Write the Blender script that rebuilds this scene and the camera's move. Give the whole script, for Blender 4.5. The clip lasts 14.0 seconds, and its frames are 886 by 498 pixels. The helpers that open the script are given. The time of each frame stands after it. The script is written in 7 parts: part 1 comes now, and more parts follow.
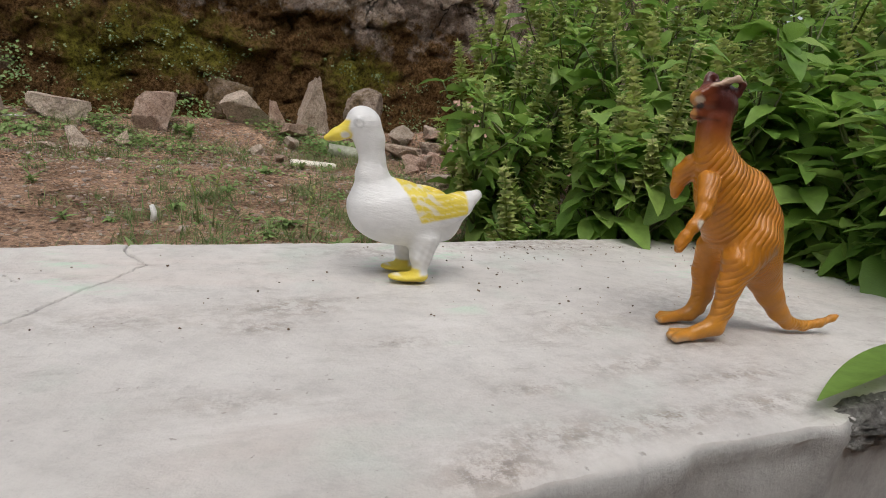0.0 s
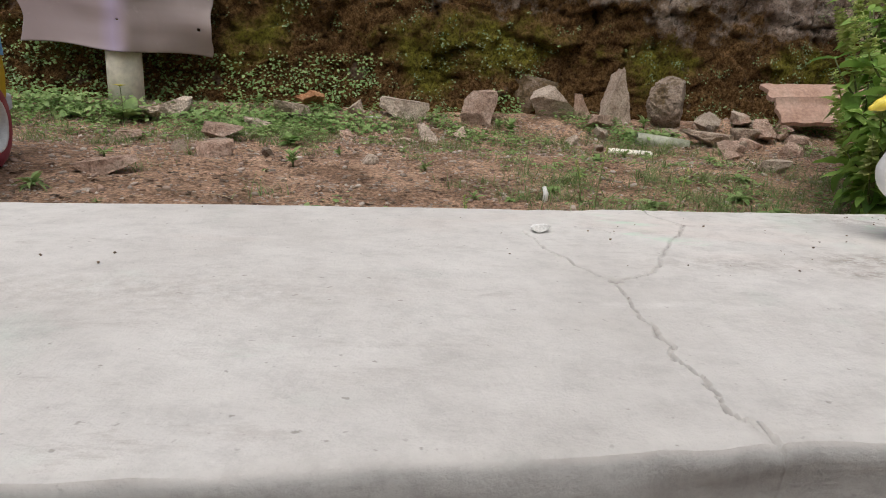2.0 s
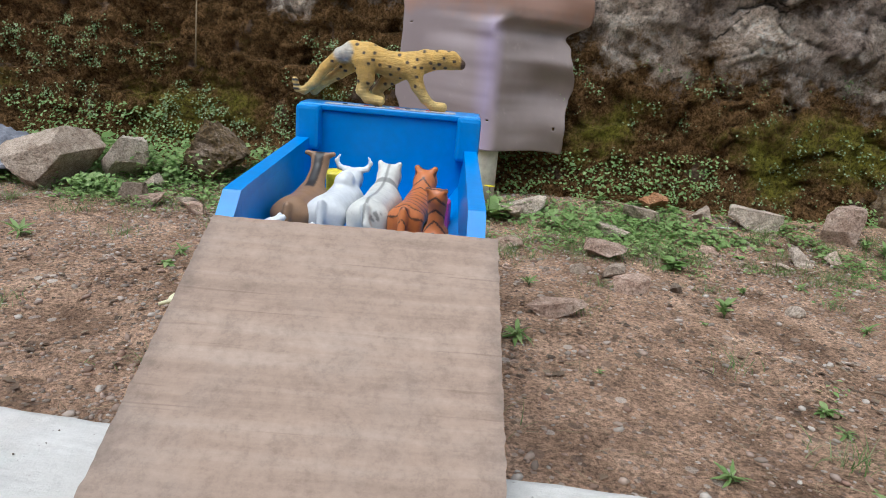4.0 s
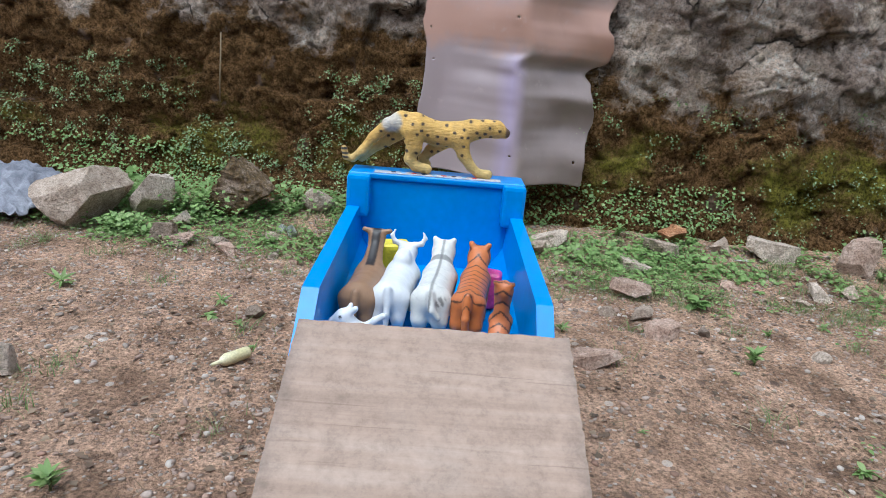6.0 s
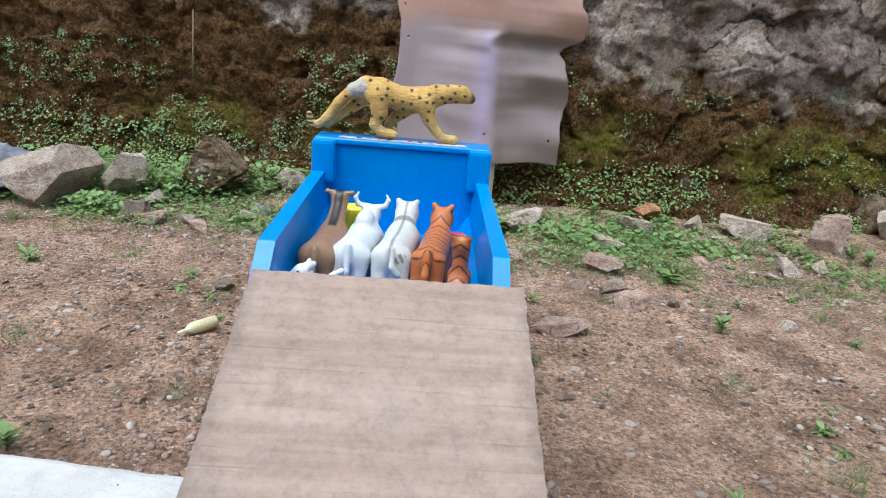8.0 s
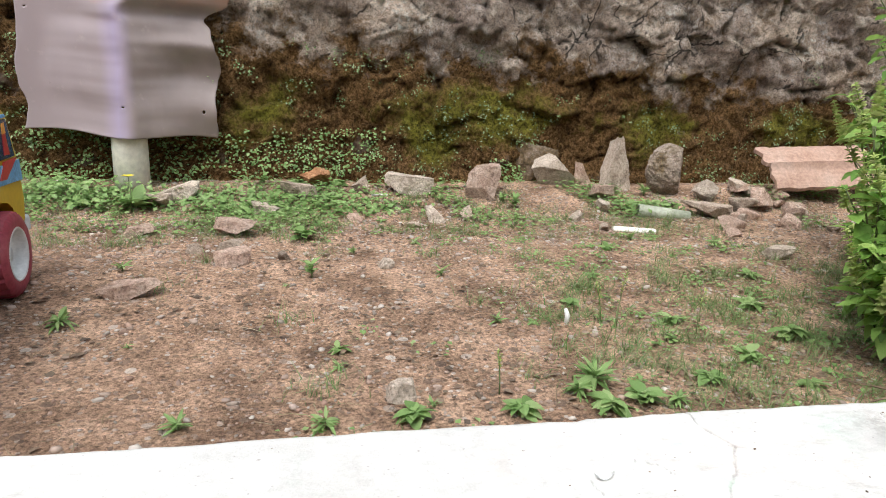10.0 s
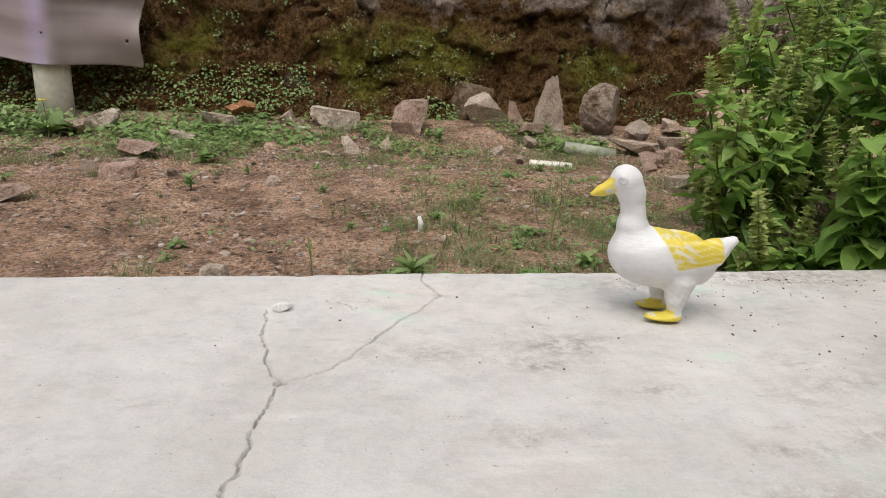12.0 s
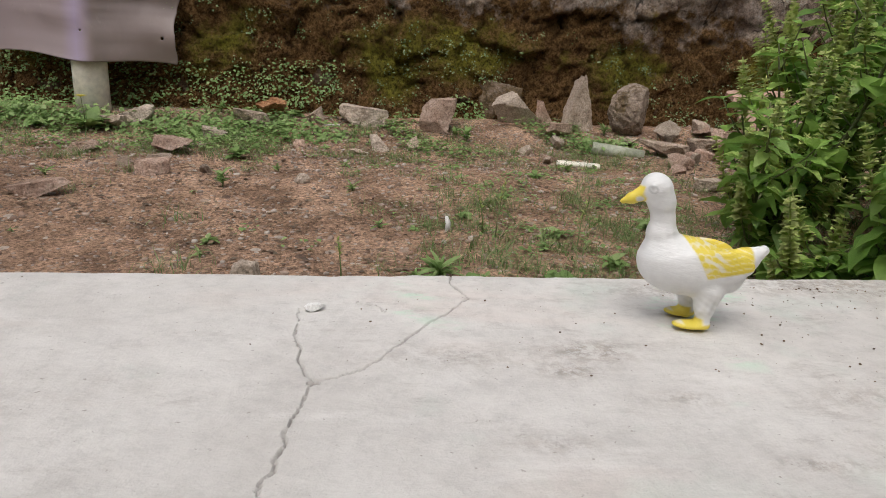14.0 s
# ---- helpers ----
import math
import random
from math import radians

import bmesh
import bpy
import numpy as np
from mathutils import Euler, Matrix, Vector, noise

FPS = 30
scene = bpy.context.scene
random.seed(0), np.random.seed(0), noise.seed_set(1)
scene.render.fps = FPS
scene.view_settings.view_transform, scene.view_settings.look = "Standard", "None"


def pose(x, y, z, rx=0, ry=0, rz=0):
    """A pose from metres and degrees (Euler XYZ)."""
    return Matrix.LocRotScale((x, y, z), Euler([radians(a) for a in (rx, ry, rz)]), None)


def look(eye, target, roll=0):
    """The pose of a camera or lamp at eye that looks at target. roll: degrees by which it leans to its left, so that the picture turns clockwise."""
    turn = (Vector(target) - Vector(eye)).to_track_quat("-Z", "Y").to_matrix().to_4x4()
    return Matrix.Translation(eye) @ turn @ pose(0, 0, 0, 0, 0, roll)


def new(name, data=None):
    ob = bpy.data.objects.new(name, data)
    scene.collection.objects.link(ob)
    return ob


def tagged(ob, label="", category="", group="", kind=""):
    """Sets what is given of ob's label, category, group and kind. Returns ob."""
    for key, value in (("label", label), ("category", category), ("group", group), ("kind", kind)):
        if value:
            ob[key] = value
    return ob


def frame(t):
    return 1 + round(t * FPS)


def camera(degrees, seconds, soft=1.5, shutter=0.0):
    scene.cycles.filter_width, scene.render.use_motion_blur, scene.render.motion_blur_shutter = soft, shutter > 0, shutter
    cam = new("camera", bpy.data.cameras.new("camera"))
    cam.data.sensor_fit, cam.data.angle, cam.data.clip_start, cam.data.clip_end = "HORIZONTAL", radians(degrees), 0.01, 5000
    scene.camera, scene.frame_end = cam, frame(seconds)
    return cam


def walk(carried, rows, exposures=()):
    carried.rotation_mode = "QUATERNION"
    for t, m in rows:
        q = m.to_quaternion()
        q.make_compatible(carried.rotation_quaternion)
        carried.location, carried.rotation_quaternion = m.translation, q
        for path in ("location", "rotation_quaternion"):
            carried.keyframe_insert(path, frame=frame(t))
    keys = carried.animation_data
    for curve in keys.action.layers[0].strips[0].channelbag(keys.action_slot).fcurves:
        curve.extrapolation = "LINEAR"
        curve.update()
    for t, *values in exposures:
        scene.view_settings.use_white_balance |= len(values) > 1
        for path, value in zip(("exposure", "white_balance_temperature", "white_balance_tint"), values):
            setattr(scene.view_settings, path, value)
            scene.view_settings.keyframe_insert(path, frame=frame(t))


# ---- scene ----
cam = camera(68.8, 14.0, soft=0.9, shutter=0.05)
PATH = [
    (0, (0.0636, -0.5603, 0.1390), (0.9211, 1.1900, -0.3090), 6.20),
    (0.5, (0.0717, -0.5608, 0.1420), (0.9234, 1.2001, -0.2730), 5.60),
    (1, (0.0170, -0.5841, 0.1270), (0.6013, 1.2747, -0.3280), 5.20),
    (1.5, (-0.0899, -0.5886, 0.1120), (0.2824, 1.3134, -0.3820), 3.10),
    (2, (-0.1879, -0.5765, 0.1120), (0.0139, 1.3462, -0.4010), 2.70),
    (2.5, (-0.2857, -0.5655, 0.1260), (-0.2525, 1.3771, -0.3480), 2.10),
    (3, (-0.4330, -0.5323, 0.1690), (-0.6294, 1.3983, -0.3170), 2.60),
    (3.5, (-0.5837, -0.5255, 0.2290), (-0.8743, 1.3894, -0.2680), 2.60),
    (4, (-0.7134, -0.5183, 0.3030), (-0.9973, 1.4010, -0.1820), 5.10),
    (4.2, (-0.7408, -0.5120, 0.3310), (-0.9626, 1.4071, -0.1880), 6.20),
    (6.3, (-0.8002, -0.5396, 0.4050), (-1.0731, 1.3794, -0.0850), 4.70),
    (6.5, (-0.8002, -0.5406, 0.3930), (-1.0689, 1.3756, -0.1140), 5.30),
    (7, (-0.7938, -0.5462, 0.3680), (-1.0530, 1.3615, -0.1740), 5.80),
    (7.2, (-0.7931, -0.5422, 0.3710), (-1.0544, 1.3685, -0.1600), 5.50),
    (9.3, (-0.4872, -0.5467, 0.3440), (-0.4720, 1.3958, -0.1330), 2.40),
    (9.5, (-0.4118, -0.5351, 0.3400), (-0.2752, 1.4058, -0.1220), 3.10),
    (10, (-0.2563, -0.5386, 0.2970), (-0.0086, 1.3869, -0.1820), 1.90),
    (10.5, (-0.1157, -0.5601, 0.2520), (0.1777, 1.3552, -0.2410), 4.60),
    (11, (-0.0264, -0.5788, 0.2320), (0.2505, 1.3436, -0.2460), 2.60),
    (11.5, (0.0092, -0.6037, 0.2180), (0.2249, 1.3190, -0.2890), 1.90),
    (12, (0.0121, -0.6035, 0.2040), (0.2189, 1.3036, -0.3620), 2.60),
    (12.5, (0.0116, -0.6105, 0.2060), (0.1955, 1.2931, -0.3780), 3.00),
    (13, (0.0096, -0.6106, 0.2050), (0.1915, 1.2919, -0.3840), 3.20),
    (13.5, (0.0075, -0.6088, 0.2060), (0.1730, 1.2998, -0.3690), 2.90),
    (14, (0.0065, -0.6088, 0.2120), (0.1399, 1.3008, -0.3680), 3.00),
]
walk(cam, [(t, look(eye, target, roll)) for t, eye, target, roll in PATH], [(0, 0.27, 6500, 10), (0.5, 0.42, 6500, 10), (1.0, 0.48, 6500, 10), (1.5, 0.40, 6500, 10), (3.0, 0.48, 6450, 10), (3.5, 0.72, 6300, 8), (4.0, 0.72, 5850, 5), (6.5, 0.95, 5500, 4), (7.0, 0.95, 5500, 4), (9.5, 1.17, 5870, 4), (10.0, 1.20, 6150, 6), (10.5, 0.98, 6350, 7), (11.0, 0.74, 6500, 10), (11.5, 0.65, 6500, 10), (12.0, 0.52, 6500, 10), (12.5, 0.40, 6500, 10), (14.0, 0.40, 6500, 10)])
SKY, SUN = 0.13, 0.9

# ---------------- light ----------------
world = bpy.data.worlds.new("overcast_sky")
scene.world = world
world.use_nodes = True
wn = world.node_tree.nodes
sky = wn.new("ShaderNodeTexSky")
sky.sky_type = "NISHITA"
sky.sun_disc = False
sky.sun_elevation, sky.sun_rotation = radians(62), radians(200)
sky.air_density, sky.dust_density, sky.ozone_density = 1.0, 4.0, 1.0
hsv = wn.new("ShaderNodeHueSaturation")
hsv.inputs["Saturation"].default_value = 0.35
world.node_tree.links.new(sky.outputs[0], hsv.inputs["Color"])
world.node_tree.links.new(hsv.outputs[0], wn["Background"].inputs[0])
wn["Background"].inputs[1].default_value = SKY

sun_data = bpy.data.lights.new("sun", "SUN")
sun_data.energy, sun_data.angle, sun_data.color = SUN, radians(50), (1.0, 0.97, 0.92)
sun = new("sun", sun_data)
sun.matrix_world = look((-0.8, -1.2, 4.0), (0, 0.3, 0))
tagged(sun, kind="structure")


# ---------------- materials ----------------
def base_nodes(name, rough, spec=0.5, metal=0.0):
    m = bpy.data.materials.new(name)
    m.use_nodes = True
    nt = m.node_tree
    b = nt.nodes["Principled BSDF"]
    b.inputs["Roughness"].default_value = rough
    b.inputs["Metallic"].default_value = metal
    b.inputs["Specular IOR Level"].default_value = spec
    tc = nt.nodes.new("ShaderNodeTexCoord")
    return m, nt, b, tc.outputs["Object"]


def noise_node(nt, co, scale, detail=6.0, rough=0.6):
    n = nt.nodes.new("ShaderNodeTexNoise")
    n.inputs["Scale"].default_value, n.inputs["Detail"].default_value, n.inputs["Roughness"].default_value = scale, detail, rough
    nt.links.new(co, n.inputs["Vector"])
    return n.outputs["Fac"]


def ramp_node(nt, fac, stops):
    r = nt.nodes.new("ShaderNodeValToRGB")
    el = r.color_ramp.elements
    while len(el) < len(stops):
        el.new(0.5)
    for e, (p, c) in zip(el, stops):
        e.position = p
        e.color = (*c, 1) if len(c) == 3 else c
    nt.links.new(fac, r.inputs["Fac"])
    return r.outputs["Color"]


def mix_node(nt, fac, a, b, mode="MIX"):
    n = nt.nodes.new("ShaderNodeMix")
    n.data_type, n.blend_type = "RGBA", mode
    for v, s in ((fac, n.inputs[0]), (a, n.inputs[6]), (b, n.inputs[7])):
        if isinstance(v, (int, float)):
            s.default_value = v
        elif isinstance(v, tuple):
            s.default_value = (*v, 1)
        else:
            nt.links.new(v, s)
    return n.outputs[2]


def grey(v):
    return (v, v, v)


def math_node(nt, op, a, b=0.0):
    n = nt.nodes.new("ShaderNodeMath")
    n.operation = op
    for v, s in ((a, n.inputs[0]), (b, n.inputs[1])):
        if isinstance(v, (int, float)):
            s.default_value = v
        else:
            nt.links.new(v, s)
    return n.outputs[0]


def bump_node(nt, bsdf, height, strength, distance):
    n = nt.nodes.new("ShaderNodeBump")
    n.inputs["Strength"].default_value, n.inputs["Distance"].default_value = strength, distance
    nt.links.new(height, n.inputs["Height"])
    nt.links.new(n.outputs[0], bsdf.inputs["Normal"])


def attr_node(nt, name, out="Fac"):
    n = nt.nodes.new("ShaderNodeAttribute")
    n.attribute_name = name
    return n.outputs[out]


def plain(name, cols, scale=12, rough=0.6, fine=9, contrast=0.25, bump=0.3, bscale=150, dist=0.001, spec=0.5, metal=0.0, vary=0.0):
    """Colours mixed by broad noise, shaded by fine grain, with fine relief; vary: difference from object to object."""
    m, nt, b, co = base_nodes(name, rough, spec, metal)
    n = len(cols)
    stops = [(0.5 if n == 1 else 0.3 + 0.4 * i / (n - 1), c) for i, c in enumerate(cols)]
    c = ramp_node(nt, noise_node(nt, co, scale), stops) if n > 1 else cols[0]
    grain = ramp_node(nt, noise_node(nt, co, scale * fine, 4), [(0.3, grey(1 - contrast)), (0.7, grey(1 + contrast * 0.5))])
    c = mix_node(nt, 1.0, c, grain, "MULTIPLY")
    if vary:
        oi = nt.nodes.new("ShaderNodeObjectInfo")
        c = mix_node(nt, 1.0, c, ramp_node(nt, oi.outputs["Random"], [(0.0, grey(1 - vary)), (1.0, grey(1 + vary))]), "MULTIPLY")
    nt.links.new(c, b.inputs["Base Color"])
    if bump:
        bump_node(nt, b, noise_node(nt, co, bscale, 5), bump, dist)
    return m


def painted(name, rough, bump=0.2, bscale=200, dist=0.001, contrast=0.2, spec=0.5, wear=None, rings=0.0):
    """Paint stored on the surface, with grain, scuffs and (rings) moulded wrinkles."""
    m, nt, b, co = base_nodes(name, rough, spec)
    c = attr_node(nt, "paint", "Color")
    c = mix_node(nt, 1.0, c, ramp_node(nt, noise_node(nt, co, 90, 5), [(0.3, grey(1 - contrast)), (0.7, grey(1.0 + contrast * 0.4))]), "MULTIPLY")
    if wear:
        c = mix_node(nt, ramp_node(nt, noise_node(nt, co, wear[1], 7, 0.7), [(wear[2], grey(0)), (wear[2] + 0.05, grey(1))]), c, wear[0])
    nt.links.new(c, b.inputs["Base Color"])
    if isinstance(bscale, tuple):
        # fine strands of feather or fur
        st = nt.nodes.new("ShaderNodeMapping")
        st.inputs["Scale"].default_value, st.inputs["Rotation"].default_value = bscale, (0, radians(38), 0)
        nt.links.new(co, st.inputs[0])
        h = noise_node(nt, st.outputs[0], 1.0, 4)
    else:
        h = noise_node(nt, co, bscale, 4)
    if rings:
        # moulded skin folds across the body and round the legs, along the stored "fold" measure
        wander = math_node(nt, "MULTIPLY", noise_node(nt, co, 60, 3), 7.0)
        wave = math_node(nt, "SINE", math_node(nt, "ADD", math_node(nt, "MULTIPLY", attr_node(nt, "fold"), rings), wander))
        folds = ramp_node(nt, math_node(nt, "ADD", math_node(nt, "MULTIPLY", wave, 0.5), 0.5), [(0.0, grey(0)), (0.35, grey(0.65)), (1.0, grey(1))])
        h = math_node(nt, "ADD", math_node(nt, "MULTIPLY", h, 0.6), math_node(nt, "MULTIPLY", folds, attr_node(nt, "wrinkle")))
    bump_node(nt, b, h, bump, dist)
    return m


def leafy(name, cols, rough=0.45, through_light=0.25):
    m, nt, b, co = base_nodes(name, rough, 0.4)
    gi = nt.nodes.new("ShaderNodeNewGeometry")
    oi = nt.nodes.new("ShaderNodeObjectInfo")
    f = math_node(nt, "FRACT", math_node(nt, "ADD", gi.outputs["Random Per Island"], oi.outputs["Random"]))
    c = ramp_node(nt, f, [(i / max(1, len(cols) - 1), k) for i, k in enumerate(cols)])
    c = mix_node(nt, 1.0, c, ramp_node(nt, noise_node(nt, co, 70, 4), [(0.3, grey(0.75)), (0.7, grey(1.1))]), "MULTIPLY")
    nt.links.new(c, b.inputs["Base Color"])
    bump_node(nt, b, noise_node(nt, co, 160, 3), 0.25, 0.001)
    t = nt.nodes.new("ShaderNodeBsdfTranslucent")
    nt.links.new(c, t.inputs["Color"])
    mx = nt.nodes.new("ShaderNodeMixShader")
    mx.inputs[0].default_value = through_light
    nt.links.new(b.outputs[0], mx.inputs[1])
    nt.links.new(t.outputs[0], mx.inputs[2])
    nt.links.new(mx.outputs[0], nt.nodes["Material Output"].inputs["Surface"])
    return m


def ground_material():
    m, nt, b, co = base_nodes("red_soil", 0.95, 0.2)
    sep = nt.nodes.new("ShaderNodeSeparateXYZ")
    nt.links.new(co, sep.inputs[0])
    red = ramp_node(nt, noise_node(nt, co, 9, 8, 0.7), [(0.3, (0.29, 0.172, 0.108)), (0.55, (0.455, 0.290, 0.196)), (0.75, (0.58, 0.400, 0.288))])
    dun = ramp_node(nt, noise_node(nt, co, 14, 8, 0.7), [(0.3, (0.29, 0.218, 0.160)), (0.55, (0.45, 0.355, 0.272)), (0.75, (0.60, 0.50, 0.41))])
    # paler, stonier soil towards the wall and to the west
    west = math_node(nt, "MAXIMUM", math_node(nt, "SUBTRACT", math_node(nt, "MULTIPLY", sep.outputs["X"], -1.0), 0.7), 0.0)
    k = math_node(nt, "ADD", math_node(nt, "MULTIPLY", sep.outputs["Y"], 0.9), math_node(nt, "MULTIPLY", west, 0.6))
    k = math_node(nt, "ADD", k, math_node(nt, "MULTIPLY", noise_node(nt, co, 3.5, 5), 1.0))
    c = mix_node(nt, ramp_node(nt, k, [(1.12, grey(0)), (1.55, grey(1))]), red, dun)
    grit = ramp_node(nt, noise_node(nt, co, 150, 6, 0.75), [(0.38, grey(0.42)), (0.5, grey(0.98)), (0.62, grey(1.45))])
    c = mix_node(nt, 1.0, c, grit, "MULTIPLY")
    # single grains, each of its own shade
    for scale, many in ((95, 0.62), (42, 0.80)):
        vo = nt.nodes.new("ShaderNodeTexVoronoi")
        vo.inputs["Scale"].default_value = scale
        nt.links.new(co, vo.inputs["Vector"])
        vs = nt.nodes.new("ShaderNodeSeparateColor")
        nt.links.new(vo.outputs["Color"], vs.inputs[0])
        grain = math_node(nt, "MULTIPLY", math_node(nt, "GREATER_THAN", vs.outputs[1], many), math_node(nt, "LESS_THAN", vo.outputs["Distance"], 0.36))
        tint = ramp_node(nt, vs.outputs[0], [(0.0, (0.13, 0.09, 0.07)), (0.4, (0.33, 0.22, 0.16)), (0.7, (0.50, 0.40, 0.33)), (1.0, (0.68, 0.60, 0.53))])
        c = mix_node(nt, math_node(nt, "MULTIPLY", grain, 0.75), c, tint)
    damp = ramp_node(nt, noise_node(nt, co, 9, 10, 0.75), [(0.38, grey(0.66)), (0.52, grey(1.0)), (0.66, grey(1.16))])
    c = mix_node(nt, 1.0, c, damp, "MULTIPLY")
    nt.links.new(c, b.inputs["Base Color"])
    h = math_node(nt, "ADD", noise_node(nt, co, 60, 8, 0.7), math_node(nt, "MULTIPLY", noise_node(nt, co, 260, 4), 0.5))
    bump_node(nt, b, h, 1.0, 0.014)
    return m


def concrete_material():
    m, nt, b, co = base_nodes("worn_concrete", 0.85, 0.3)
    c = ramp_node(nt, noise_node(nt, co, 5, 6), [(0.3, (0.50, 0.475, 0.445)), (0.5, (0.58, 0.555, 0.525)), (0.7, (0.63, 0.61, 0.58))])
    # rubbed smears that run along the slab
    mp = nt.nodes.new("ShaderNodeMapping")
    mp.inputs["Scale"].default_value = (15, 42, 12)
    nt.links.new(co, mp.inputs[0])
    smear = ramp_node(nt, noise_node(nt, mp.outputs[0], 1.0, 10, 0.8), [(0.53, grey(0)), (0.64, grey(0.45))])
    where = ramp_node(nt, noise_node(nt, co, 4.3, 3), [(0.42, grey(0)), (0.56, grey(1))])
    c = mix_node(nt, mix_node(nt, 1.0, smear, where, "MULTIPLY"), c, (0.30, 0.262, 0.235))
    # old pale green and pink paint traces
    c = mix_node(nt, ramp_node(nt, noise_node(nt, co, 7.7, 5), [(0.57, grey(0)), (0.72, grey(0.32))]), c, (0.46, 0.58, 0.50))
    c = mix_node(nt, ramp_node(nt, noise_node(nt, mp.outputs[0], 0.14, 4), [(0.55, grey(0)), (0.72, grey(0.4))]), c, (0.62, 0.50, 0.44))
    # faint mottling of cement and dust, and pale worn streaks
    c = mix_node(nt, 1.0, c, ramp_node(nt, noise_node(nt, co, 34, 10, 0.8), [(0.38, grey(0.88)), (0.5, grey(1.0)), (0.62, grey(1.06))]), "MULTIPLY")
    c = mix_node(nt, ramp_node(nt, noise_node(nt, mp.outputs[0], 0.30, 8, 0.7), [(0.56, grey(0)), (0.66, grey(0.55))]), c, (0.70, 0.675, 0.645))
    # old mint-green paint in a few worn smears
    mint = mix_node(nt, 1.0, ramp_node(nt, noise_node(nt, mp.outputs[0], 0.8, 8, 0.75), [(0.50, grey(0)), (0.58, grey(0.8))]), ramp_node(nt, noise_node(nt, co, 5.1, 3), [(0.60, grey(0)), (0.68, grey(1))]), "MULTIPLY")
    c = mix_node(nt, mint, c, (0.50, 0.66, 0.52))
    specks = ramp_node(nt, noise_node(nt, co, 190, 3, 0.5), [(0.68, grey(0)), (0.74, grey(0.55))])
    c = mix_node(nt, specks, c, (0.20, 0.175, 0.15))
    # trodden dirt, broken into flecks
    fleck = ramp_node(nt, noise_node(nt, co, 75, 8, 0.8), [(0.44, grey(0)), (0.56, grey(0.8))])
    c = mix_node(nt, mix_node(nt, 1.0, fleck, attr_node(nt, "stain", "Color"), "MULTIPLY"), c, ramp_node(nt, noise_node(nt, co, 120, 3), [(0.35, (0.16, 0.13, 0.105)), (0.65, (0.36, 0.30, 0.25))]))
    # darker grey on the slab's sides, and dirt in the cracks
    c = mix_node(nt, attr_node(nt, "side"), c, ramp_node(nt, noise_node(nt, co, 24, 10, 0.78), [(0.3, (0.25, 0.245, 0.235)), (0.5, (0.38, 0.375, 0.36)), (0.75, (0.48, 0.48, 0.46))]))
    c = mix_node(nt, mix_node(nt, 1.0, ramp_node(nt, noise_node(nt, co, 55, 5), [(0.36, grey(0.3)), (0.6, grey(1.0))]), attr_node(nt, "crack", "Color"), "MULTIPLY"), c, (0.13, 0.11, 0.095))
    nt.links.new(c, b.inputs["Base Color"])
    h = math_node(nt, "ADD", noise_node(nt, co, 45, 10, 0.72), math_node(nt, "MULTIPLY", noise_node(nt, co, 400, 3), 0.35))
    bump_node(nt, b, h, 0.45, 0.004)
    return m


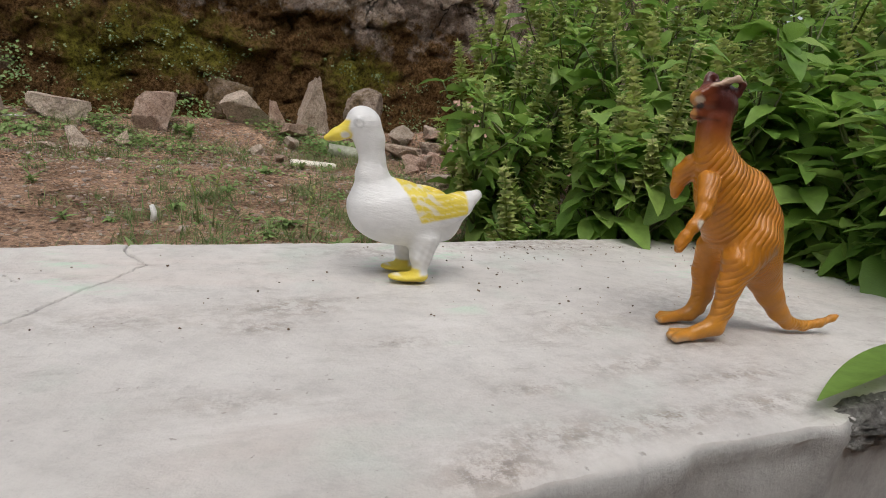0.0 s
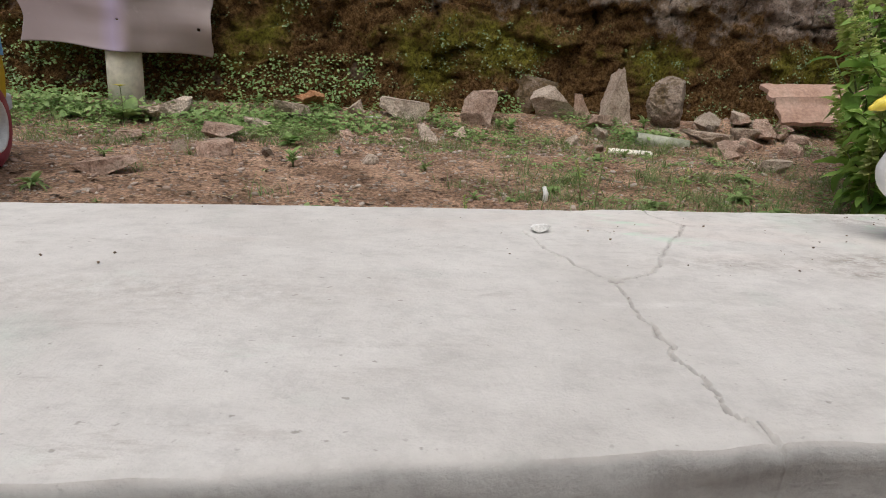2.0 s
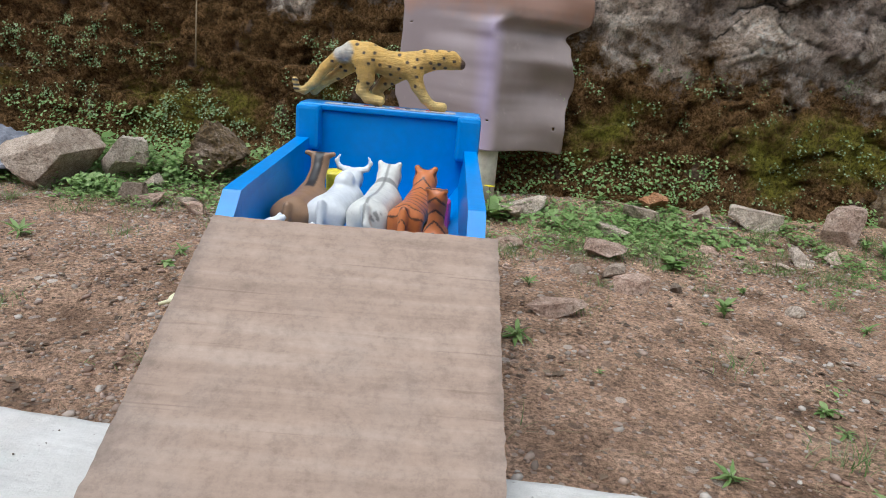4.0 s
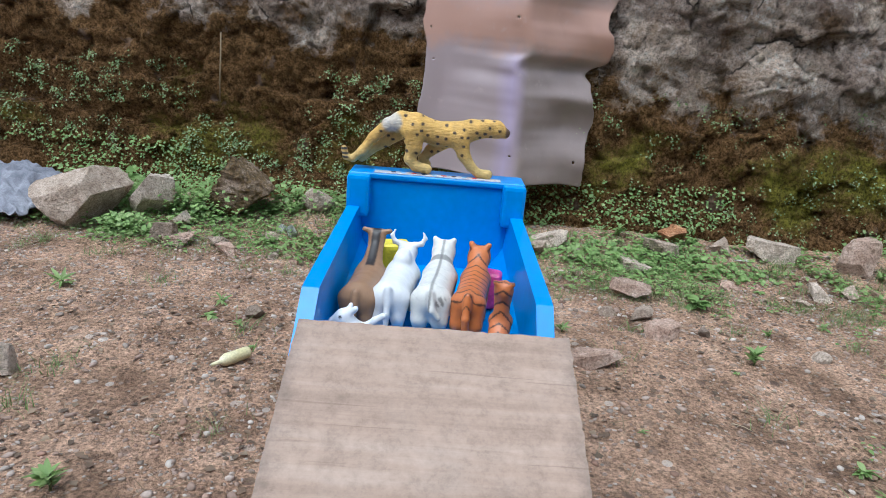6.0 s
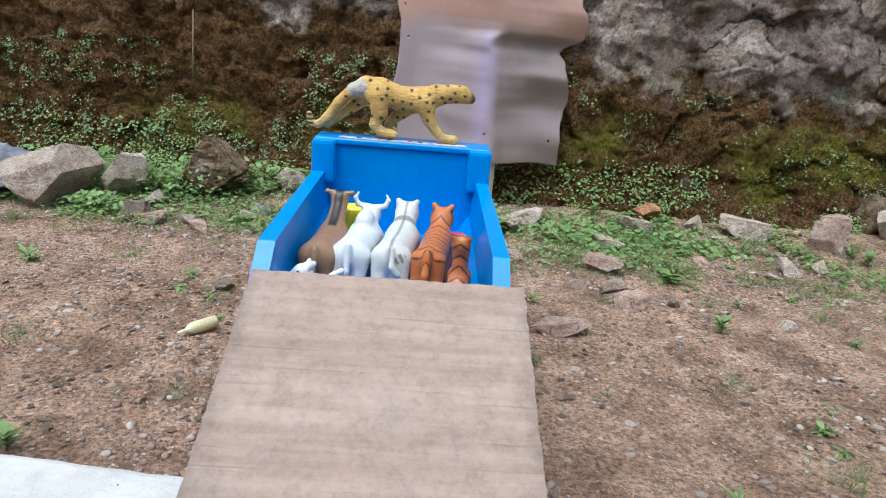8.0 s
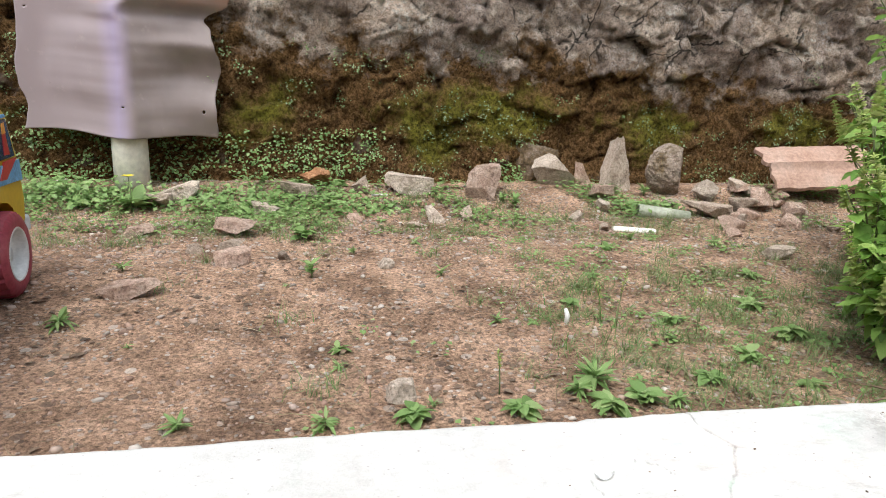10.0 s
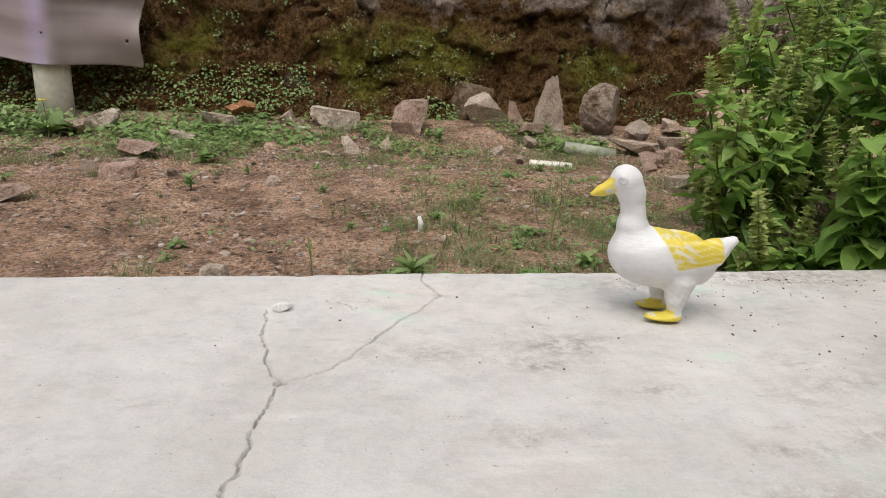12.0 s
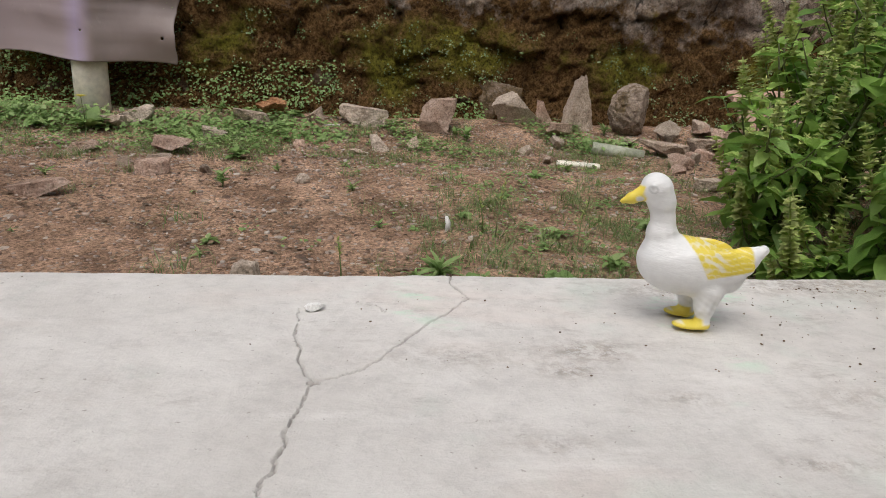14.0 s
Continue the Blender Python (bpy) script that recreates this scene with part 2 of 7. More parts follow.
def wall_material(name, moss_amount):
    """Rough masonry: grey stone with pale lichen above, brown and green moss below."""
    m, nt, b, co = base_nodes(name, 0.95, 0.15)
    geo = nt.nodes.new("ShaderNodeNewGeometry")
    pos = geo.outputs["Position"]
    sep = nt.nodes.new("ShaderNodeSeparateXYZ")
    nt.links.new(pos, sep.inputs[0])
    stone = ramp_node(nt, noise_node(nt, pos, 16, 12, 0.80), [(0.36, (0.25, 0.195, 0.152)), (0.46, (0.385, 0.312, 0.255)), (0.54, (0.47, 0.398, 0.336)), (0.64, (0.62, 0.555, 0.49))])
    stone = mix_node(nt, 1.0, stone, ramp_node(nt, noise_node(nt, pos, 95, 10, 0.85), [(0.40, grey(0.40)), (0.5, grey(0.92)), (0.60, grey(1.36))]), "MULTIPLY")
    stone = mix_node(nt, 1.0, stone, ramp_node(nt, noise_node(nt, pos, 3.5, 5), [(0.36, (0.86, 0.82, 0.81)), (0.62, (1.34, 1.30, 1.26))]), "MULTIPLY")
    stone = mix_node(nt, ramp_node(nt, noise_node(nt, pos, 42, 12, 0.9), [(0.545, grey(0)), (0.565, grey(0.8))]), stone, (0.07, 0.055, 0.045))
    stone = mix_node(nt, ramp_node(nt, noise_node(nt, pos, 30, 12, 0.9), [(0.56, grey(0)), (0.58, grey(0.6))]), stone, (0.66, 0.62, 0.57))
    # pale crusts of lichen in patches
    crust = mix_node(nt, 1.0, ramp_node(nt, noise_node(nt, pos, 70, 8, 0.8), [(0.52, grey(0)), (0.58, grey(0.85))]), ramp_node(nt, noise_node(nt, pos, 7, 4), [(0.50, grey(0)), (0.62, grey(1))]), "MULTIPLY")
    stone = mix_node(nt, crust, stone, (0.72, 0.70, 0.66))
    # dark rust stains
    stone = mix_node(nt, ramp_node(nt, noise_node(nt, pos, 8.5, 9, 0.75), [(0.53, grey(0)), (0.64, grey(0.85))]), stone, ramp_node(nt, noise_node(nt, pos, 80, 6, 0.8), [(0.4, (0.06, 0.036, 0.018)), (0.6, (0.22, 0.13, 0.065))]))
    # fine dark crevices that wander
    wob = nt.nodes.new("ShaderNodeTexNoise")
    wob.inputs["Scale"].default_value, wob.inputs["Detail"].default_value = 9.0, 6.0
    nt.links.new(pos, wob.inputs["Vector"])
    shift = nt.nodes.new("ShaderNodeVectorMath")
    shift.operation = "MULTIPLY_ADD"
    nt.links.new(wob.outputs["Color"], shift.inputs[0])
    shift.inputs[1].default_value = (0.16, 0.16, 0.16)
    nt.links.new(pos, shift.inputs[2])
    vor = nt.nodes.new("ShaderNodeTexVoronoi")
    vor.feature = "DISTANCE_TO_EDGE"
    vor.inputs["Scale"].default_value = 7.0
    nt.links.new(shift.outputs[0], vor.inputs["Vector"])
    cell = nt.nodes.new("ShaderNodeTexVoronoi")
    cell.inputs["Scale"].default_value = 7.0
    nt.links.new(shift.outputs[0], cell.inputs["Vector"])
    tone = nt.nodes.new("ShaderNodeSeparateColor")
    nt.links.new(cell.outputs["Color"], tone.inputs[0])
    stone = mix_node(nt, 1.0, stone, ramp_node(nt, tone.outputs[0], [(0.0, (0.74, 0.70, 0.70)), (0.5, (1.0, 0.98, 0.96)), (1.0, (1.26, 1.24, 1.20))]), "MULTIPLY")
    crev = ramp_node(nt, vor.outputs["Distance"], [(0.0, grey(1.0)), (0.014, grey(0.9)), (0.030, grey(0))])
    stone = mix_node(nt, mix_node(nt, 1.0, crev, ramp_node(nt, noise_node(nt, pos, 6, 3), [(0.50, grey(0)), (0.56, grey(0.9))]), "MULTIPLY"), stone, (0.03, 0.024, 0.02))
    stone = mix_node(nt, attr_node(nt, "joint"), stone, (0.022, 0.018, 0.015))
    brown = ramp_node(nt, noise_node(nt, pos, 90, 10, 0.85), [(0.40, (0.030, 0.017, 0.007)), (0.50, (0.142, 0.074, 0.024)), (0.61, (0.33, 0.19, 0.082))])
    green = ramp_node(nt, noise_node(nt, pos, 95, 8, 0.8), [(0.38, (0.035, 0.035, 0.006)), (0.62, (0.31, 0.285, 0.033))])
    gk = math_node(nt, "ADD", noise_node(nt, pos, 3.1, 6, 0.65), math_node(nt, "MULTIPLY", math_node(nt, "ABSOLUTE", math_node(nt, "SUBTRACT", sep.outputs["Z"], 0.2)), -0.9))
    lush = math_node(nt, "SUBTRACT", 0.05, math_node(nt, "MULTIPLY", math_node(nt, "ABSOLUTE", math_node(nt, "SUBTRACT", sep.outputs["X"], 0.30)), 0.25))
    gk = math_node(nt, "ADD", gk, math_node(nt, "MAXIMUM", lush, 0.0))
    moss = mix_node(nt, ramp_node(nt, gk, [(0.45, grey(0)), (0.58, grey(0.85))]), brown, green)
    # the moss line: higher to the west, lower to the east
    line = math_node(nt, "ADD", math_node(nt, "MULTIPLY", sep.outputs["Z"], -1.55), math_node(nt, "MULTIPLY", sep.outputs["X"], -0.13))
    line = math_node(nt, "ADD", line, math_node(nt, "MULTIPLY", noise_node(nt, pos, 6.5, 8, 0.7), 1.15))
    line = math_node(nt, "ADD", line, moss_amount)
    c = mix_node(nt, ramp_node(nt, line, [(0.44, grey(0)), (0.56, grey(1))]), stone, moss)
    bare = ramp_node(nt, noise_node(nt, pos, 9.3, 5), [(0.64, grey(0)), (0.70, grey(0.7))])
    c = mix_node(nt, bare, c, ramp_node(nt, noise_node(nt, pos, 60, 5), [(0.3, (0.12, 0.08, 0.06)), (0.7, (0.26, 0.19, 0.15))]))
    nt.links.new(c, b.inputs["Base Color"])
    h = math_node(nt, "ADD", noise_node(nt, pos, 34, 12, 0.8), math_node(nt, "MULTIPLY", noise_node(nt, pos, 150, 8, 0.8), 0.9))
    bump_node(nt, b, h, 1.0, 0.020)
    return m


def sheet_material():
    m, nt, b, co = base_nodes("painted_metal_sheet", 0.42, 0.5)
    sep = nt.nodes.new("ShaderNodeSeparateXYZ")
    nt.links.new(co, sep.inputs[0])
    c = ramp_node(nt, noise_node(nt, co, 5, 5), [(0.3, (0.215, 0.165, 0.150)), (0.7, (0.285, 0.225, 0.210))])
    # faded mauve half, the ridge's lilac sheen painted down its middle, and a rusty band above
    c = mix_node(nt, ramp_node(nt, math_node(nt, "ADD", sep.outputs["X"], math_node(nt, "MULTIPLY", noise_node(nt, co, 6, 4), 0.10)), [(0.03, grey(0.75)), (0.09, grey(0))]), c, (0.30, 0.235, 0.245))
    low = ramp_node(nt, math_node(nt, "ADD", sep.outputs["Z"], math_node(nt, "MULTIPLY", noise_node(nt, co, 9, 5), 0.12)), [(0.36, grey(1)), (0.44, grey(0))])
    away = math_node(nt, "ABSOLUTE", math_node(nt, "SUBTRACT", math_node(nt, "ADD", sep.outputs["X"], math_node(nt, "MULTIPLY", noise_node(nt, co, 8, 3), 0.03)), 0.022))
    # sky reflection along the ridge, put into the base colour as lilac
    c = mix_node(nt, mix_node(nt, 1.0, low, ramp_node(nt, away, [(0.0, grey(0.75)), (0.045, grey(0))]), "MULTIPLY"), c, (0.36, 0.29, 0.43))
    up = math_node(nt, "ADD", sep.outputs["Z"], math_node(nt, "MULTIPLY", noise_node(nt, co, 7, 6, 0.65), 0.16))
    c = mix_node(nt, ramp_node(nt, up, [(0.42, grey(0)), (0.47, grey(0.85)), (0.55, grey(0.85)), (0.62, grey(0.1))]), c, (0.40, 0.225, 0.165))
    c = mix_node(nt, ramp_node(nt, noise_node(nt, co, 23, 7, 0.7), [(0.6, grey(0)), (0.72, grey(0.35))]), c, (0.42, 0.34, 0.31))
    c = mix_node(nt, ramp_node(nt, noise_node(nt, co, 60, 8, 0.8), [(0.66, grey(0)), (0.70, grey(0.6))]), c, (0.09, 0.06, 0.05))
    nt.links.new(c, b.inputs["Base Color"])
    nt.links.new(ramp_node(nt, noise_node(nt, co, 18, 4), [(0.3, grey(0.32)), (0.7, grey(0.44))]), b.inputs["Roughness"])
    bump_node(nt, b, noise_node(nt, co, 120, 5), 0.05, 0.002)
    return m


def board_material():
    m, nt, b, co = base_nodes("weathered_plywood", 0.75, 0.3)
    mp = nt.nodes.new("ShaderNodeMapping")
    mp.inputs["Scale"].default_value = (4.0, 60, 60)
    nt.links.new(co, mp.inputs[0])
    c = ramp_node(nt, noise_node(nt, mp.outputs[0], 1.0, 6, 0.6), [(0.3, (0.28, 0.200, 0.153)), (0.5, (0.34, 0.244, 0.188)), (0.7, (0.39, 0.292, 0.232))])
    streak = nt.nodes.new("ShaderNodeMapping")
    streak.inputs["Scale"].default_value = (6.0, 160, 160)
    nt.links.new(co, streak.inputs[0])
    c = mix_node(nt, ramp_node(nt, noise_node(nt, streak.outputs[0], 1.0, 4), [(0.62, grey(0)), (0.76, grey(0.26))]), c, (0.20, 0.13, 0.09))
    c = mix_node(nt, ramp_node(nt, noise_node(nt, co, 8, 6), [(0.5, grey(0)), (0.75, grey(0.4))]), c, (0.30, 0.25, 0.22))
    # long thin splits along the grain, and grime rubbed into the edges
    split = nt.nodes.new("ShaderNodeMapping")
    split.inputs["Scale"].default_value = (4.0, 210, 210)
    nt.links.new(co, split.inputs[0])
    c = mix_node(nt, ramp_node(nt, noise_node(nt, split.outputs[0], 1.0, 2, 0.4), [(0.68, grey(0)), (0.72, grey(0.35))]), c, (0.17, 0.115, 0.085))
    sx = nt.nodes.new("ShaderNodeSeparateXYZ")
    nt.links.new(co, sx.inputs[0])
    rim = math_node(nt, "ADD", math_node(nt, "ABSOLUTE", sx.outputs["X"]), math_node(nt, "MULTIPLY", noise_node(nt, co, 38, 8, 0.75), 0.09))
    c = mix_node(nt, ramp_node(nt, rim, [(0.165, grey(0)), (0.195, grey(0.6))]), c, (0.15, 0.115, 0.095))
    c = mix_node(nt, 1.0, c, ramp_node(nt, noise_node(nt, co, 55, 10, 0.8), [(0.36, grey(0.78)), (0.5, grey(1.0)), (0.64, grey(1.14))]), "MULTIPLY")
    nt.links.new(c, b.inputs["Base Color"])
    bump_node(nt, b, noise_node(nt, streak.outputs[0], 1.0, 5), 0.35, 0.001)
    return m


SOIL, CONCRETE = ground_material(), concrete_material()
WALL, SHEET, BOARD = wall_material("mossy_masonry", 0.57), sheet_material(), board_material()


def rock(name, cols, moss=0.0):
    """Broken fieldstone: mottled colour, pale lichen, dark pits and soil stains."""
    m, nt, b, co = base_nodes(name, 0.92, 0.2)
    oi = nt.nodes.new("ShaderNodeObjectInfo")
    c = ramp_node(nt, noise_node(nt, co, 22, 10, 0.75), [(0.34, cols[0]), (0.5, cols[1]), (0.66, cols[2])])
    c = mix_node(nt, 1.0, c, ramp_node(nt, oi.outputs["Random"], [(0.0, grey(0.85)), (1.0, grey(1.15))]), "MULTIPLY")
    c = mix_node(nt, 1.0, c, ramp_node(nt, noise_node(nt, co, 210, 5, 0.7), [(0.34, grey(0.55)), (0.5, grey(1.0)), (0.68, grey(1.3))]), "MULTIPLY")
    c = mix_node(nt, ramp_node(nt, noise_node(nt, co, 34, 8, 0.8), [(0.56, grey(0)), (0.66, grey(0.75))]), c, (0.20, 0.13, 0.085))
    if moss:
        c = mix_node(nt, ramp_node(nt, noise_node(nt, co, 12, 9, 0.75), [(0.5 - moss * 0.1, grey(0)), (0.6 - moss * 0.1, grey(0.85))]), c, ramp_node(nt, noise_node(nt, co, 120, 4), [(0.35, (0.045, 0.03, 0.012)), (0.65, (0.17, 0.11, 0.045))]))
    nt.links.new(c, b.inputs["Base Color"])
    h = math_node(nt, "ADD", noise_node(nt, co, 40, 10, 0.75), math_node(nt, "MULTIPLY", noise_node(nt, co, 180, 5, 0.7), 0.5))
    bump_node(nt, b, h, 0.9, 0.012)
    return m


ROCK_GREY = rock("grey_fieldstone", [(0.26, 0.185, 0.138), (0.47, 0.370, 0.292), (0.61, 0.50, 0.41)])
ROCK_PINK = rock("pink_granite", [(0.29, 0.18, 0.13), (0.49, 0.345, 0.27), (0.62, 0.48, 0.40)])
ROCK_DARK = rock("mossy_dark_stone", [(0.16, 0.115, 0.085), (0.33, 0.255, 0.20), (0.48, 0.40, 0.335)], 0.2)
ROCK_MOSS = rock("moss_covered_stone", [(0.12, 0.085, 0.06), (0.26, 0.19, 0.14), (0.40, 0.33, 0.27)], 1.0)
ROCK_PALE = rock("pale_stone", [(0.34, 0.26, 0.20), (0.52, 0.425, 0.345), (0.65, 0.55, 0.46)])
ROCK_RUST = rock("rusty_clod", [(0.26, 0.11, 0.05), (0.44, 0.22, 0.11), (0.56, 0.34, 0.2)])
ROCK_WHITE = rock("white_broken_stone", [(0.45, 0.44, 0.42), (0.62, 0.61, 0.59), (0.74, 0.73, 0.71)])
PEBBLE = leafy("mixed_pebbles", [(0.20, 0.12, 0.085), (0.40, 0.30, 0.24), (0.30, 0.18, 0.13), (0.55, 0.48, 0.42), (0.24, 0.19, 0.155), (0.42, 0.28, 0.21)], 0.9, 0.0)
LEAF = leafy("basil_leaf", [(0.17, 0.31, 0.06), (0.30, 0.47, 0.10), (0.23, 0.39, 0.08), (0.43, 0.58, 0.16)], 0.38, 0.42)
LEAF_DARK = leafy("bush_leaf", [(0.15, 0.29, 0.055), (0.27, 0.44, 0.09), (0.38, 0.53, 0.14)], 0.38, 0.42)
SPIKE = leafy("flower_spike", [(0.40, 0.50, 0.13), (0.56, 0.62, 0.23), (0.47, 0.48, 0.20), (0.33, 0.46, 0.11)], 0.6, 0.42)
WEED = leafy("weed_leaf", [(0.16, 0.27, 0.075), (0.30, 0.43, 0.15), (0.21, 0.33, 0.10), (0.38, 0.48, 0.20)], 0.55, 0.35)
GRASS = leafy("grass_blade", [(0.11, 0.20, 0.05), (0.20, 0.28, 0.09), (0.29, 0.29, 0.15), (0.15, 0.24, 0.07)], 0.6)
STRAW = leafy("dry_straw", [(0.30, 0.22, 0.13), (0.20, 0.14, 0.085), (0.40, 0.32, 0.21)], 0.8, 0.1)
LITTER = leafy("dead_leaf", [(0.14, 0.09, 0.06), (0.22, 0.15, 0.10), (0.10, 0.07, 0.05), (0.30, 0.22, 0.15)], 0.9, 0.1)
WALLPLANT = leafy("wall_plant_leaf", [(0.17, 0.26, 0.08), (0.32, 0.40, 0.18), (0.12, 0.20, 0.05), (0.42, 0.48, 0.27)], 0.6)
STEM = plain("green_stem", [(0.10, 0.14, 0.04), (0.16, 0.15, 0.07)], 30, 0.6, bump=0.2)
TWIG = plain("brown_twig", [(0.12, 0.075, 0.045), (0.22, 0.15, 0.10)], 40, 0.85, bump=0.5)
PVC = plain("weathered_white_pipe", [(0.66, 0.60, 0.50), (0.80, 0.75, 0.65), (0.84, 0.80, 0.72)], 9, 0.55, 6, 0.2, 0.15)
MORTAR = rock("pitted_mortar", [(0.13, 0.12, 0.115), (0.32, 0.31, 0.29), (0.50, 0.49, 0.46)])
PVC_GREEN = plain("pale_green_pipe", [(0.27, 0.29, 0.21), (0.38, 0.39, 0.30)], 20, 0.6, 6, 0.25, 0.2)
CLAY = plain("pink_fired_clay", [(0.34, 0.20, 0.145), (0.42, 0.265, 0.20), (0.46, 0.32, 0.255)], 9, 0.85, 12, 0.3, 0.5, 120, 0.002)
BLUE = plain("blue_plastic", [(0.004, 0.205, 0.60), (0.008, 0.25, 0.70)], 7, 0.36, 12, 0.08, 0.08, 60, 0.001)
YELLOW = plain("yellow_plastic", [(0.50, 0.31, 0.006), (0.58, 0.38, 0.012)], 8, 0.4, 12, 0.1, 0.08, 60)
TYRE = plain("dusty_red_plastic", [(0.235, 0.022, 0.042), (0.31, 0.045, 0.068), (0.34, 0.095, 0.11)], 14, 0.6, 8, 0.2, 0.2, 120)
RIM = plain("white_plastic", [(0.58, 0.58, 0.57), (0.72, 0.72, 0.71)], 16, 0.45, 8, 0.15, 0.1)
CHASSIS = plain("grey_plastic", [(0.50, 0.53, 0.57), (0.60, 0.63, 0.67)], 12, 0.5, 8, 0.2, 0.1)
BLACK = plain("black_plastic", [(0.012, 0.012, 0.014), (0.03, 0.03, 0.032)], 20, 0.4, bump=0.1)
GLASSY = plain("dark_window_film", [(0.015, 0.03, 0.07), (0.05, 0.09, 0.16)], 16, 0.25, bump=0.0)
RED = plain("red_print", [(0.42, 0.02, 0.02), (0.52, 0.04, 0.035)], 22, 0.4, bump=0.0)
ORANGE = plain("orange_print", [(0.72, 0.28, 0.04), (0.8, 0.4, 0.08)], 22, 0.4, bump=0.0)
SKYBLUE = plain("light_blue_print", [(0.10, 0.30, 0.58), (0.20, 0.42, 0.66)], 30, 0.45, 6, 0.4, bump=0.0)
PRINTBLUE = plain("printed_blue_panel", [(0.03, 0.17, 0.36), (0.10, 0.28, 0.46)], 40, 0.45, 6, 0.4, bump=0.0)
PRINTRED = plain("worn_red_print", [(0.30, 0.09, 0.08), (0.48, 0.24, 0.20)], 60, 0.45, 6, 0.3, bump=0.0)
PALEPRINT = plain("worn_silver_print", [(0.28, 0.30, 0.36), (0.50, 0.50, 0.52), (0.60, 0.55, 0.52)], 40, 0.45, 6, 0.3, bump=0.0)
PINK = plain("pink_plastic", [(0.62, 0.05, 0.24), (0.72, 0.09, 0.3)], 20, 0.4, bump=0.1)
YELLOW_TOY = plain("lemon_plastic", [(0.70, 0.58, 0.02), (0.78, 0.66, 0.04)], 20, 0.45, bump=0.1)
CLOTH = plain("grey_blue_cloth", [(0.12, 0.125, 0.15), (0.21, 0.215, 0.25), (0.32, 0.325, 0.36)], 14, 0.95, 20, 0.25, 0.6, 400, 0.001)
BOTTLE = plain("yellowed_plastic", [(0.62, 0.55, 0.28), (0.72, 0.67, 0.45)], 30, 0.4, bump=0.1)
WHITE_STONE = plain("white_pebble", [(0.70, 0.69, 0.66), (0.80, 0.79, 0.77)], 60, 0.7, bump=0.3)
PLASTER = plain("plain_plaster", [(0.30, 0.29, 0.27), (0.36, 0.35, 0.33)], 3, 0.9, 12, 0.15, 0.3, 60, 0.003)
TOY_DUCK = painted("duck_paint", 0.48, 0.38, (110, 110, 380), 0.0018, 0.08, wear=((0.45, 0.43, 0.40), 95, 0.695))
TOY_DINO = painted("dinosaur_paint", 0.34, 0.50, 300, 0.0014, 0.22, wear=((0.78, 0.66, 0.48), 150, 0.725), rings=1650)
TOY_CAT = painted("spotted_cat_paint", 0.5, 1.0, (110, 110, 420), 0.0035, 0.30, wear=((0.62, 0.52, 0.34), 60, 0.70))
TOY_SMOOTH = painted("toy_animal_paint", 0.42, 0.25, 150, 0.001, 0.15)


# ---------------- geometry helpers ----------------
def mesh_of(name, verts, faces, material=None, smooth=True):
    me = bpy.data.meshes.new(name)
    me.from_pydata([tuple(map(float, v)) for v in verts], [], [tuple(map(int, f)) for f in faces])
    me.update()
    if smooth:
        me.shade_smooth()
    if material:
        me.materials.append(material)
    return me


def bm_mesh(name, bm, material=None, smooth=False):
    bmesh.ops.recalc_face_normals(bm, faces=bm.faces[:])
    me = bpy.data.meshes.new(name)
    bm.to_mesh(me)
    bm.free()
    if smooth:
        me.shade_smooth()
    if material:
        me.materials.append(material)
    return me


def empty(name, m, label, category, group="", kind=""):
    ob = new(name)
    ob.empty_display_size = 0.02
    ob.matrix_world = m
    return tagged(ob, label, category, group, kind)


def part(name, data, material, parent, label="", m=None, smooth=False):
    """Links a bmesh or mesh as one object under a thing or a part."""
    if isinstance(data, bmesh.types.BMesh):
        data = bm_mesh(name, data, material, smooth)
    elif material and not data.materials:
        data.materials.append(material)
    ob = new(name, data)
    ob.parent = parent
    if m is not None:
        ob.matrix_basis = m
    return tagged(ob, label)


def solid(name, data, material, m, label, category, group="", kind="", smooth=True):
    """Links one mesh as a top-level thing."""
    if isinstance(data, bmesh.types.BMesh):
        data = bm_mesh(name, data, material, smooth)
    elif material and not data.materials:
        data.materials.append(material)
    ob = new(name, data)
    ob.matrix_world = m
    return tagged(ob, label, category, group, kind)


def rbox(size, at=(0, 0, 0), r=0.003, seg=2, turn=(0, 0, 0), bm=None, taper=None):
    """A box with rounded edges; taper: scale in x and y of its top."""
    bm = bm or bmesh.new()
    vs = bmesh.ops.create_cube(bm, size=1.0)["verts"]
    for v in vs:
        if taper and v.co.z > 0:
            v.co.x *= taper[0]
            v.co.y *= taper[1]
        v.co = Vector((v.co.x * size[0], v.co.y * size[1], v.co.z * size[2]))
    if r:
        es = list({e for v in vs for e in v.link_edges})
        out = bmesh.ops.bevel(bm, geom=es, offset=r, segments=seg, profile=0.6, affect="EDGES")
        vs = list({v for f in out["faces"] for v in f.verts} | {v for v in vs if v.is_valid})
    bmesh.ops.transform(bm, matrix=pose(*at, *turn), verts=vs)
    return bm


def prism(outline, depth, r=0.002, bm=None):
    """An outline in (y, z), drawn out along x by depth about x = 0, with bevelled edges."""
    bm = bm or bmesh.new()
    a = [bm.verts.new((-depth / 2, y, z)) for y, z in outline]
    b = [bm.verts.new((depth / 2, y, z)) for y, z in outline]
    bm.faces.new(a)
    bm.faces.new(b[::-1])
    for i in range(len(a)):
        j = (i + 1) % len(a)
        bm.faces.new((a[j], a[i], b[i], b[j]))
    if r:
        bmesh.ops.bevel(bm, geom=bm.edges[:], offset=r, segments=2, profile=0.6, affect="EDGES")
    return bm


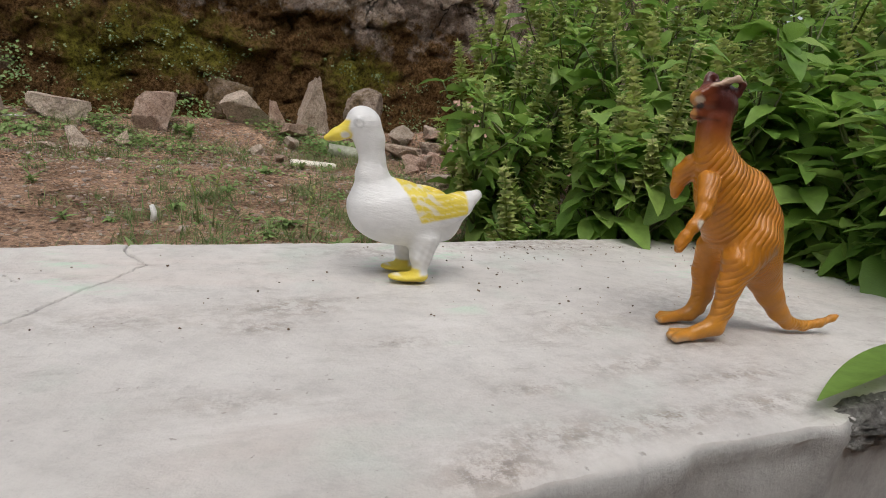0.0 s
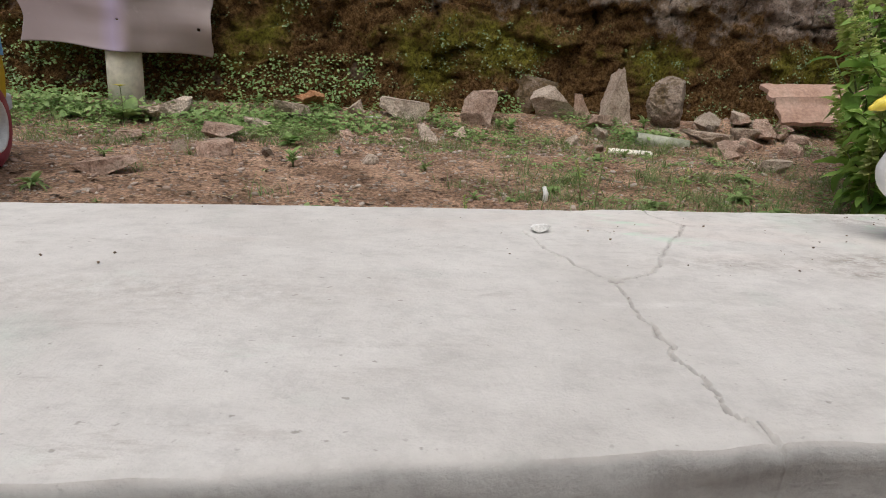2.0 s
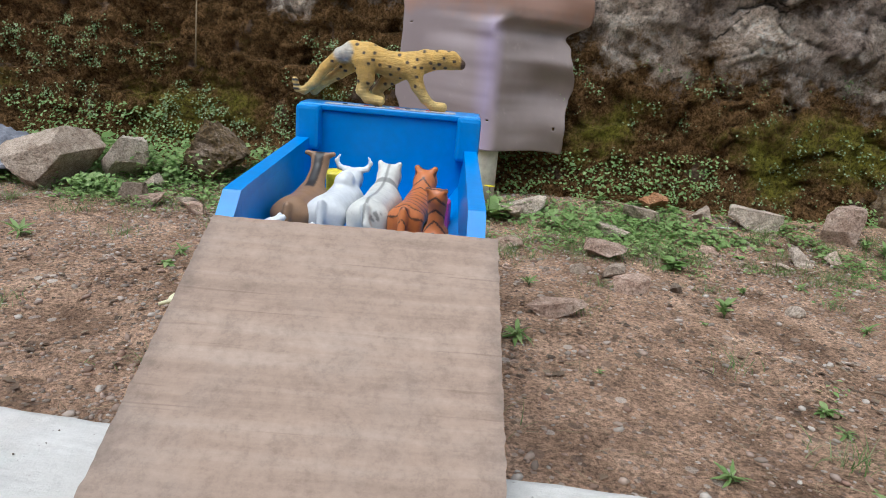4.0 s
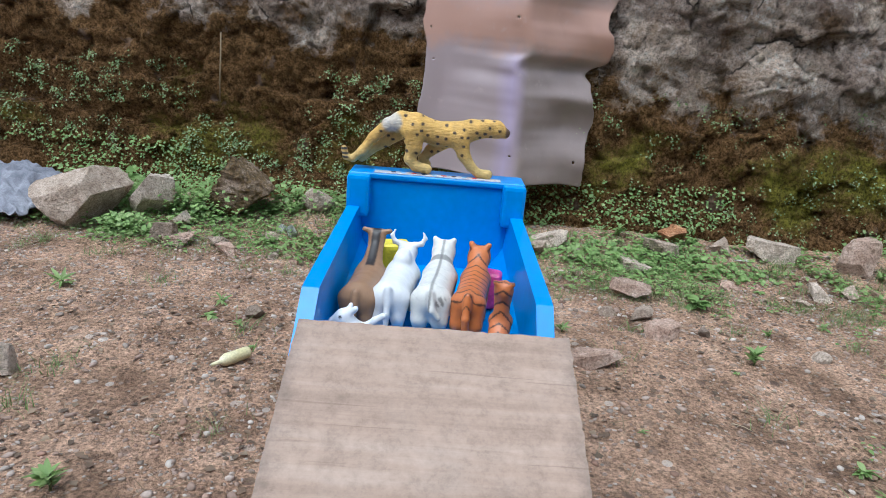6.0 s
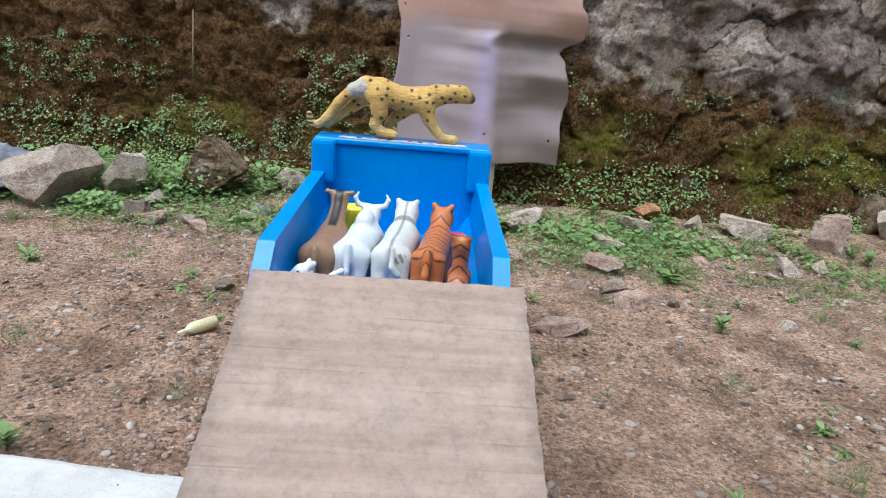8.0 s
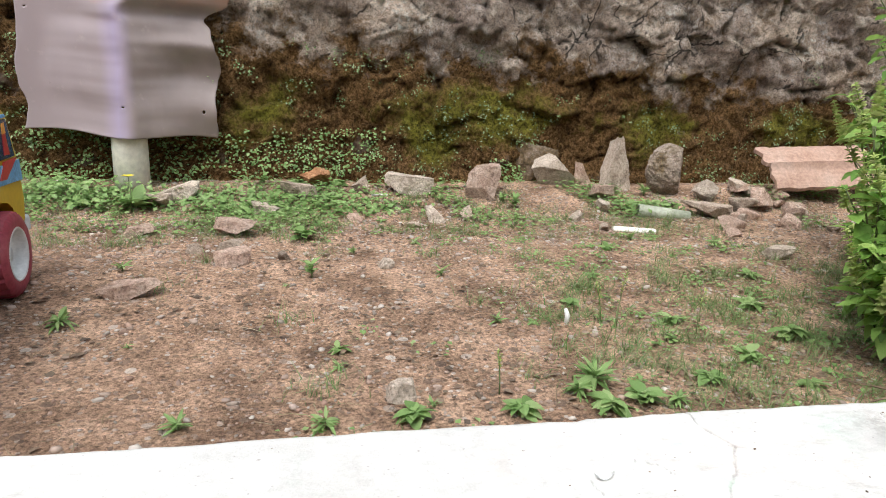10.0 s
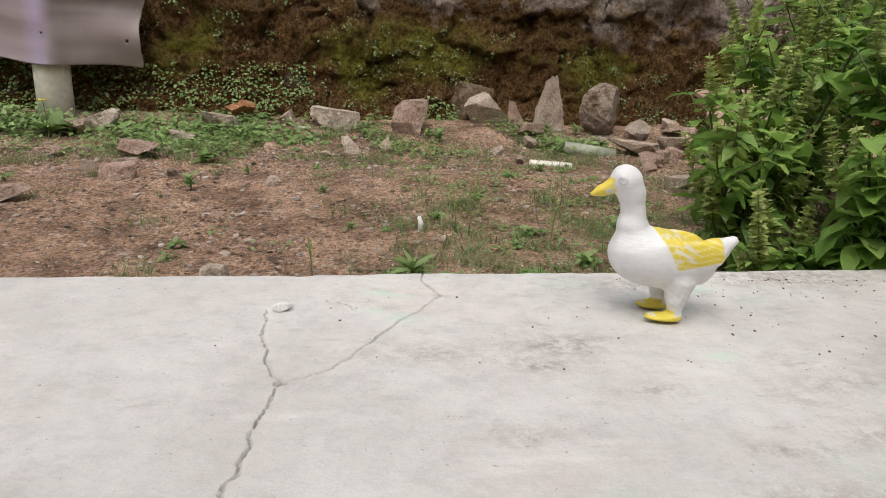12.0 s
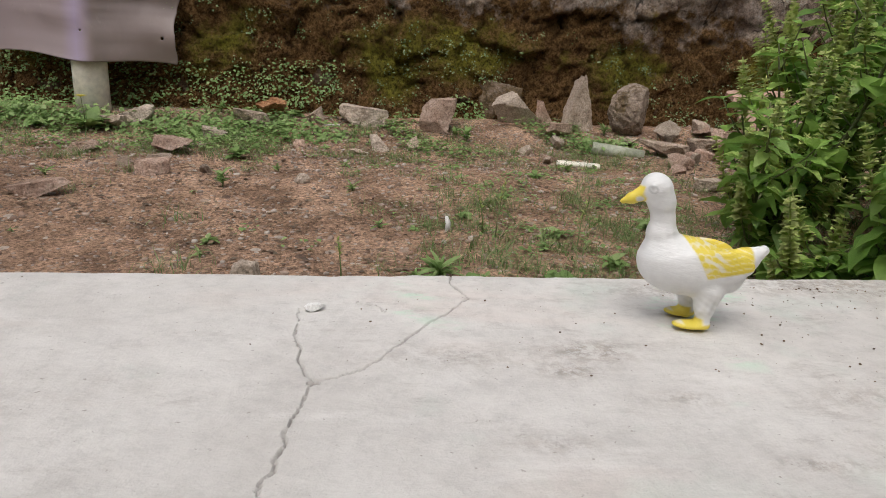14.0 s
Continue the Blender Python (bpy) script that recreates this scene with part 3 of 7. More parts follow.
def lathe(profile, n=32, axis="X"):
    """Turns (along, radius) pairs round an axis."""
    V, F = [], []
    for k in range(n):
        c, s = math.cos(2 * math.pi * k / n), math.sin(2 * math.pi * k / n)
        for h, r in profile:
            V.append((h, r * c, r * s) if axis == "X" else (r * c, r * s, h))
    p = len(profile)
    for k in range(n):
        for i in range(p - 1):
            a, b = k * p + i, ((k + 1) % n) * p + i
            F.append((a, b, b + 1, a + 1))
    return V, F


def tube(points, radii, n=8, cap=True):
    """A tapered tube along points."""
    V, F = [], []
    P = [Vector(p) for p in points]
    for i, p in enumerate(P):
        d = (P[min(i + 1, len(P) - 1)] - P[max(i - 1, 0)]).normalized()
        u = d.cross(Vector((0, 0, 1)) if abs(d.z) < 0.9 else Vector((1, 0, 0))).normalized()
        w = d.cross(u)
        for k in range(n):
            a = 2 * math.pi * k / n
            V.append(p + float(radii[i]) * (math.cos(a) * u + math.sin(a) * w))
    for i in range(len(P) - 1):
        for k in range(n):
            a, b = i * n + k, i * n + (k + 1) % n
            F.append((a, b, b + n, a + n))
    if cap:
        F.append(tuple(range(n))[::-1])
        F.append(tuple(range((len(P) - 1) * n, len(P) * n)))
    return V, F


class Joined:
    """Gathers many small pieces into one mesh."""

    def __init__(self):
        self.v, self.f, self.n = [], [], 0

    def add(self, V, F, m=None):
        A = np.array([tuple(v) for v in V], float)
        if m is not None:
            M = np.array(m)
            A = A @ M[:3, :3].T + M[:3, 3]
        self.v.append(A)
        self.f += [tuple(i + self.n for i in f) for f in F]
        self.n += len(A)

    def mesh(self, name, material, smooth=True):
        return mesh_of(name, np.concatenate(self.v), self.f, material, smooth)


def smooth_noise(x, y, z=0.0, octaves=3):
    return noise.fractal(Vector((x, y, z)), 1.0, 2.0, octaves)


# ---------------- rounded figures from blended solids ----------------
def blend(a, b, k):
    h = np.clip(0.5 + 0.5 * (b - a) / k, 0, 1)
    return b + (a - b) * h - k * h * (1 - h)


def cone_dist(P, a, b):
    A, B = np.array(a[:3], float), np.array(b[:3], float)
    d = B - A
    t = np.clip(((P - A) @ d) / max(1e-12, d @ d), 0, 1)
    return np.linalg.norm(P - (A + t[:, None] * d), axis=1) - (a[3] + t * (b[3] - a[3]))


def ball_dist(P, c, r):
    q = (P - np.array(c)) / np.array(r)
    k0 = np.linalg.norm(q, axis=1)
    k1 = np.linalg.norm(q / np.array(r), axis=1)
    return k0 * (k0 - 1) / np.maximum(k1, 1e-9)


def figure(limbs, balls, k):
    """A distance function: limbs are chains of (x, y, z, radius), balls are (centre, radii)."""

    def f(P):
        d = None
        for chain in limbs:
            kk = k
            if not isinstance(chain[0], tuple):
                kk, chain = chain[0], chain[1:]
            e = None
            for a, b in zip(chain, chain[1:]):
                c = cone_dist(P, a, b)
                e = c if e is None else blend(e, c, 0.003)
            d = e if d is None else blend(d, e, kk)
        for c, r in balls:
            e = ball_dist(P, c, r)
            d = e if d is None else blend(d, e, k)
        return d

    return f


def skin(f, lo, hi, h):
    """The surface f = 0, by surface nets."""
    ax = [np.arange(lo[i], hi[i] + h, h) for i in range(3)]
    X = np.stack(np.meshgrid(*ax, indexing="ij"), -1)
    # a coarse look first, then a close one only near the surface
    cs = [np.arange(lo[i], hi[i] + 5 * h, 4 * h) for i in range(3)]
    C = np.stack(np.meshgrid(*cs, indexing="ij"), -1)
    cv = f(C.reshape(-1, 3)).reshape(C.shape[:3])
    near = [np.clip(np.rint((a - lo[i]) / (4 * h)).astype(int), 0, len(cs[i]) - 1) for i, a in enumerate(ax)]
    v = cv[np.ix_(*near)].copy()
    close = np.abs(v) < 9 * h
    v[close] = f(X[close])
    n = [s - 1 for s in v.shape]
    acc, cnt = np.zeros((*n, 3)), np.zeros(n)
    crossings = []
    for a in range(3):
        s0, s1 = [slice(None)] * 3, [slice(None)] * 3
        s0[a], s1[a] = slice(0, -1), slice(1, None)
        v0, v1 = v[tuple(s0)], v[tuple(s1)]
        cross = (v0 < 0) != (v1 < 0)
        t = np.where(cross, v0 / np.where(cross, v0 - v1, 1), 0)
        at = X[tuple(s0)].copy()
        at[..., a] += t * h
        crossings.append((cross, v0 < 0))
        b, c = [i for i in range(3) if i != a]
        for ob in (0, 1):
            for oc in (0, 1):
                s = [slice(None)] * 3
                s[b], s[c] = slice(ob, ob + n[b]), slice(oc, oc + n[c])
                cr = cross[tuple(s)]
                acc += np.where(cr[..., None], at[tuple(s)], 0)
                cnt += cr
    mask = cnt > 0
    ids = -np.ones(n, int)
    ids[mask] = np.arange(mask.sum())
    V = acc[mask] / cnt[mask][:, None]
    F = []
    for a in range(3):
        b, c = [(1, 2), (2, 0), (0, 1)][a]
        cross, inside = crossings[a]
        I = np.argwhere(cross)
        I = I[(I[:, b] > 0) & (I[:, c] > 0) & (I[:, b] < n[b]) & (I[:, c] < n[c])]
        ins = inside[tuple(I.T)]
        eb, ec = np.eye(3, dtype=int)[b], np.eye(3, dtype=int)[c]
        q = np.stack([ids[tuple((I - eb - ec).T)], ids[tuple((I - ec).T)], ids[tuple(I.T)], ids[tuple((I - eb).T)]], 1)
        q[~ins] = q[~ins][:, ::-1]
        F.append(q)
    return V, np.concatenate(F)


def toy(name, f, lo, hi, h, paint, material, wrinkle=None, lean=0.0, size=1.0, fold=None):
    """A figurine as one mesh; paint gives each place its colour."""
    V, F = skin(f, lo, hi, h)
    V[:, 2] -= V[:, 2].min()
    bent = V * size
    bent[:, 0] -= lean * bent[:, 2]
    me = mesh_of(name, bent, F, material)
    col = np.ones((len(V), 4), np.float32)
    col[:, :3] = paint(V)
    me.attributes.new("paint", "FLOAT_COLOR", "POINT").data.foreach_set("color", col.ravel())
    w = np.zeros(len(V), np.float32) if wrinkle is None else wrinkle(V).astype(np.float32)
    me.attributes.new("wrinkle", "FLOAT", "POINT").data.foreach_set("value", w)
    if fold is not None:
        me.attributes.new("fold", "FLOAT", "POINT").data.foreach_set("value", fold(V).astype(np.float32))
    return me


def step(x, a, b):
    t = np.clip((x - a) / (b - a), 0, 1)
    return t * t * (3 - 2 * t)


def over(col, new_col, w):
    return col * (1 - w[:, None]) + np.array(new_col) * w[:, None]


# ---------------- the ground ----------------
WALL_Y, WALL_SLOPE = 1.53, 0.08
GROUND_Y = [-60.0, -0.60, -0.38, -0.30, 0.0, 0.42, 0.80, 1.10, 1.25, 1.36, 1.45, 1.60, 60.0]
GROUND_Z = [-0.34, -0.34, -0.33, -0.105, -0.105, -0.092, -0.066, -0.060, -0.054, -0.022, 0.0, 0.010, 0.02]


def ground_z(x, y):
    base = float(np.interp(y - WALL_SLOPE * x if y > 0 else y, GROUND_Y, GROUND_Z))
    # a low bank of soil closes the slab's east end
    bank = max(0.0, min(1.0, (x - 0.78) / 0.05)) * max(0.0, min(1.0, (y + 0.5) / 0.08)) * max(0.0, min(1.0, (0.30 - y) / 0.25))
    base += (-0.022 - base) * bank
    # a low heap of reddish rubble by the wall
    base += 0.055 * math.exp(-((x - 0.97) / 0.15) ** 2 - ((y - 1.42) / 0.10) ** 2)
    if y < 0 and bank == 0:
        return base
    return base + 0.010 * smooth_noise(x * 3.1, y * 3.1) + 0.003 * smooth_noise(x * 19, y * 19, 4.0)


def axis_steps(fine_lo, fine_hi, fine, outer):
    a = list(np.arange(fine_lo, fine_hi, fine))
    s, lo, hi = fine, [], []
    p = fine_lo
    while p > -outer:
        s *= 1.5
        p -= s
        lo.append(p)
    s, p = fine, a[-1]
    while p < outer:
        s *= 1.5
        p += s
        hi.append(p)
    return lo[::-1] + a + hi


gx, gy = axis_steps(-3.0, 1.9, 0.016, 55), axis_steps(-0.5, 1.65, 0.014, 55)
GV = [(x, y, ground_z(x, y) if -4 < x < 3 and -1 < y < 2 else float(np.interp(y, GROUND_Y, GROUND_Z))) for y in gy for x in gx]
nx = len(gx)
GF = [(j * nx + i, j * nx + i + 1, (j + 1) * nx + i + 1, (j + 1) * nx + i) for j in range(len(gy) - 1) for i in range(nx - 1)]
solid("ground", mesh_of("ground", GV, GF, SOIL), None, Matrix(), "bare reddish brown soil with grit and sparse weeds", "ground", kind="structure")

# ---------------- the concrete slab, with its cracks ----------------
CRACKS = [
    [(0.058, 0.01), (0.056, -0.023), (0.069, -0.064), (0.047, -0.103), (0.016, -0.147), (-0.015, -0.204), (-0.048, -0.223)],
    [(-0.048, -0.223), (-0.055, -0.28), (-0.055, -0.318), (-0.060, -0.33), (-0.057, -0.348), (-0.061, -0.379), (-0.052, -0.390), (-0.049, -0.405), (-0.046, -0.44)],
    [(-0.076, -0.098), (-0.071, -0.148), (-0.057, -0.205), (-0.048, -0.223)],
    [(-0.030, -0.078), (-0.012, -0.085), (-0.002, -0.100)],
]


def crack_distance(x, y):
    x += 0.0030 * smooth_noise(x * 70, y * 70, 7.0, 4)
    y += 0.0030 * smooth_noise(x * 55, y * 55, 17.0, 4)
    best = 9.0
    for n, line in enumerate(CRACKS):
        for (ax_, ay_), (bx_, by_) in zip(line, line[1:]):
            dx, dy = bx_ - ax_, by_ - ay_
            t = max(0.0, min(1.0, ((x - ax_) * dx + (y - ay_) * dy) / (dx * dx + dy * dy)))
            best = min(best, math.hypot(x - ax_ - t * dx, y - ay_ - t * dy) * (2.2 if n == 3 else 1.5 if n == 2 else 1.15))
    return best


# patches of trodden dirt: x, y, half length, half width, strength
STAINS = [(0.19, -0.370, 0.022, 0.012, 1.0), (0.235, -0.352, 0.045, 0.014, 0.8), (0.30, -0.352, 0.022, 0.010, 1.0), (0.385, -0.318, 0.045, 0.010, 0.8), (0.37, -0.350, 0.04, 0.012, 0.9), (0.327, -0.291, 0.04, 0.012, 0.7), (0.25, -0.307, 0.03, 0.008, 0.7), (0.50, -0.20, 0.10, 0.06, 0.6), (0.25, -0.03, 0.05, 0.025, 0.6), (0.45, 0.0, 0.12, 0.03, 0.9), (0.05, -0.18, 0.07, 0.02, 0.45), (0.435, -0.385, 0.03, 0.016, 1.6), (-0.30, -0.25, 0.12, 0.03, 0.35), (0.155, -0.165, 0.035, 0.020, 0.9), (0.13, -0.20, 0.02, 0.012, 0.8), (0.20, -0.235, 0.03, 0.010, 0.6), (0.10, -0.29, 0.03, 0.01, 0.5), (0.33, -0.23, 0.05, 0.015, 0.5), (0.40, -0.27, 0.03, 0.012, 0.7)]


def slab():
    xs = list(np.arange(-3.6, -0.10, 0.022)) + list(np.arange(-0.10, 0.095, 0.0012)) + list(np.arange(0.095, 0.81, 0.007))
    fr = list(np.linspace(0, 1, 230))
    V, F, crack, side, stain = [], [], [], [], []
    rows = 0
    for x in xs:
        far = 0.0607 * x + 0.004 + 0.004 * smooth_noise(x * 5, 0.3) + 0.0025 * smooth_noise(x * 40, 3.3)
        near = -0.397 + 0.0607 * x + 0.006 * smooth_noise(x * 9, 8.1) + 0.002 * smooth_noise(x * 45, 5.1)
        chip = max(0.0, smooth_noise(x * 17, 2.2, 0.0, 4) - 0.28) * 0.022
        col = []
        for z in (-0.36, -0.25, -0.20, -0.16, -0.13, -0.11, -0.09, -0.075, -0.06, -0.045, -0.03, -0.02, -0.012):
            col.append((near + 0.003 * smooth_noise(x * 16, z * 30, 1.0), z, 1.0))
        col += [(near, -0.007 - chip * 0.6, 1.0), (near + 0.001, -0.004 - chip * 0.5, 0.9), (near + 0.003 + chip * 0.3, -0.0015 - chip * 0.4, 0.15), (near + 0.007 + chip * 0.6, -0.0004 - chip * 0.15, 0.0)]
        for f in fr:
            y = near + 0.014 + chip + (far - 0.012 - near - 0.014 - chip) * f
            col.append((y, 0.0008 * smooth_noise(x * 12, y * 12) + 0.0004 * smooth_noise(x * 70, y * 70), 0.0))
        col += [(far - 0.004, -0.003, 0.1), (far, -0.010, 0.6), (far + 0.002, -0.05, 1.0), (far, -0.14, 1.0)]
        rows = len(col)
        for y, z, s in col:
            c = 0.0
            if -0.1 <= x <= 0.095 and -0.44 < y < 0.03:
                d = crack_distance(x, y if z > -0.004 else y)
                c = max(0.0, 1 - d / 0.0011 * (1 + 0.5 * smooth_noise(x * 30, y * 30, 3.0)))
                if math.hypot(x + 0.047, (y + 0.224) * 1.6) < 0.0042:
                    c = 1.0
                z -= 0.003 * c
            V.append((x, y, z))
            crack.append(min(0.50, c * 0.68))
            stain.append(min(1.0, sum(k * math.exp(-((x - a) / w) ** 2 - ((y - b) / h) ** 2) for a, b, w, h, k in STAINS)))
            side.append(s)
    F.append(tuple(range((len(xs) - 1) * rows, len(xs) * rows)))
    for i in range(len(xs) - 1):
        for j in range(rows - 1):
            a = i * rows + j
            F.append((a, a + rows, a + rows + 1, a + 1))
    me = mesh_of("concrete_slab", V, F, CONCRETE)
    me.set_sharp_from_angle(angle=radians(32))
    me.attributes.new("crack", "FLOAT", "POINT").data.foreach_set("value", np.array(crack, np.float32))
    me.attributes.new("stain", "FLOAT", "POINT").data.foreach_set("value", np.array(stain, np.float32))
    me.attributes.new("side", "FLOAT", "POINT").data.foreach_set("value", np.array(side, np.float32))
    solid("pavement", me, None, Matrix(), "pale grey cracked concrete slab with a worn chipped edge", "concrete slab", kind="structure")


slab()


def rough_edge():
    """A lump of coarse dark mortar stuck on the slab's near edge at its east end."""
    n, m_, V = 90, 26, []
    for i in range(n + 1):
        x = 0.388 + 0.36 * i / n
        edge_y = -0.397 + 0.0607 * x
        for j in range(m_ + 1):
            a = math.pi * (j / m_ - 0.5)
            lump = 1 + 0.35 * smooth_noise(x * 60, j * 0.35, 2.0, 4) + 0.25 * smooth_noise(x * 170, j * 0.9, 5.0, 3)
            end = min(1.0, i / 4, (n - i) / 4)
            V.append((x + 0.004 * smooth_noise(j * 0.5, 2.0), edge_y + 0.010 - 0.015 * math.cos(a) * lump * end, -0.012 + 0.0150 * math.sin(a) * min(1.05, lump) * end))
    w = m_ + 1
    F = [(i * w + j, (i + 1) * w + j, (i + 1) * w + j + 1, i * w + j + 1) for i in range(n) for j in range(m_)]
    F.append(tuple(range(w))[::-1])
    F.append(tuple(range(n * w, n * w + w)))
    F += [(i * w + m_, (i + 1) * w + m_, (i + 1) * w, i * w) for i in range(n)]
    me = mesh_of("mortar_lump", V, F, MORTAR)
    solid("mortar_lump", me, None, Matrix(), "coarse dark pitted mortar on the concrete slab's edge", "mortar")


rough_edge()

# ---------------- the masonry wall ----------------
rng = np.random.RandomState(4)


def wall_y(x):
    return WALL_Y + WALL_SLOPE * (x - 0.1)


def masonry():
    xs, zs = np.arange(-3.3, 2.9, 0.0080), np.arange(-0.06, 1.25, 0.0080)
    X, Z = np.meshgrid(xs, zs)
    WX = np.vectorize(lambda a, b: smooth_noise(a * 7, b * 7, 1.0, 5))(X, Z)
    WZ = np.vectorize(lambda a, b: smooth_noise(a * 7, b * 7, 9.0, 5))(X, Z)
    FN = np.vectorize(lambda a, b: smooth_noise(a * 30, b * 30, 3.0, 4))(X, Z).ravel()
    P = np.stack([(X + 0.035 * WX).ravel(), (Z + 0.03 * WZ).ravel() * 1.4], 1)

    def stones(wide, high, tilt, deep):
        """Broken stone faces: each cell stands out by its own depth and leans its own way."""
        S = []
        z, row = -0.1, 0
        while z < 1.4:
            x = -3.5
            while x < 3.1:
                w = rng.uniform(*wide)
                S.append((x + w / 2, (z + rng.uniform(-0.3, 0.3) * high) * 1.4, rng.uniform(0, deep), rng.uniform(-tilt, tilt), rng.uniform(-tilt, tilt)))
                x += w
            z += high * rng.uniform(0.8, 1.2)
            row += 1
        S = np.array(S)
        d1, d2, who = np.full(len(P), 9.0), np.full(len(P), 9.0), np.zeros(len(P), int)
        for i, q in enumerate(S):
            sel = np.abs(P[:, 1] - q[1]) < 0.3
            d = np.full(len(P), 9.0)
            d[sel] = np.hypot(P[sel, 0] - q[0], P[sel, 1] - q[1])
            near = d < d1
            d2 = np.where(near, d1, np.minimum(d2, d))
            who = np.where(near, i, who)
            d1 = np.where(near, d, d1)
        T = S[who]
        return np.clip((d2 - d1) / 0.016, 0, 1), T[:, 2] + T[:, 3] * (P[:, 0] - T[:, 0]) + T[:, 4] * (P[:, 1] - T[:, 1])

    edge, big = stones((0.10, 0.30), 0.12, 0.22, 0.020)
    edge2, small = stones((0.05, 0.10), 0.05, 0.45, 0.012)
    tall = step(Z.ravel() + 0.06 * WX.ravel(), 0.10, 0.34)
    broken = np.clip(0.55 + 1.6 * np.vectorize(lambda a, b: smooth_noise(a * 3.3, b * 3.3, 21.0, 3))(X, Z).ravel(), 0, 1)
    out = big * (0.40 + 0.75 * tall) + 0.014 * edge * tall * broken + 0.006 * edge * (1 - tall) + small * 0.55 + 0.004 * edge2 + 0.006 * WX.ravel() + 0.008 * FN
    low = 0.03 * step(-Z.ravel(), -0.12, 0.02)
    Y = wall_y(X.ravel()) + 0.055 - out - low + 0.02 * Z.ravel()
    n = len(xs)
    V = np.stack([X.ravel(), Y, Z.ravel()], 1)
    F = [(j * n + i, j * n + i + 1, (j + 1) * n + i + 1, (j + 1) * n + i) for j in range(len(zs) - 1) for i in range(n - 1)]
    # the wall's top, back and ends give it its thickness
    front = len(V)
    b0, b1 = (xs[0], wall_y(xs[0]) + 0.4), (xs[-1], wall_y(xs[-1]) + 0.4)
    V = np.concatenate([V, [(b0[0], b0[1], -0.06), (b1[0], b1[1], -0.06), (b1[0], b1[1], zs[-1]), (b0[0], b0[1], zs[-1])]])
    top = [(len(zs) - 1) * n + i for i in range(n)]
    F += [(front + 1, front, front + 3, front + 2), tuple(top) + (front + 2, front + 3)]
    F += [tuple(j * n for j in range(len(zs)))[::-1] + (front, front + 3)[::1], tuple(j * n + n - 1 for j in range(len(zs))) + (front + 2, front + 1)]
    me = mesh_of("wall_north", V, F, WALL)
    joint = np.concatenate([(1 - np.clip(edge * 2.2, 0, 1)) * tall * step(broken, 0.45, 0.75), np.zeros(4)]).astype(np.float32)
    me.attributes.new("joint", "FLOAT", "POINT").data.foreach_set("value", joint)
    return solid("wall_north", me, None, Matrix(), "rough stone masonry wall with brown and green moss", "wall", kind="structure")


north = masonry()

# unseen wall added behind the camera: closes the place, shades the slab's front
for nm, sz, at in (("wall_south", (7.4, 0.2, 2.6), (-0.5, -2.3, 0.95)), ):
    solid(nm, rbox(sz, r=0.01), PLASTER, pose(*at), "unseen plain grey wall added to shade the slab's front", "wall", kind="structure", smooth=False)


# ---------------- stones ----------------
def stone_mesh(seed, size, cuts=9, rough=0.10, sub=3, faces=()):
    """A broken stone: a ball cut by random planes, and by given ones (nx, ny, nz, distance)."""
    r = random.Random(seed)
    bm = bmesh.new()
    bmesh.ops.create_icosphere(bm, subdivisions=sub, radius=1.0)
    planes = [(Vector(q[:3]).normalized(), q[3]) for q in faces]
    for _ in range(cuts):
        v = Vector((r.gauss(0, 1), r.gauss(0, 1), r.gauss(0, 1))).normalized()
        planes.append((v, r.uniform(0.30, 0.60)))
    for v in bm.verts:
        for _ in range(2):
            for nrm, d in planes:
                over_by = v.co.dot(nrm) - d
                if over_by > 0:
                    v.co -= nrm * over_by
        q = v.co.copy()
        v.co *= 1 + rough * smooth_noise(q.x * 2.4 + seed, q.y * 2.4, q.z * 2.4) + rough * 0.6 * smooth_noise(q.x * 8, q.y * 8 + seed, q.z * 8, 5) - rough * 0.45 * abs(smooth_noise(q.x * 4, q.y * 4, q.z * 4 + seed, 4))
    lo = [min(v.co[i] for v in bm.verts) for i in range(3)]
    hi = [max(v.co[i] for v in bm.verts) for i in range(3)]
    for v in bm.verts:
        v.co = Vector([(v.co[i] - lo[i]) / (hi[i] - lo[i]) - (0.5 if i < 2 else 0.0) for i in range(3)])
        v.co = Vector((v.co.x * size[0], v.co.y * size[1], v.co.z * size[2]))
    return bm_mesh("stone", bm, None, False)


def stone(seed, x, y, size, material, label, turn=(0, 0, 0), sink=0.008, cuts=9, z=None, rough=0.085, faces=()):
    """x, y: the front of its foot; the stone reaches back from there and is sunk a little."""
    low = max(sink, 0.10 * size[2])
    size = (size[0], size[1], size[2] + low)
    me = stone_mesh(seed, size, cuts, rough, 5 if max(size) > 0.09 else 4, faces)
    y += 0.42 * size[1]
    solid("stone", me, material, pose(x, y, (ground_z(x, y) if z is None else z) - low, *turn), label, "stone", "stones by the wall")


PEAK = ((-0.66, -0.1, 0.75, 0.02), (0.90, 0.0, 0.42, 0.24), (0.0, -1.0, 0.25, 0.30))
SPIRE = ((-0.80, 0.0, 0.60, 0.29), (0.87, 0.0, 0.49, 0.28), (0.1, -1.0, 0.2, 0.30), (0.0, 0.0, -1.0, 0.35))
FLAT = ((0.0, 0.0, 1.0, 0.22), (0.1, -1.0, 0.15, 0.5))
BLOCK = ((0.0, 0.0, 1.0, 0.45), (0.1, -1.0, 0.25, 0.42), (-0.97, 0.0, 0.24, 0.46), (0.95, -0.2, 0.2, 0.48))
stone(11, 0.112, 1.365, (0.129, 0.10, 0.098), ROCK_PINK, "blocky pinkish granite stone by the mossy wall", (0, 0, 10), faces=BLOCK, cuts=6)
stone(12, 0.366, 1.495, (0.158, 0.08, 0.100), ROCK_PALE, "wedge-shaped pale stone leaning at the wall foot", (0, 0, 0), cuts=3, faces=PEAK)
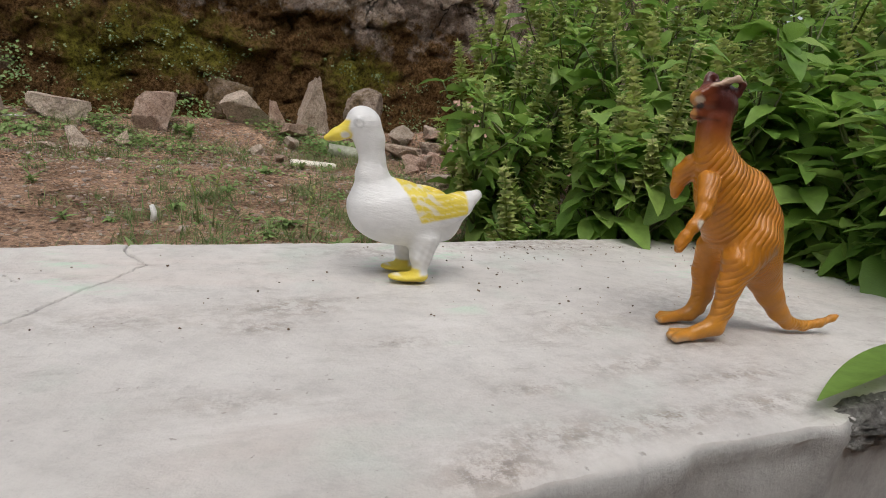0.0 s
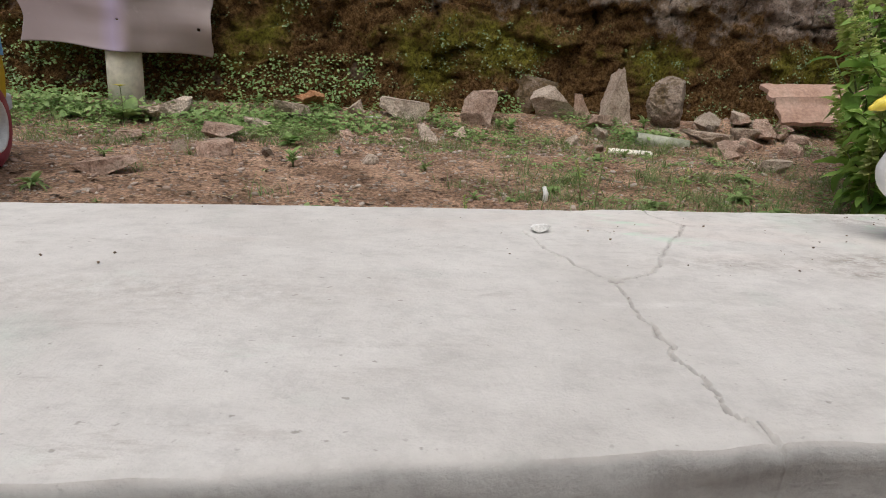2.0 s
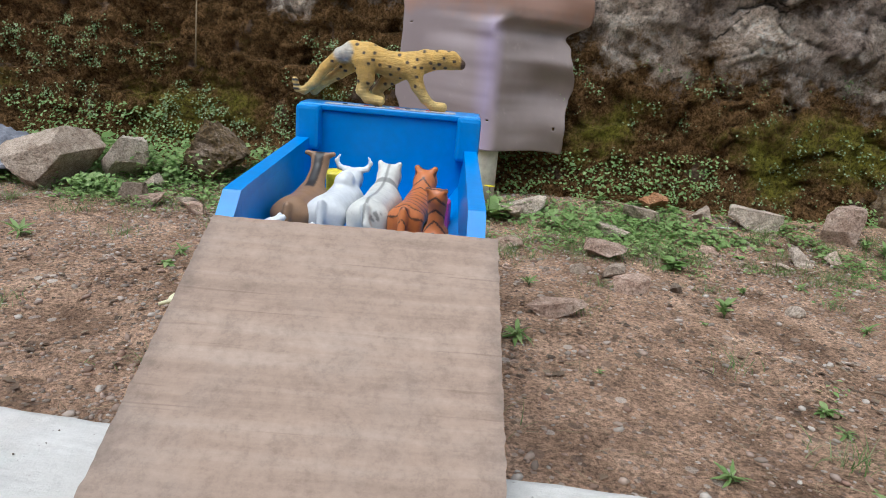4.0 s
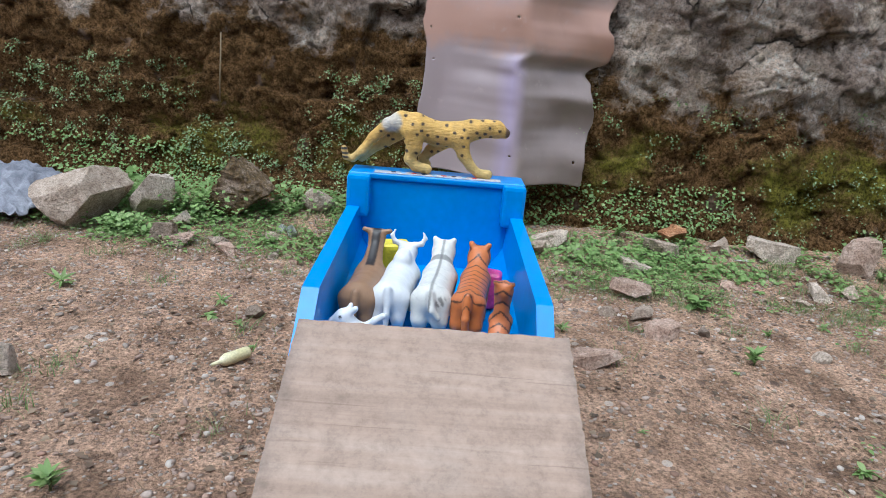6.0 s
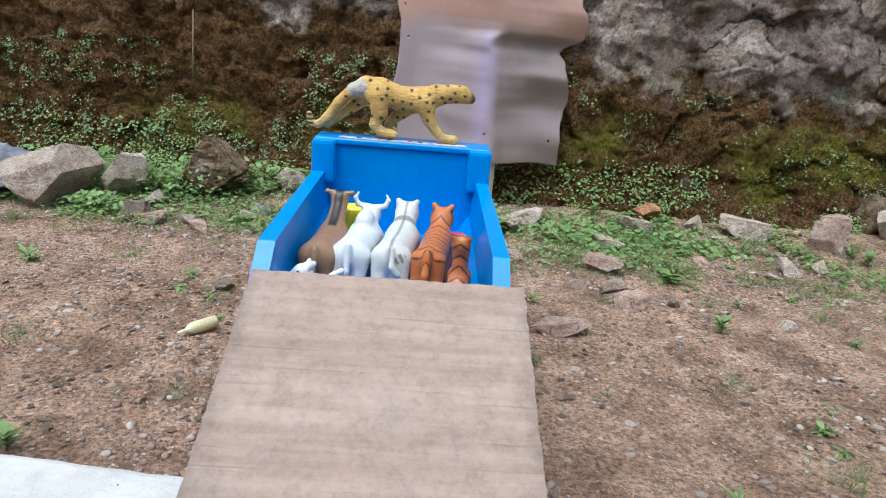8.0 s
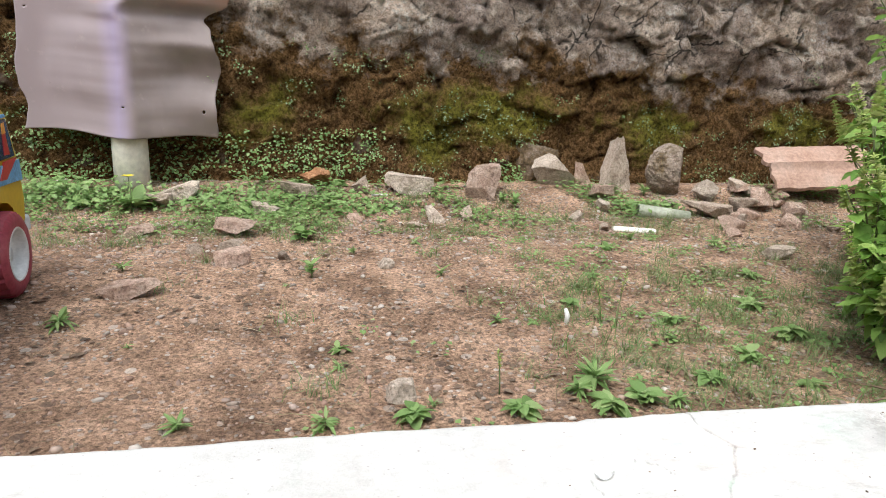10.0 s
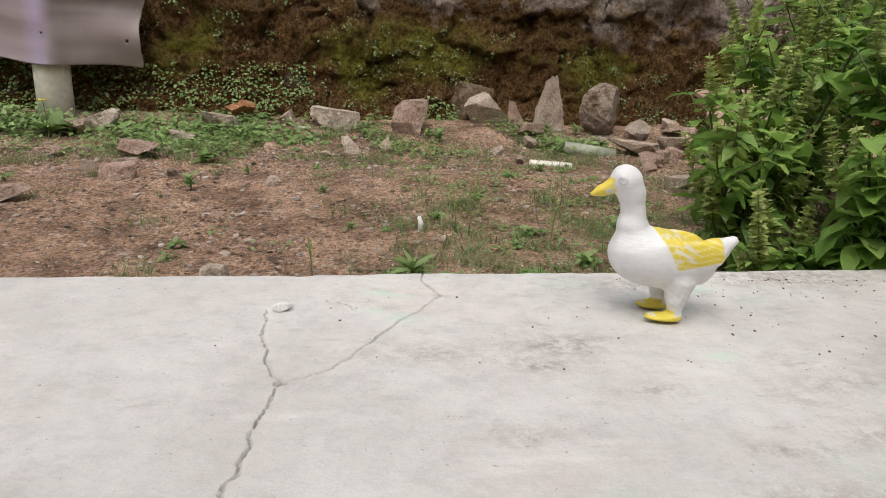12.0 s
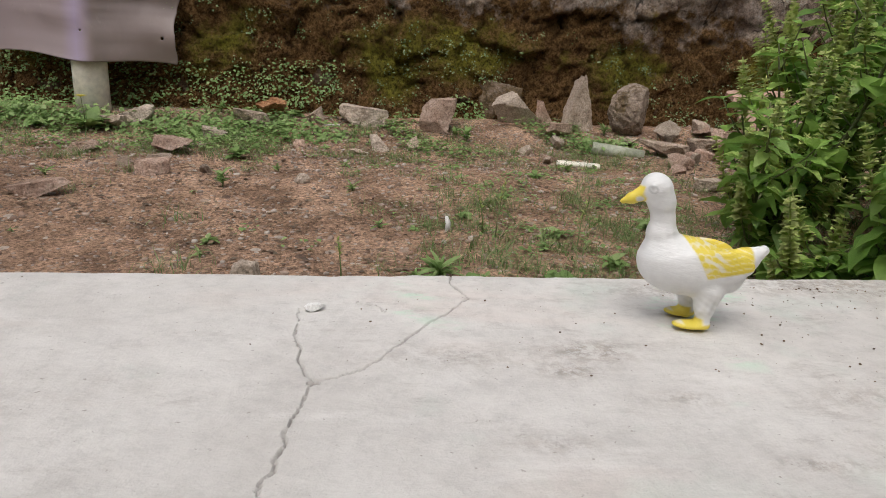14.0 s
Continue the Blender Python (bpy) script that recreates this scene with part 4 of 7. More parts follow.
stone(13, 0.462, 1.485, (0.060, 0.05, 0.084), ROCK_PINK, "small narrow pinkish stone standing on edge", (0, -12, 20), cuts=5, faces=SPIRE)
stone(14, 0.560, 1.475, (0.120, 0.09, 0.172), ROCK_GREY, "tall pale grey pointed stone standing upright", (0, 2, 6), cuts=5, rough=0.10, faces=SPIRE)
stone(15, 0.738, 1.425, (0.160, 0.13, 0.158), ROCK_DARK, "rounded brown mossy stone at the wall foot", (0, 0, 25), cuts=3, rough=0.07)
stone(16, 0.312, 1.565, (0.172, 0.07, 0.130), ROCK_MOSS, "flat brown stone leaning against the wall", (8, 0, 0), cuts=6, faces=PEAK[2:])
stone(17, 0.484, 1.385, (0.082, 0.06, 0.042), ROCK_PINK, "small flat pinkish stone on the soil", (0, 0, 20), faces=FLAT)
stone(50, 0.467, 1.310, (0.057, 0.045, 0.036), ROCK_PALE, "small rounded pale stone on the soil", (0, 0, 60), cuts=5)
stone(51, 0.355, 1.222, (0.052, 0.04, 0.030), ROCK_PALE, "small pale stone on gravelly soil", (0, 0, 15))
stone(18, -0.121, 1.373, (0.152, 0.07, 0.056), ROCK_PALE, "flat pale stone among small weeds", (0, 6, -6), faces=FLAT, cuts=5)
stone(19, -0.262, 1.385, (0.066, 0.05, 0.050), ROCK_GREY, "small wedge-shaped grey stone at the wall foot", (0, 6, 0), cuts=4, faces=PEAK)
stone(20, -0.439, 1.315, (0.114, 0.06, 0.042), ROCK_GREY, "curved grey stone lying in green weeds", (0, 8, 8), faces=FLAT)
stone(21, -0.390, 1.395, (0.104, 0.07, 0.058), ROCK_RUST, "crumbling orange-brown clod by the wall", (0, 0, 50), cuts=14, rough=0.16)
stone(22, -0.740, 1.285, (0.109, 0.06, 0.040), ROCK_PALE, "flat pale stone tilted beside the white pipe", (0, -22, 8), faces=FLAT, cuts=5)
stone(23, -0.795, 1.232, (0.074, 0.06, 0.036), ROCK_GREY, "small flat grey stone in low weeds", (0, 0, 10), faces=FLAT)
stone(24, -0.059, 1.170, (0.056, 0.045, 0.046), ROCK_PALE, "small angular pale stone on gravelly soil", (0, 0, 5), cuts=5, faces=PEAK[1:])
stone(25, 0.035, 1.215, (0.050, 0.04, 0.034), ROCK_GREY, "small grey stone chip on gravelly soil", (0, 0, 80))
stone(26, -0.558, 0.980, (0.100, 0.065, 0.034), ROCK_PINK, "flat pinkish stone chip lying on soil", (0, 6, -12), faces=FLAT, cuts=5)
stone(27, -0.514, 0.753, (0.076, 0.055, 0.033), ROCK_PINK, "flat reddish stone chip lying on soil", (0, -8, 6), faces=FLAT, cuts=5)
stone(28, -0.545, 0.860, (0.064, 0.045, 0.026), ROCK_GREY, "small flat grey stone on soil", (0, 0, 20), faces=FLAT)
stone(52, -0.618, 0.866, (0.038, 0.03, 0.022), ROCK_DARK, "small dark rounded stone on soil", (0, 0, 20), cuts=5)
stone(53, -0.421, 0.810, (0.028, 0.024, 0.018), ROCK_DARK, "small dark pebble on bare soil", (0, 0, 20), cuts=4)
stone(54, -0.786, 1.027, (0.076, 0.06, 0.022), ROCK_PINK, "flat pinkish stone sunk in gravelly soil", (0, 0, 10), faces=FLAT)
stone(55, -0.522, 1.222, (0.096, 0.05, 0.026), ROCK_PALE, "broken pale stone shard in low weeds", (0, 8, -14), cuts=6, faces=FLAT)
stone(29, -0.206, 0.755, (0.036, 0.03, 0.020), ROCK_PALE, "small rounded pale pebble on bare soil", (0, 0, 0), cuts=2, rough=0.05)
stone(30, -0.205, 0.225, (0.044, 0.035, 0.026), ROCK_PALE, "small pale stone beside the concrete slab", (0, 0, 12), faces=BLOCK, cuts=5)
stone(31, -0.662, 0.598, (0.115, 0.05, 0.026), ROCK_PINK, "flat brown flaky stone on bare soil", (0, -10, 14), faces=FLAT)
stone(33, 0.985, 1.30, (0.12, 0.09, 0.060), ROCK_PINK, "low broken pinkish stone in rubble", (0, 0, 30))
stone(34, 0.820, 1.345, (0.11, 0.08, 0.070), ROCK_PALE, "broken pale stone at the rubble heap", (0, 10, 60))
stone(35, 0.900, 1.27, (0.10, 0.07, 0.050), ROCK_GREY, "flat rubble stone beside a mossy stone", (0, 0, 12), faces=FLAT)
stone(36, 0.723, 0.815, (0.078, 0.05, 0.026), ROCK_PALE, "flat pale stone lying in grass", (0, 0, 5), faces=FLAT)
stone(37, 0.775, 1.235, (0.17, 0.08, 0.045), ROCK_GREY, "long flat grey stone in grass", (0, 4, -14), faces=FLAT)
stone(41, -2.050, 0.985, (0.240, 0.18, 0.162), ROCK_GREY, "large sloping grey boulder under a grey cloth", (0, 0, 8), cuts=3, rough=0.06, faces=((-0.3, -0.5, 0.8, 0.30), (0.75, -0.3, 0.6, 0.32), (0.1, -1.0, 0.2, 0.45)))
stone(42, -1.895, 1.108, (0.130, 0.11, 0.126), ROCK_PALE, "angular pale grey boulder by the wall", (0, 0, 5), cuts=3, rough=0.06, faces=((-0.6, -0.2, 0.75, 0.26), (0.15, 0.0, 1.0, 0.44), (0.7, -0.7, 0.1, 0.30), (-0.4, -0.9, -0.1, 0.36)))
stone(43, -1.664, 1.186, (0.205, 0.15, 0.172), ROCK_MOSS, "large dark mossy boulder by the wall", (0, 2, 5), cuts=4, rough=0.15, faces=((0.7, 0.0, 0.7, 0.46), (-0.95, 0, 0.3, 0.48)))
stone(44, -1.454, 1.290, (0.096, 0.08, 0.068), ROCK_PALE, "rounded pale stone at the wall foot", (0, 0, 0), cuts=3, rough=0.05)
stone(45, -1.763, 0.973, (0.080, 0.06, 0.050), ROCK_DARK, "small angular brown stone on soil", (0, 0, 10), faces=BLOCK, cuts=4)
stone(46, -1.798, 1.100, (0.074, 0.05, 0.046), ROCK_PALE, "pointed flat stone on gravelly soil", (0, 0, 0), cuts=3, faces=PEAK)
stone(47, -1.713, 0.970, (0.082, 0.06, 0.028), ROCK_PINK, "flat brown stone on gravelly soil", (0, -10, 10), faces=FLAT)
stone(48, -1.473, 1.150, (0.034, 0.03, 0.036), ROCK_WHITE, "small white broken stone on soil", (0, 0, 30))
stone(56, -1.511, 1.172, (0.026, 0.022, 0.022), ROCK_WHITE, "small white stone chip on soil", (0, 0, 70))
stone(49, -1.563, 0.942, (0.057, 0.04, 0.027), ROCK_PINK, "small flat pebble on bare soil", (0, 0, 0), faces=FLAT)
stone(57, -1.327, 0.598, (0.040, 0.03, 0.021), ROCK_DARK, "small brown stone on bare soil", (0, 0, 20), cuts=5)
stone(58, -1.455, 0.975, (0.034, 0.028, 0.018), ROCK_PALE, "small pale pebble on bare soil", (0, 0, 20), cuts=5)
stone(59, -1.600, 0.270, (0.040, 0.04, 0.050), ROCK_PALE, "small upright pale stone on bare soil", (0, 0, 20), cuts=5)


def clay_tile():
    """A broken roof tile: a sheet with two rolls, a raised rib and a ragged end."""
    nx_, ny_, T = 60, 24, 0.013
    V, F = [], []
    for layer in (0, 1):
        for j in range(ny_ + 1):
            for i in range(nx_ + 1):
                u, w = i / nx_, j / ny_
                x = 0.40 * u + (0.018 * smooth_noise(w * 6, 3.0) - 0.02 * (1 - w) if i == 0 else 0.0)
                y = 0.20 * w + (0.006 * smooth_noise(u * 9, 1.0) if j in (0, ny_) else 0.0)
                z = 0.020 * math.sin(math.pi * w) + 0.016 * math.exp(-((w - 0.42) / 0.05) ** 2) - 0.014 * math.exp(-((w - 0.62) / 0.12) ** 2)
                z += 0.018 * w + 0.0015 * smooth_noise(u * 14, w * 10)
                V.append((x, y, z + layer * T))
    n, off = nx_ + 1, (nx_ + 1) * (ny_ + 1)
    for j in range(ny_):
        for i in range(nx_):
            a = j * n + i
            F += [(a, a + n, a + n + 1, a + 1), (off + a, off + a + 1, off + a + n + 1, off + a + n)]
    for i in range(nx_):
        F += [(i, i + 1, off + i + 1, off + i), (ny_ * n + i + 1, ny_ * n + i, off + ny_ * n + i, off + ny_ * n + i + 1)]
    for j in range(ny_):
        F += [((j + 1) * n, j * n, off + j * n, off + (j + 1) * n), (j * n + nx_, (j + 1) * n + nx_, off + (j + 1) * n + nx_, off + j * n + nx_)]
    me = mesh_of("clay_roof_tile", V, F, CLAY)
    me.set_sharp_from_angle(angle=radians(40))
    solid("clay_roof_tile", me, None, pose(1.085, 1.385, 0.012, 30, -2, 3), "broken pinkish clay roof tile leaning at the wall foot", "roof tile")


clay_tile()
V, F = lathe([(0.0, 0.001), (0.0, 0.010), (0.004, 0.0125), (0.126, 0.0125), (0.130, 0.010), (0.130, 0.001)], 16, "X")
solid("plastic_strip", mesh_of("plastic_strip", V, F, PVC), None, pose(0.425, 1.128, ground_z(0.49, 1.12) + 0.006, 0, 2, -8) @ Matrix.Diagonal((0.9, 1.2, 0.7, 1)), "short flattened white plastic pipe piece lying in grass", "pipe piece")
V, F = lathe([(0.0, 0.016), (0.0, 0.019), (0.075, 0.020), (0.15, 0.0195), (0.15, 0.016), (0.02, 0.016)], 18, "X")
solid("pipe_offcut", mesh_of("pipe_offcut", V, F, PVC_GREEN), None, pose(0.570, 1.300, ground_z(0.64, 1.28) + 0.018, 0, 6, -14), "pale greenish plastic pipe offcut half sunk in rubble", "pipe piece")
V, F = tube([(0, 0, -0.004), (0.002, 0.001, 0.012), (-0.002, 0.002, 0.024)], [0.0042, 0.0046, 0.0030], 8)
solid("white_scrap", mesh_of("white_scrap", V, F, WHITE_STONE), None, pose(0.086, 0.460, ground_z(0.086, 0.46)), "small white plastic scrap upright in the soil", "scrap")
V, F = tube([(-0.024, 0, 0.0), (0, 0.001, 0.002), (0.024, 0, 0.001)], [0.0024, 0.0026, 0.0022], 8)
solid("white_stick", mesh_of("white_stick", V, F, WHITE_STONE), None, pose(-0.206, 1.350, ground_z(-0.206, 1.35) + 0.006, 0, 0, 2), "thin white stick lying by the weeds", "stick")


rub = random.Random(91)
for k in range(26):
    wide = rub.uniform(0.03, 0.085)
    stone(200 + k, rub.uniform(0.68, 1.18), rub.uniform(1.04, 1.40), (wide, wide * rub.uniform(0.5, 0.8), wide * rub.uniform(0.3, 0.6)), rub.choice((ROCK_PINK, ROCK_PINK, ROCK_GREY)), "small broken rubble stone on soil by the wall", (0, rub.uniform(-12, 12), rub.uniform(0, 180)))
for k in range(16):
    wide = rub.uniform(0.02, 0.05)
    stone(240 + k, rub.uniform(-0.95, 0.5), rub.uniform(1.05, 1.32), (wide, wide * rub.uniform(0.5, 0.8), wide * rub.uniform(0.3, 0.5)), rub.choice((ROCK_PINK, ROCK_GREY)), "small flat stone chip on gravelly soil", (0, rub.uniform(-8, 8), rub.uniform(0, 180)), 0.004)
for k in range(14):
    wide = rub.uniform(0.025, 0.06)
    stone(260 + k, rub.uniform(-2.0, -1.25), rub.uniform(0.90, 1.14), (wide, wide * rub.uniform(0.5, 0.8), wide * rub.uniform(0.3, 0.5)), rub.choice((ROCK_PINK, ROCK_GREY)), "small flat stone chip on gravelly soil", (0, rub.uniform(-8, 8), rub.uniform(0, 180)), 0.004)


# ---------------- the pipe and the metal sheet ----------------
def pipe():
    V, F = lathe([(-0.06, 0.001), (-0.06, 0.047), (0.185, 0.047), (0.190, 0.045), (0.190, 0.040), (0.10, 0.039)], 40, "Z")
    me = mesh_of("white_pipe", V, F, PVC)
    solid("white_pipe", me, None, pose(-0.905, 1.388, 0.0), "weathered off-white plastic pipe standing in the soil", "pipe")


pipe()


def metal_sheet():
    th = empty("metal_sheet", pose(-0.926, 1.418, 0.156, 0, 0, 7.6), "crumpled brown painted metal sheet hung before the pipe", "metal sheet")
    nx_, nz_ = 140, 180
    V, F = [], []
    for j in range(nz_ + 1):
        w = j / nz_
        for i in range(nx_ + 1):
            u = i / nx_
            z = w * 0.68 + 0.006 * math.sin(u * 9) * (1 - w) - 0.022 * u * (1 - w)
            left = -0.25 + 0.010 * smooth_noise(w * 7, 1.0) + 0.006 * math.sin(w * 17)
            right = 0.255 + 0.014 * math.sin(w * 24 + 1.0) * (0.3 + w) + 0.010 * smooth_noise(w * 9, 6.0)
            right += 0.030 * float(step(np.array(w), 0.49, 0.53)) - 0.020 * math.exp(-((w - 0.47) / 0.03) ** 2)
            if w < 0.12:
                right -= 0.010 * (0.12 - w) / 0.12
            x = left + (right - left) * u
            y = -0.085 * math.exp(-((u - 0.53) / 0.27) ** 2) + 0.008 * math.sin(u * 6.0 + 0.6) + 0.009 * smooth_noise(u * 2.2, w * 1.4, 2.0) + 0.03 * w - 0.012 * math.exp(-((u - 0.58 + 0.06 * w) / 0.055) ** 2)
            y += 0.016 * math.exp(-((u - 0.36) / 0.16) ** 2 - ((w - 0.46) / 0.06) ** 2) + 0.020 * math.exp(-((u - 0.80) / 0.12) ** 2 - ((w - 0.25) / 0.07) ** 2) - 0.012 * math.exp(-((u - 0.85) / 0.2) ** 2 - ((w - 0.36) / 0.035) ** 2)
            y += (0.014 * math.sin(w * 24 + 2.0) * max(0, u - 0.72) / 0.28)
            V.append((x, y, z))
    n = nx_ + 1
    holes = [(0.04, 0.60), (0.05, 0.47), (0.50, 0.66), (0.53, 0.12), (0.93, 0.10)]
    for j in range(nz_):
        for i in range(nx_):
            u, w = (i + 0.5) / nx_, (j + 0.5) / nz_
            if any(abs(u - a) < 0.006 and abs(w - b) < 0.005 for a, b in holes):
                continue
            F.append((j * n + i, j * n + i + 1, (j + 1) * n + i + 1, (j + 1) * n + i))
    ob = part("panel", mesh_of("panel", V, F, SHEET), None, th)
    sm = ob.modifiers.new("thickness", "SOLIDIFY")
    sm.thickness, sm.offset = 0.0015, 0


metal_sheet()


# ---------------- the toy truck ----------------
truck = empty("toy_dump_truck", pose(-0.9114, 0.164, -0.103, 3.4, 0, 9), "big blue and yellow plastic toy dump truck on soil", "toy truck")


def tyre_mesh():
    n, V, F = 96, [], []
    prof = [(-0.030, 0.046), (-0.032, 0.058), (-0.030, 0.067), (-0.025, 0.0712), (-0.012, 0.0725), (0.0, 0.0725), (0.016, 0.0722), (0.025, 0.0700), (0.030, 0.064), (0.0312, 0.056), (0.030, 0.048), (0.027, 0.046)]
    for k in range(n):
        a = 2 * math.pi * k / n
        for i, (h, r) in enumerate(prof):
            # slanted lugs between narrow grooves
            lug = (0.0034, 0.0030, 0.0026, 0.0022, 0.0018, -0.0006)[k % 6]
            rr = r + (lug if 3 <= i <= 7 else 0.3 * lug if i in (2, 8) else 0.0)
            V.append((h, rr * math.cos(a), rr * math.sin(a)))
    p = len(prof)
    for k in range(n):
        for i in range(p):
            a, b = k * p + i, ((k + 1) % n) * p + i
            c, d = ((k + 1) % n) * p + (i + 1) % p, k * p + (i + 1) % p
            F.append((a, b, c, d))
    me = mesh_of("tyre", V, F, TYRE)
    me.set_sharp_from_angle(angle=radians(38))
    return me


def rim_mesh():
    V, F = lathe([(0.029, 0.048), (0.031, 0.046), (0.028, 0.043), (0.016, 0.040), (0.010, 0.034), (0.008, 0.016), (0.016, 0.013), (0.017, 0.001)], 36, "X")
    return mesh_of("rim", V, F, RIM)


TYRE_MESH, RIM_MESH = tyre_mesh(), rim_mesh()
for side_x in (1, -1):
    for y, z in ((0.019, 0.0735), (0.182, 0.0735), (0.449, 0.0735)):
        V, F = lathe([(0.0, 0.001), (0.0, 0.010), (-0.07, 0.010), (-0.07, 0.001)], 14, "X")
        wheel = part("wheel", mesh_of("wheel", V, F, BLACK), None, truck, m=pose(0.1085 * side_x, y, z, 0, 0, 0 if side_x > 0 else 180))
        part("tyre", TYRE_MESH, None, wheel, "dusty dark red ribbed plastic tyre")
        part("rim", RIM_MESH, None, wheel, "white dished plastic rim")

bm = rbox((0.13, 0.52, 0.040), (0, 0.17, 0.135), 0.006)
rbox((0.10, 0.10, 0.05), (0, 0.30, 0.16), 0.005, bm=bm)
for sx in (-1, 1):
    rbox((0.030, 0.45, 0.022), (0.078 * sx, 0.13, 0.160), 0.004, turn=(3.5, 0, 0), bm=bm)
part("chassis", bm, CHASSIS, truck)
part("rear_deck", rbox((0.15, 0.10, 0.06), (0, -0.055, 0.13), 0.008), CHASSIS, truck)
part("rear_bumper", rbox((0.276, 0.014, 0.033), (0, -0.088, 0.083), 0.010, 3), CHASSIS, truck, "grey bumper with red lamp print")
part("bumper_plate", rbox((0.118, 0.004, 0.025), (0, -0.0945, 0.083), 0.003), GLASSY, truck, "dark printed centre strip")
part("bumper_stripes", rbox((0.09, 0.003, 0.018), (-0.005, -0.0975, 0.083), 0.001), SKYBLUE, truck)
for sx in (-1, 1):
    part("lamp_strip", rbox((0.072, 0.004, 0.025), (0.0965 * sx, -0.0945, 0.083), 0.006), RED, truck, "red printed lamp strip")
    part("lamp", rbox((0.018, 0.003, 0.013), (0.112 * sx, -0.0975, 0.083), 0.002), ORANGE, truck, "orange printed tail lamp")
    part("mudguard", rbox((0.05, 0.085, 0.022), (0.097 * sx, 0.268, 0.142), 0.006, turn=(-28, 0, 0)), CHASSIS, truck)
    part("guard_print", rbox((0.030, 0.004, 0.016), (0.104 * sx, 0.2275, 0.131), 0.001, turn=(-28, 0, 0)), RED, truck, "red printed patch on the grey guard")
    part("hydraulic_post", rbox((0.014, 0.014, 0.075), (0.055 * sx, 0.19, 0.185), 0.003), BLUE, truck)
    part("rear_post", rbox((0.014, 0.014, 0.07), (0.062 * sx, -0.05, 0.175), 0.003), BLUE, truck)


def dump_bed():
    """The open tub: slanted rear, flared sides, a stepped taller front wall."""
    bed = part("dump_bed", rbox((0.185, 0.47, 0.008), (0, 0.100, 0.180), 0.002, turn=(4, 0, 0)), BLUE, truck, "bright blue plastic tipping bed")
    for sx in (-1, 1):
        # side wall: upper band upright, lower part leaning in
        bm = bmesh.new()
        rows_ = []
        ys = np.linspace(-0.145, 0.335, 25)
        for k, y in enumerate(ys):
            zb = float(np.interp(y, [-0.145, 0.335], [0.160, 0.194]))
            zt = float(np.interp(y, [-0.145, -0.024, 0.335], [0.182, 0.285, 0.296]))
            zm = min(zt - 0.004, zb + 0.045)
            sec = [(0.096, zb), (0.125, zm), (0.1365, zt), (0.137, zt + 0.002)]
            inner = [(0.118, zt + 0.002), (0.118, zt - 0.004 if zt - 0.012 < zm else zt - 0.012), (0.114, zm + 0.001), (0.088, zb + 0.004)]
            rows_.append([bm.verts.new((sx * x, y, z)) for x, z in sec + inner])
        for a, b in zip(rows_, rows_[1:]):
            for i in range(len(a)):
                j = (i + 1) % len(a)
                bm.faces.new((a[i], a[j], b[j], b[i]))
        bm.faces.new(rows_[0])
        bm.faces.new(rows_[-1][::-1])
        part("side_wall", bm, BLUE, bed)
        part("corner_post", rbox((0.036, 0.075, 0.066), (0.1215 * sx, 0.338, 0.3125), 0.006), BLUE, bed)
        # printed band under the lip, and the printed side panel
        part("lip_print", rbox((0.0025, 0.19, 0.018), (0.1365 * sx, 0.20, 0.281), 0.001, turn=(1.4, 0, 0)), PALEPRINT, bed, "worn silver printed band")
        part("side_print", rbox((0.0025, 0.155, 0.05), (0.1305 * sx, 0.165, 0.250), 0.001, turn=(2.0, 7.0 * sx, 0)), PRINTBLUE, bed, "blue printed panel with worn lettering bars")
        for dz in (-0.024, 0.024):
            part("print_edge", rbox((0.003, 0.155, 0.005), ((0.1312 + dz * 0.12) * sx, 0.165, 0.250 + dz), 0.001, turn=(2.0, 7.0 * sx, 0)), PRINTRED, bed)
        badge = part("print_badge", prism([(-0.019, -0.022), (0.019, -0.020), (0.012, 0.014), (0.0, 0.024), (-0.011, 0.014)], 0.003, 0.0008), YELLOW, bed, "yellow printed badge", m=pose(0.1315 * sx, 0.072, 0.245, 2.0, 7.0 * sx, 0))
        part("badge_mark", prism([(-0.006, -0.012), (0.006, -0.012), (0.003, 0.006), (-0.003, 0.006)], 0.0034, 0.0005), BLACK, badge)
        for q in range(6):
            part("print_bar", rbox((0.003, 0.012, (0.026, 0.020, 0.028, 0.022, 0.026, 0.018)[q]), (0.1312 * sx, 0.115 + q * 0.0195, 0.250 + q * 0.0007), 0.001, turn=(2.0, 7.0 * sx, 0)), (SKYBLUE, PALEPRINT, SKYBLUE)[q % 3], bed)
    part("front_wall", rbox((0.250, 0.012, 0.150), (0, 0.330, 0.262), 0.003), BLUE, bed)
    part("front_rim", rbox((0.278, 0.062, 0.010), (0, 0.350, 0.342), 0.004, 3), BLUE, bed)
    part("rim_print", rbox((0.20, 0.016, 0.002), (0, 0.331, 0.3478), 0.0008), PALEPRINT, bed, "worn white and red printed strip")
    for q in range(9):
        part("print_bar", rbox((0.007, 0.007, 0.0024), (-0.07 + 0.016 * q, 0.331, 0.3484), 0.0005, turn=(0, 0, 25)), (GLASSY, SKYBLUE, RED)[q % 3], bed)


dump_bed()


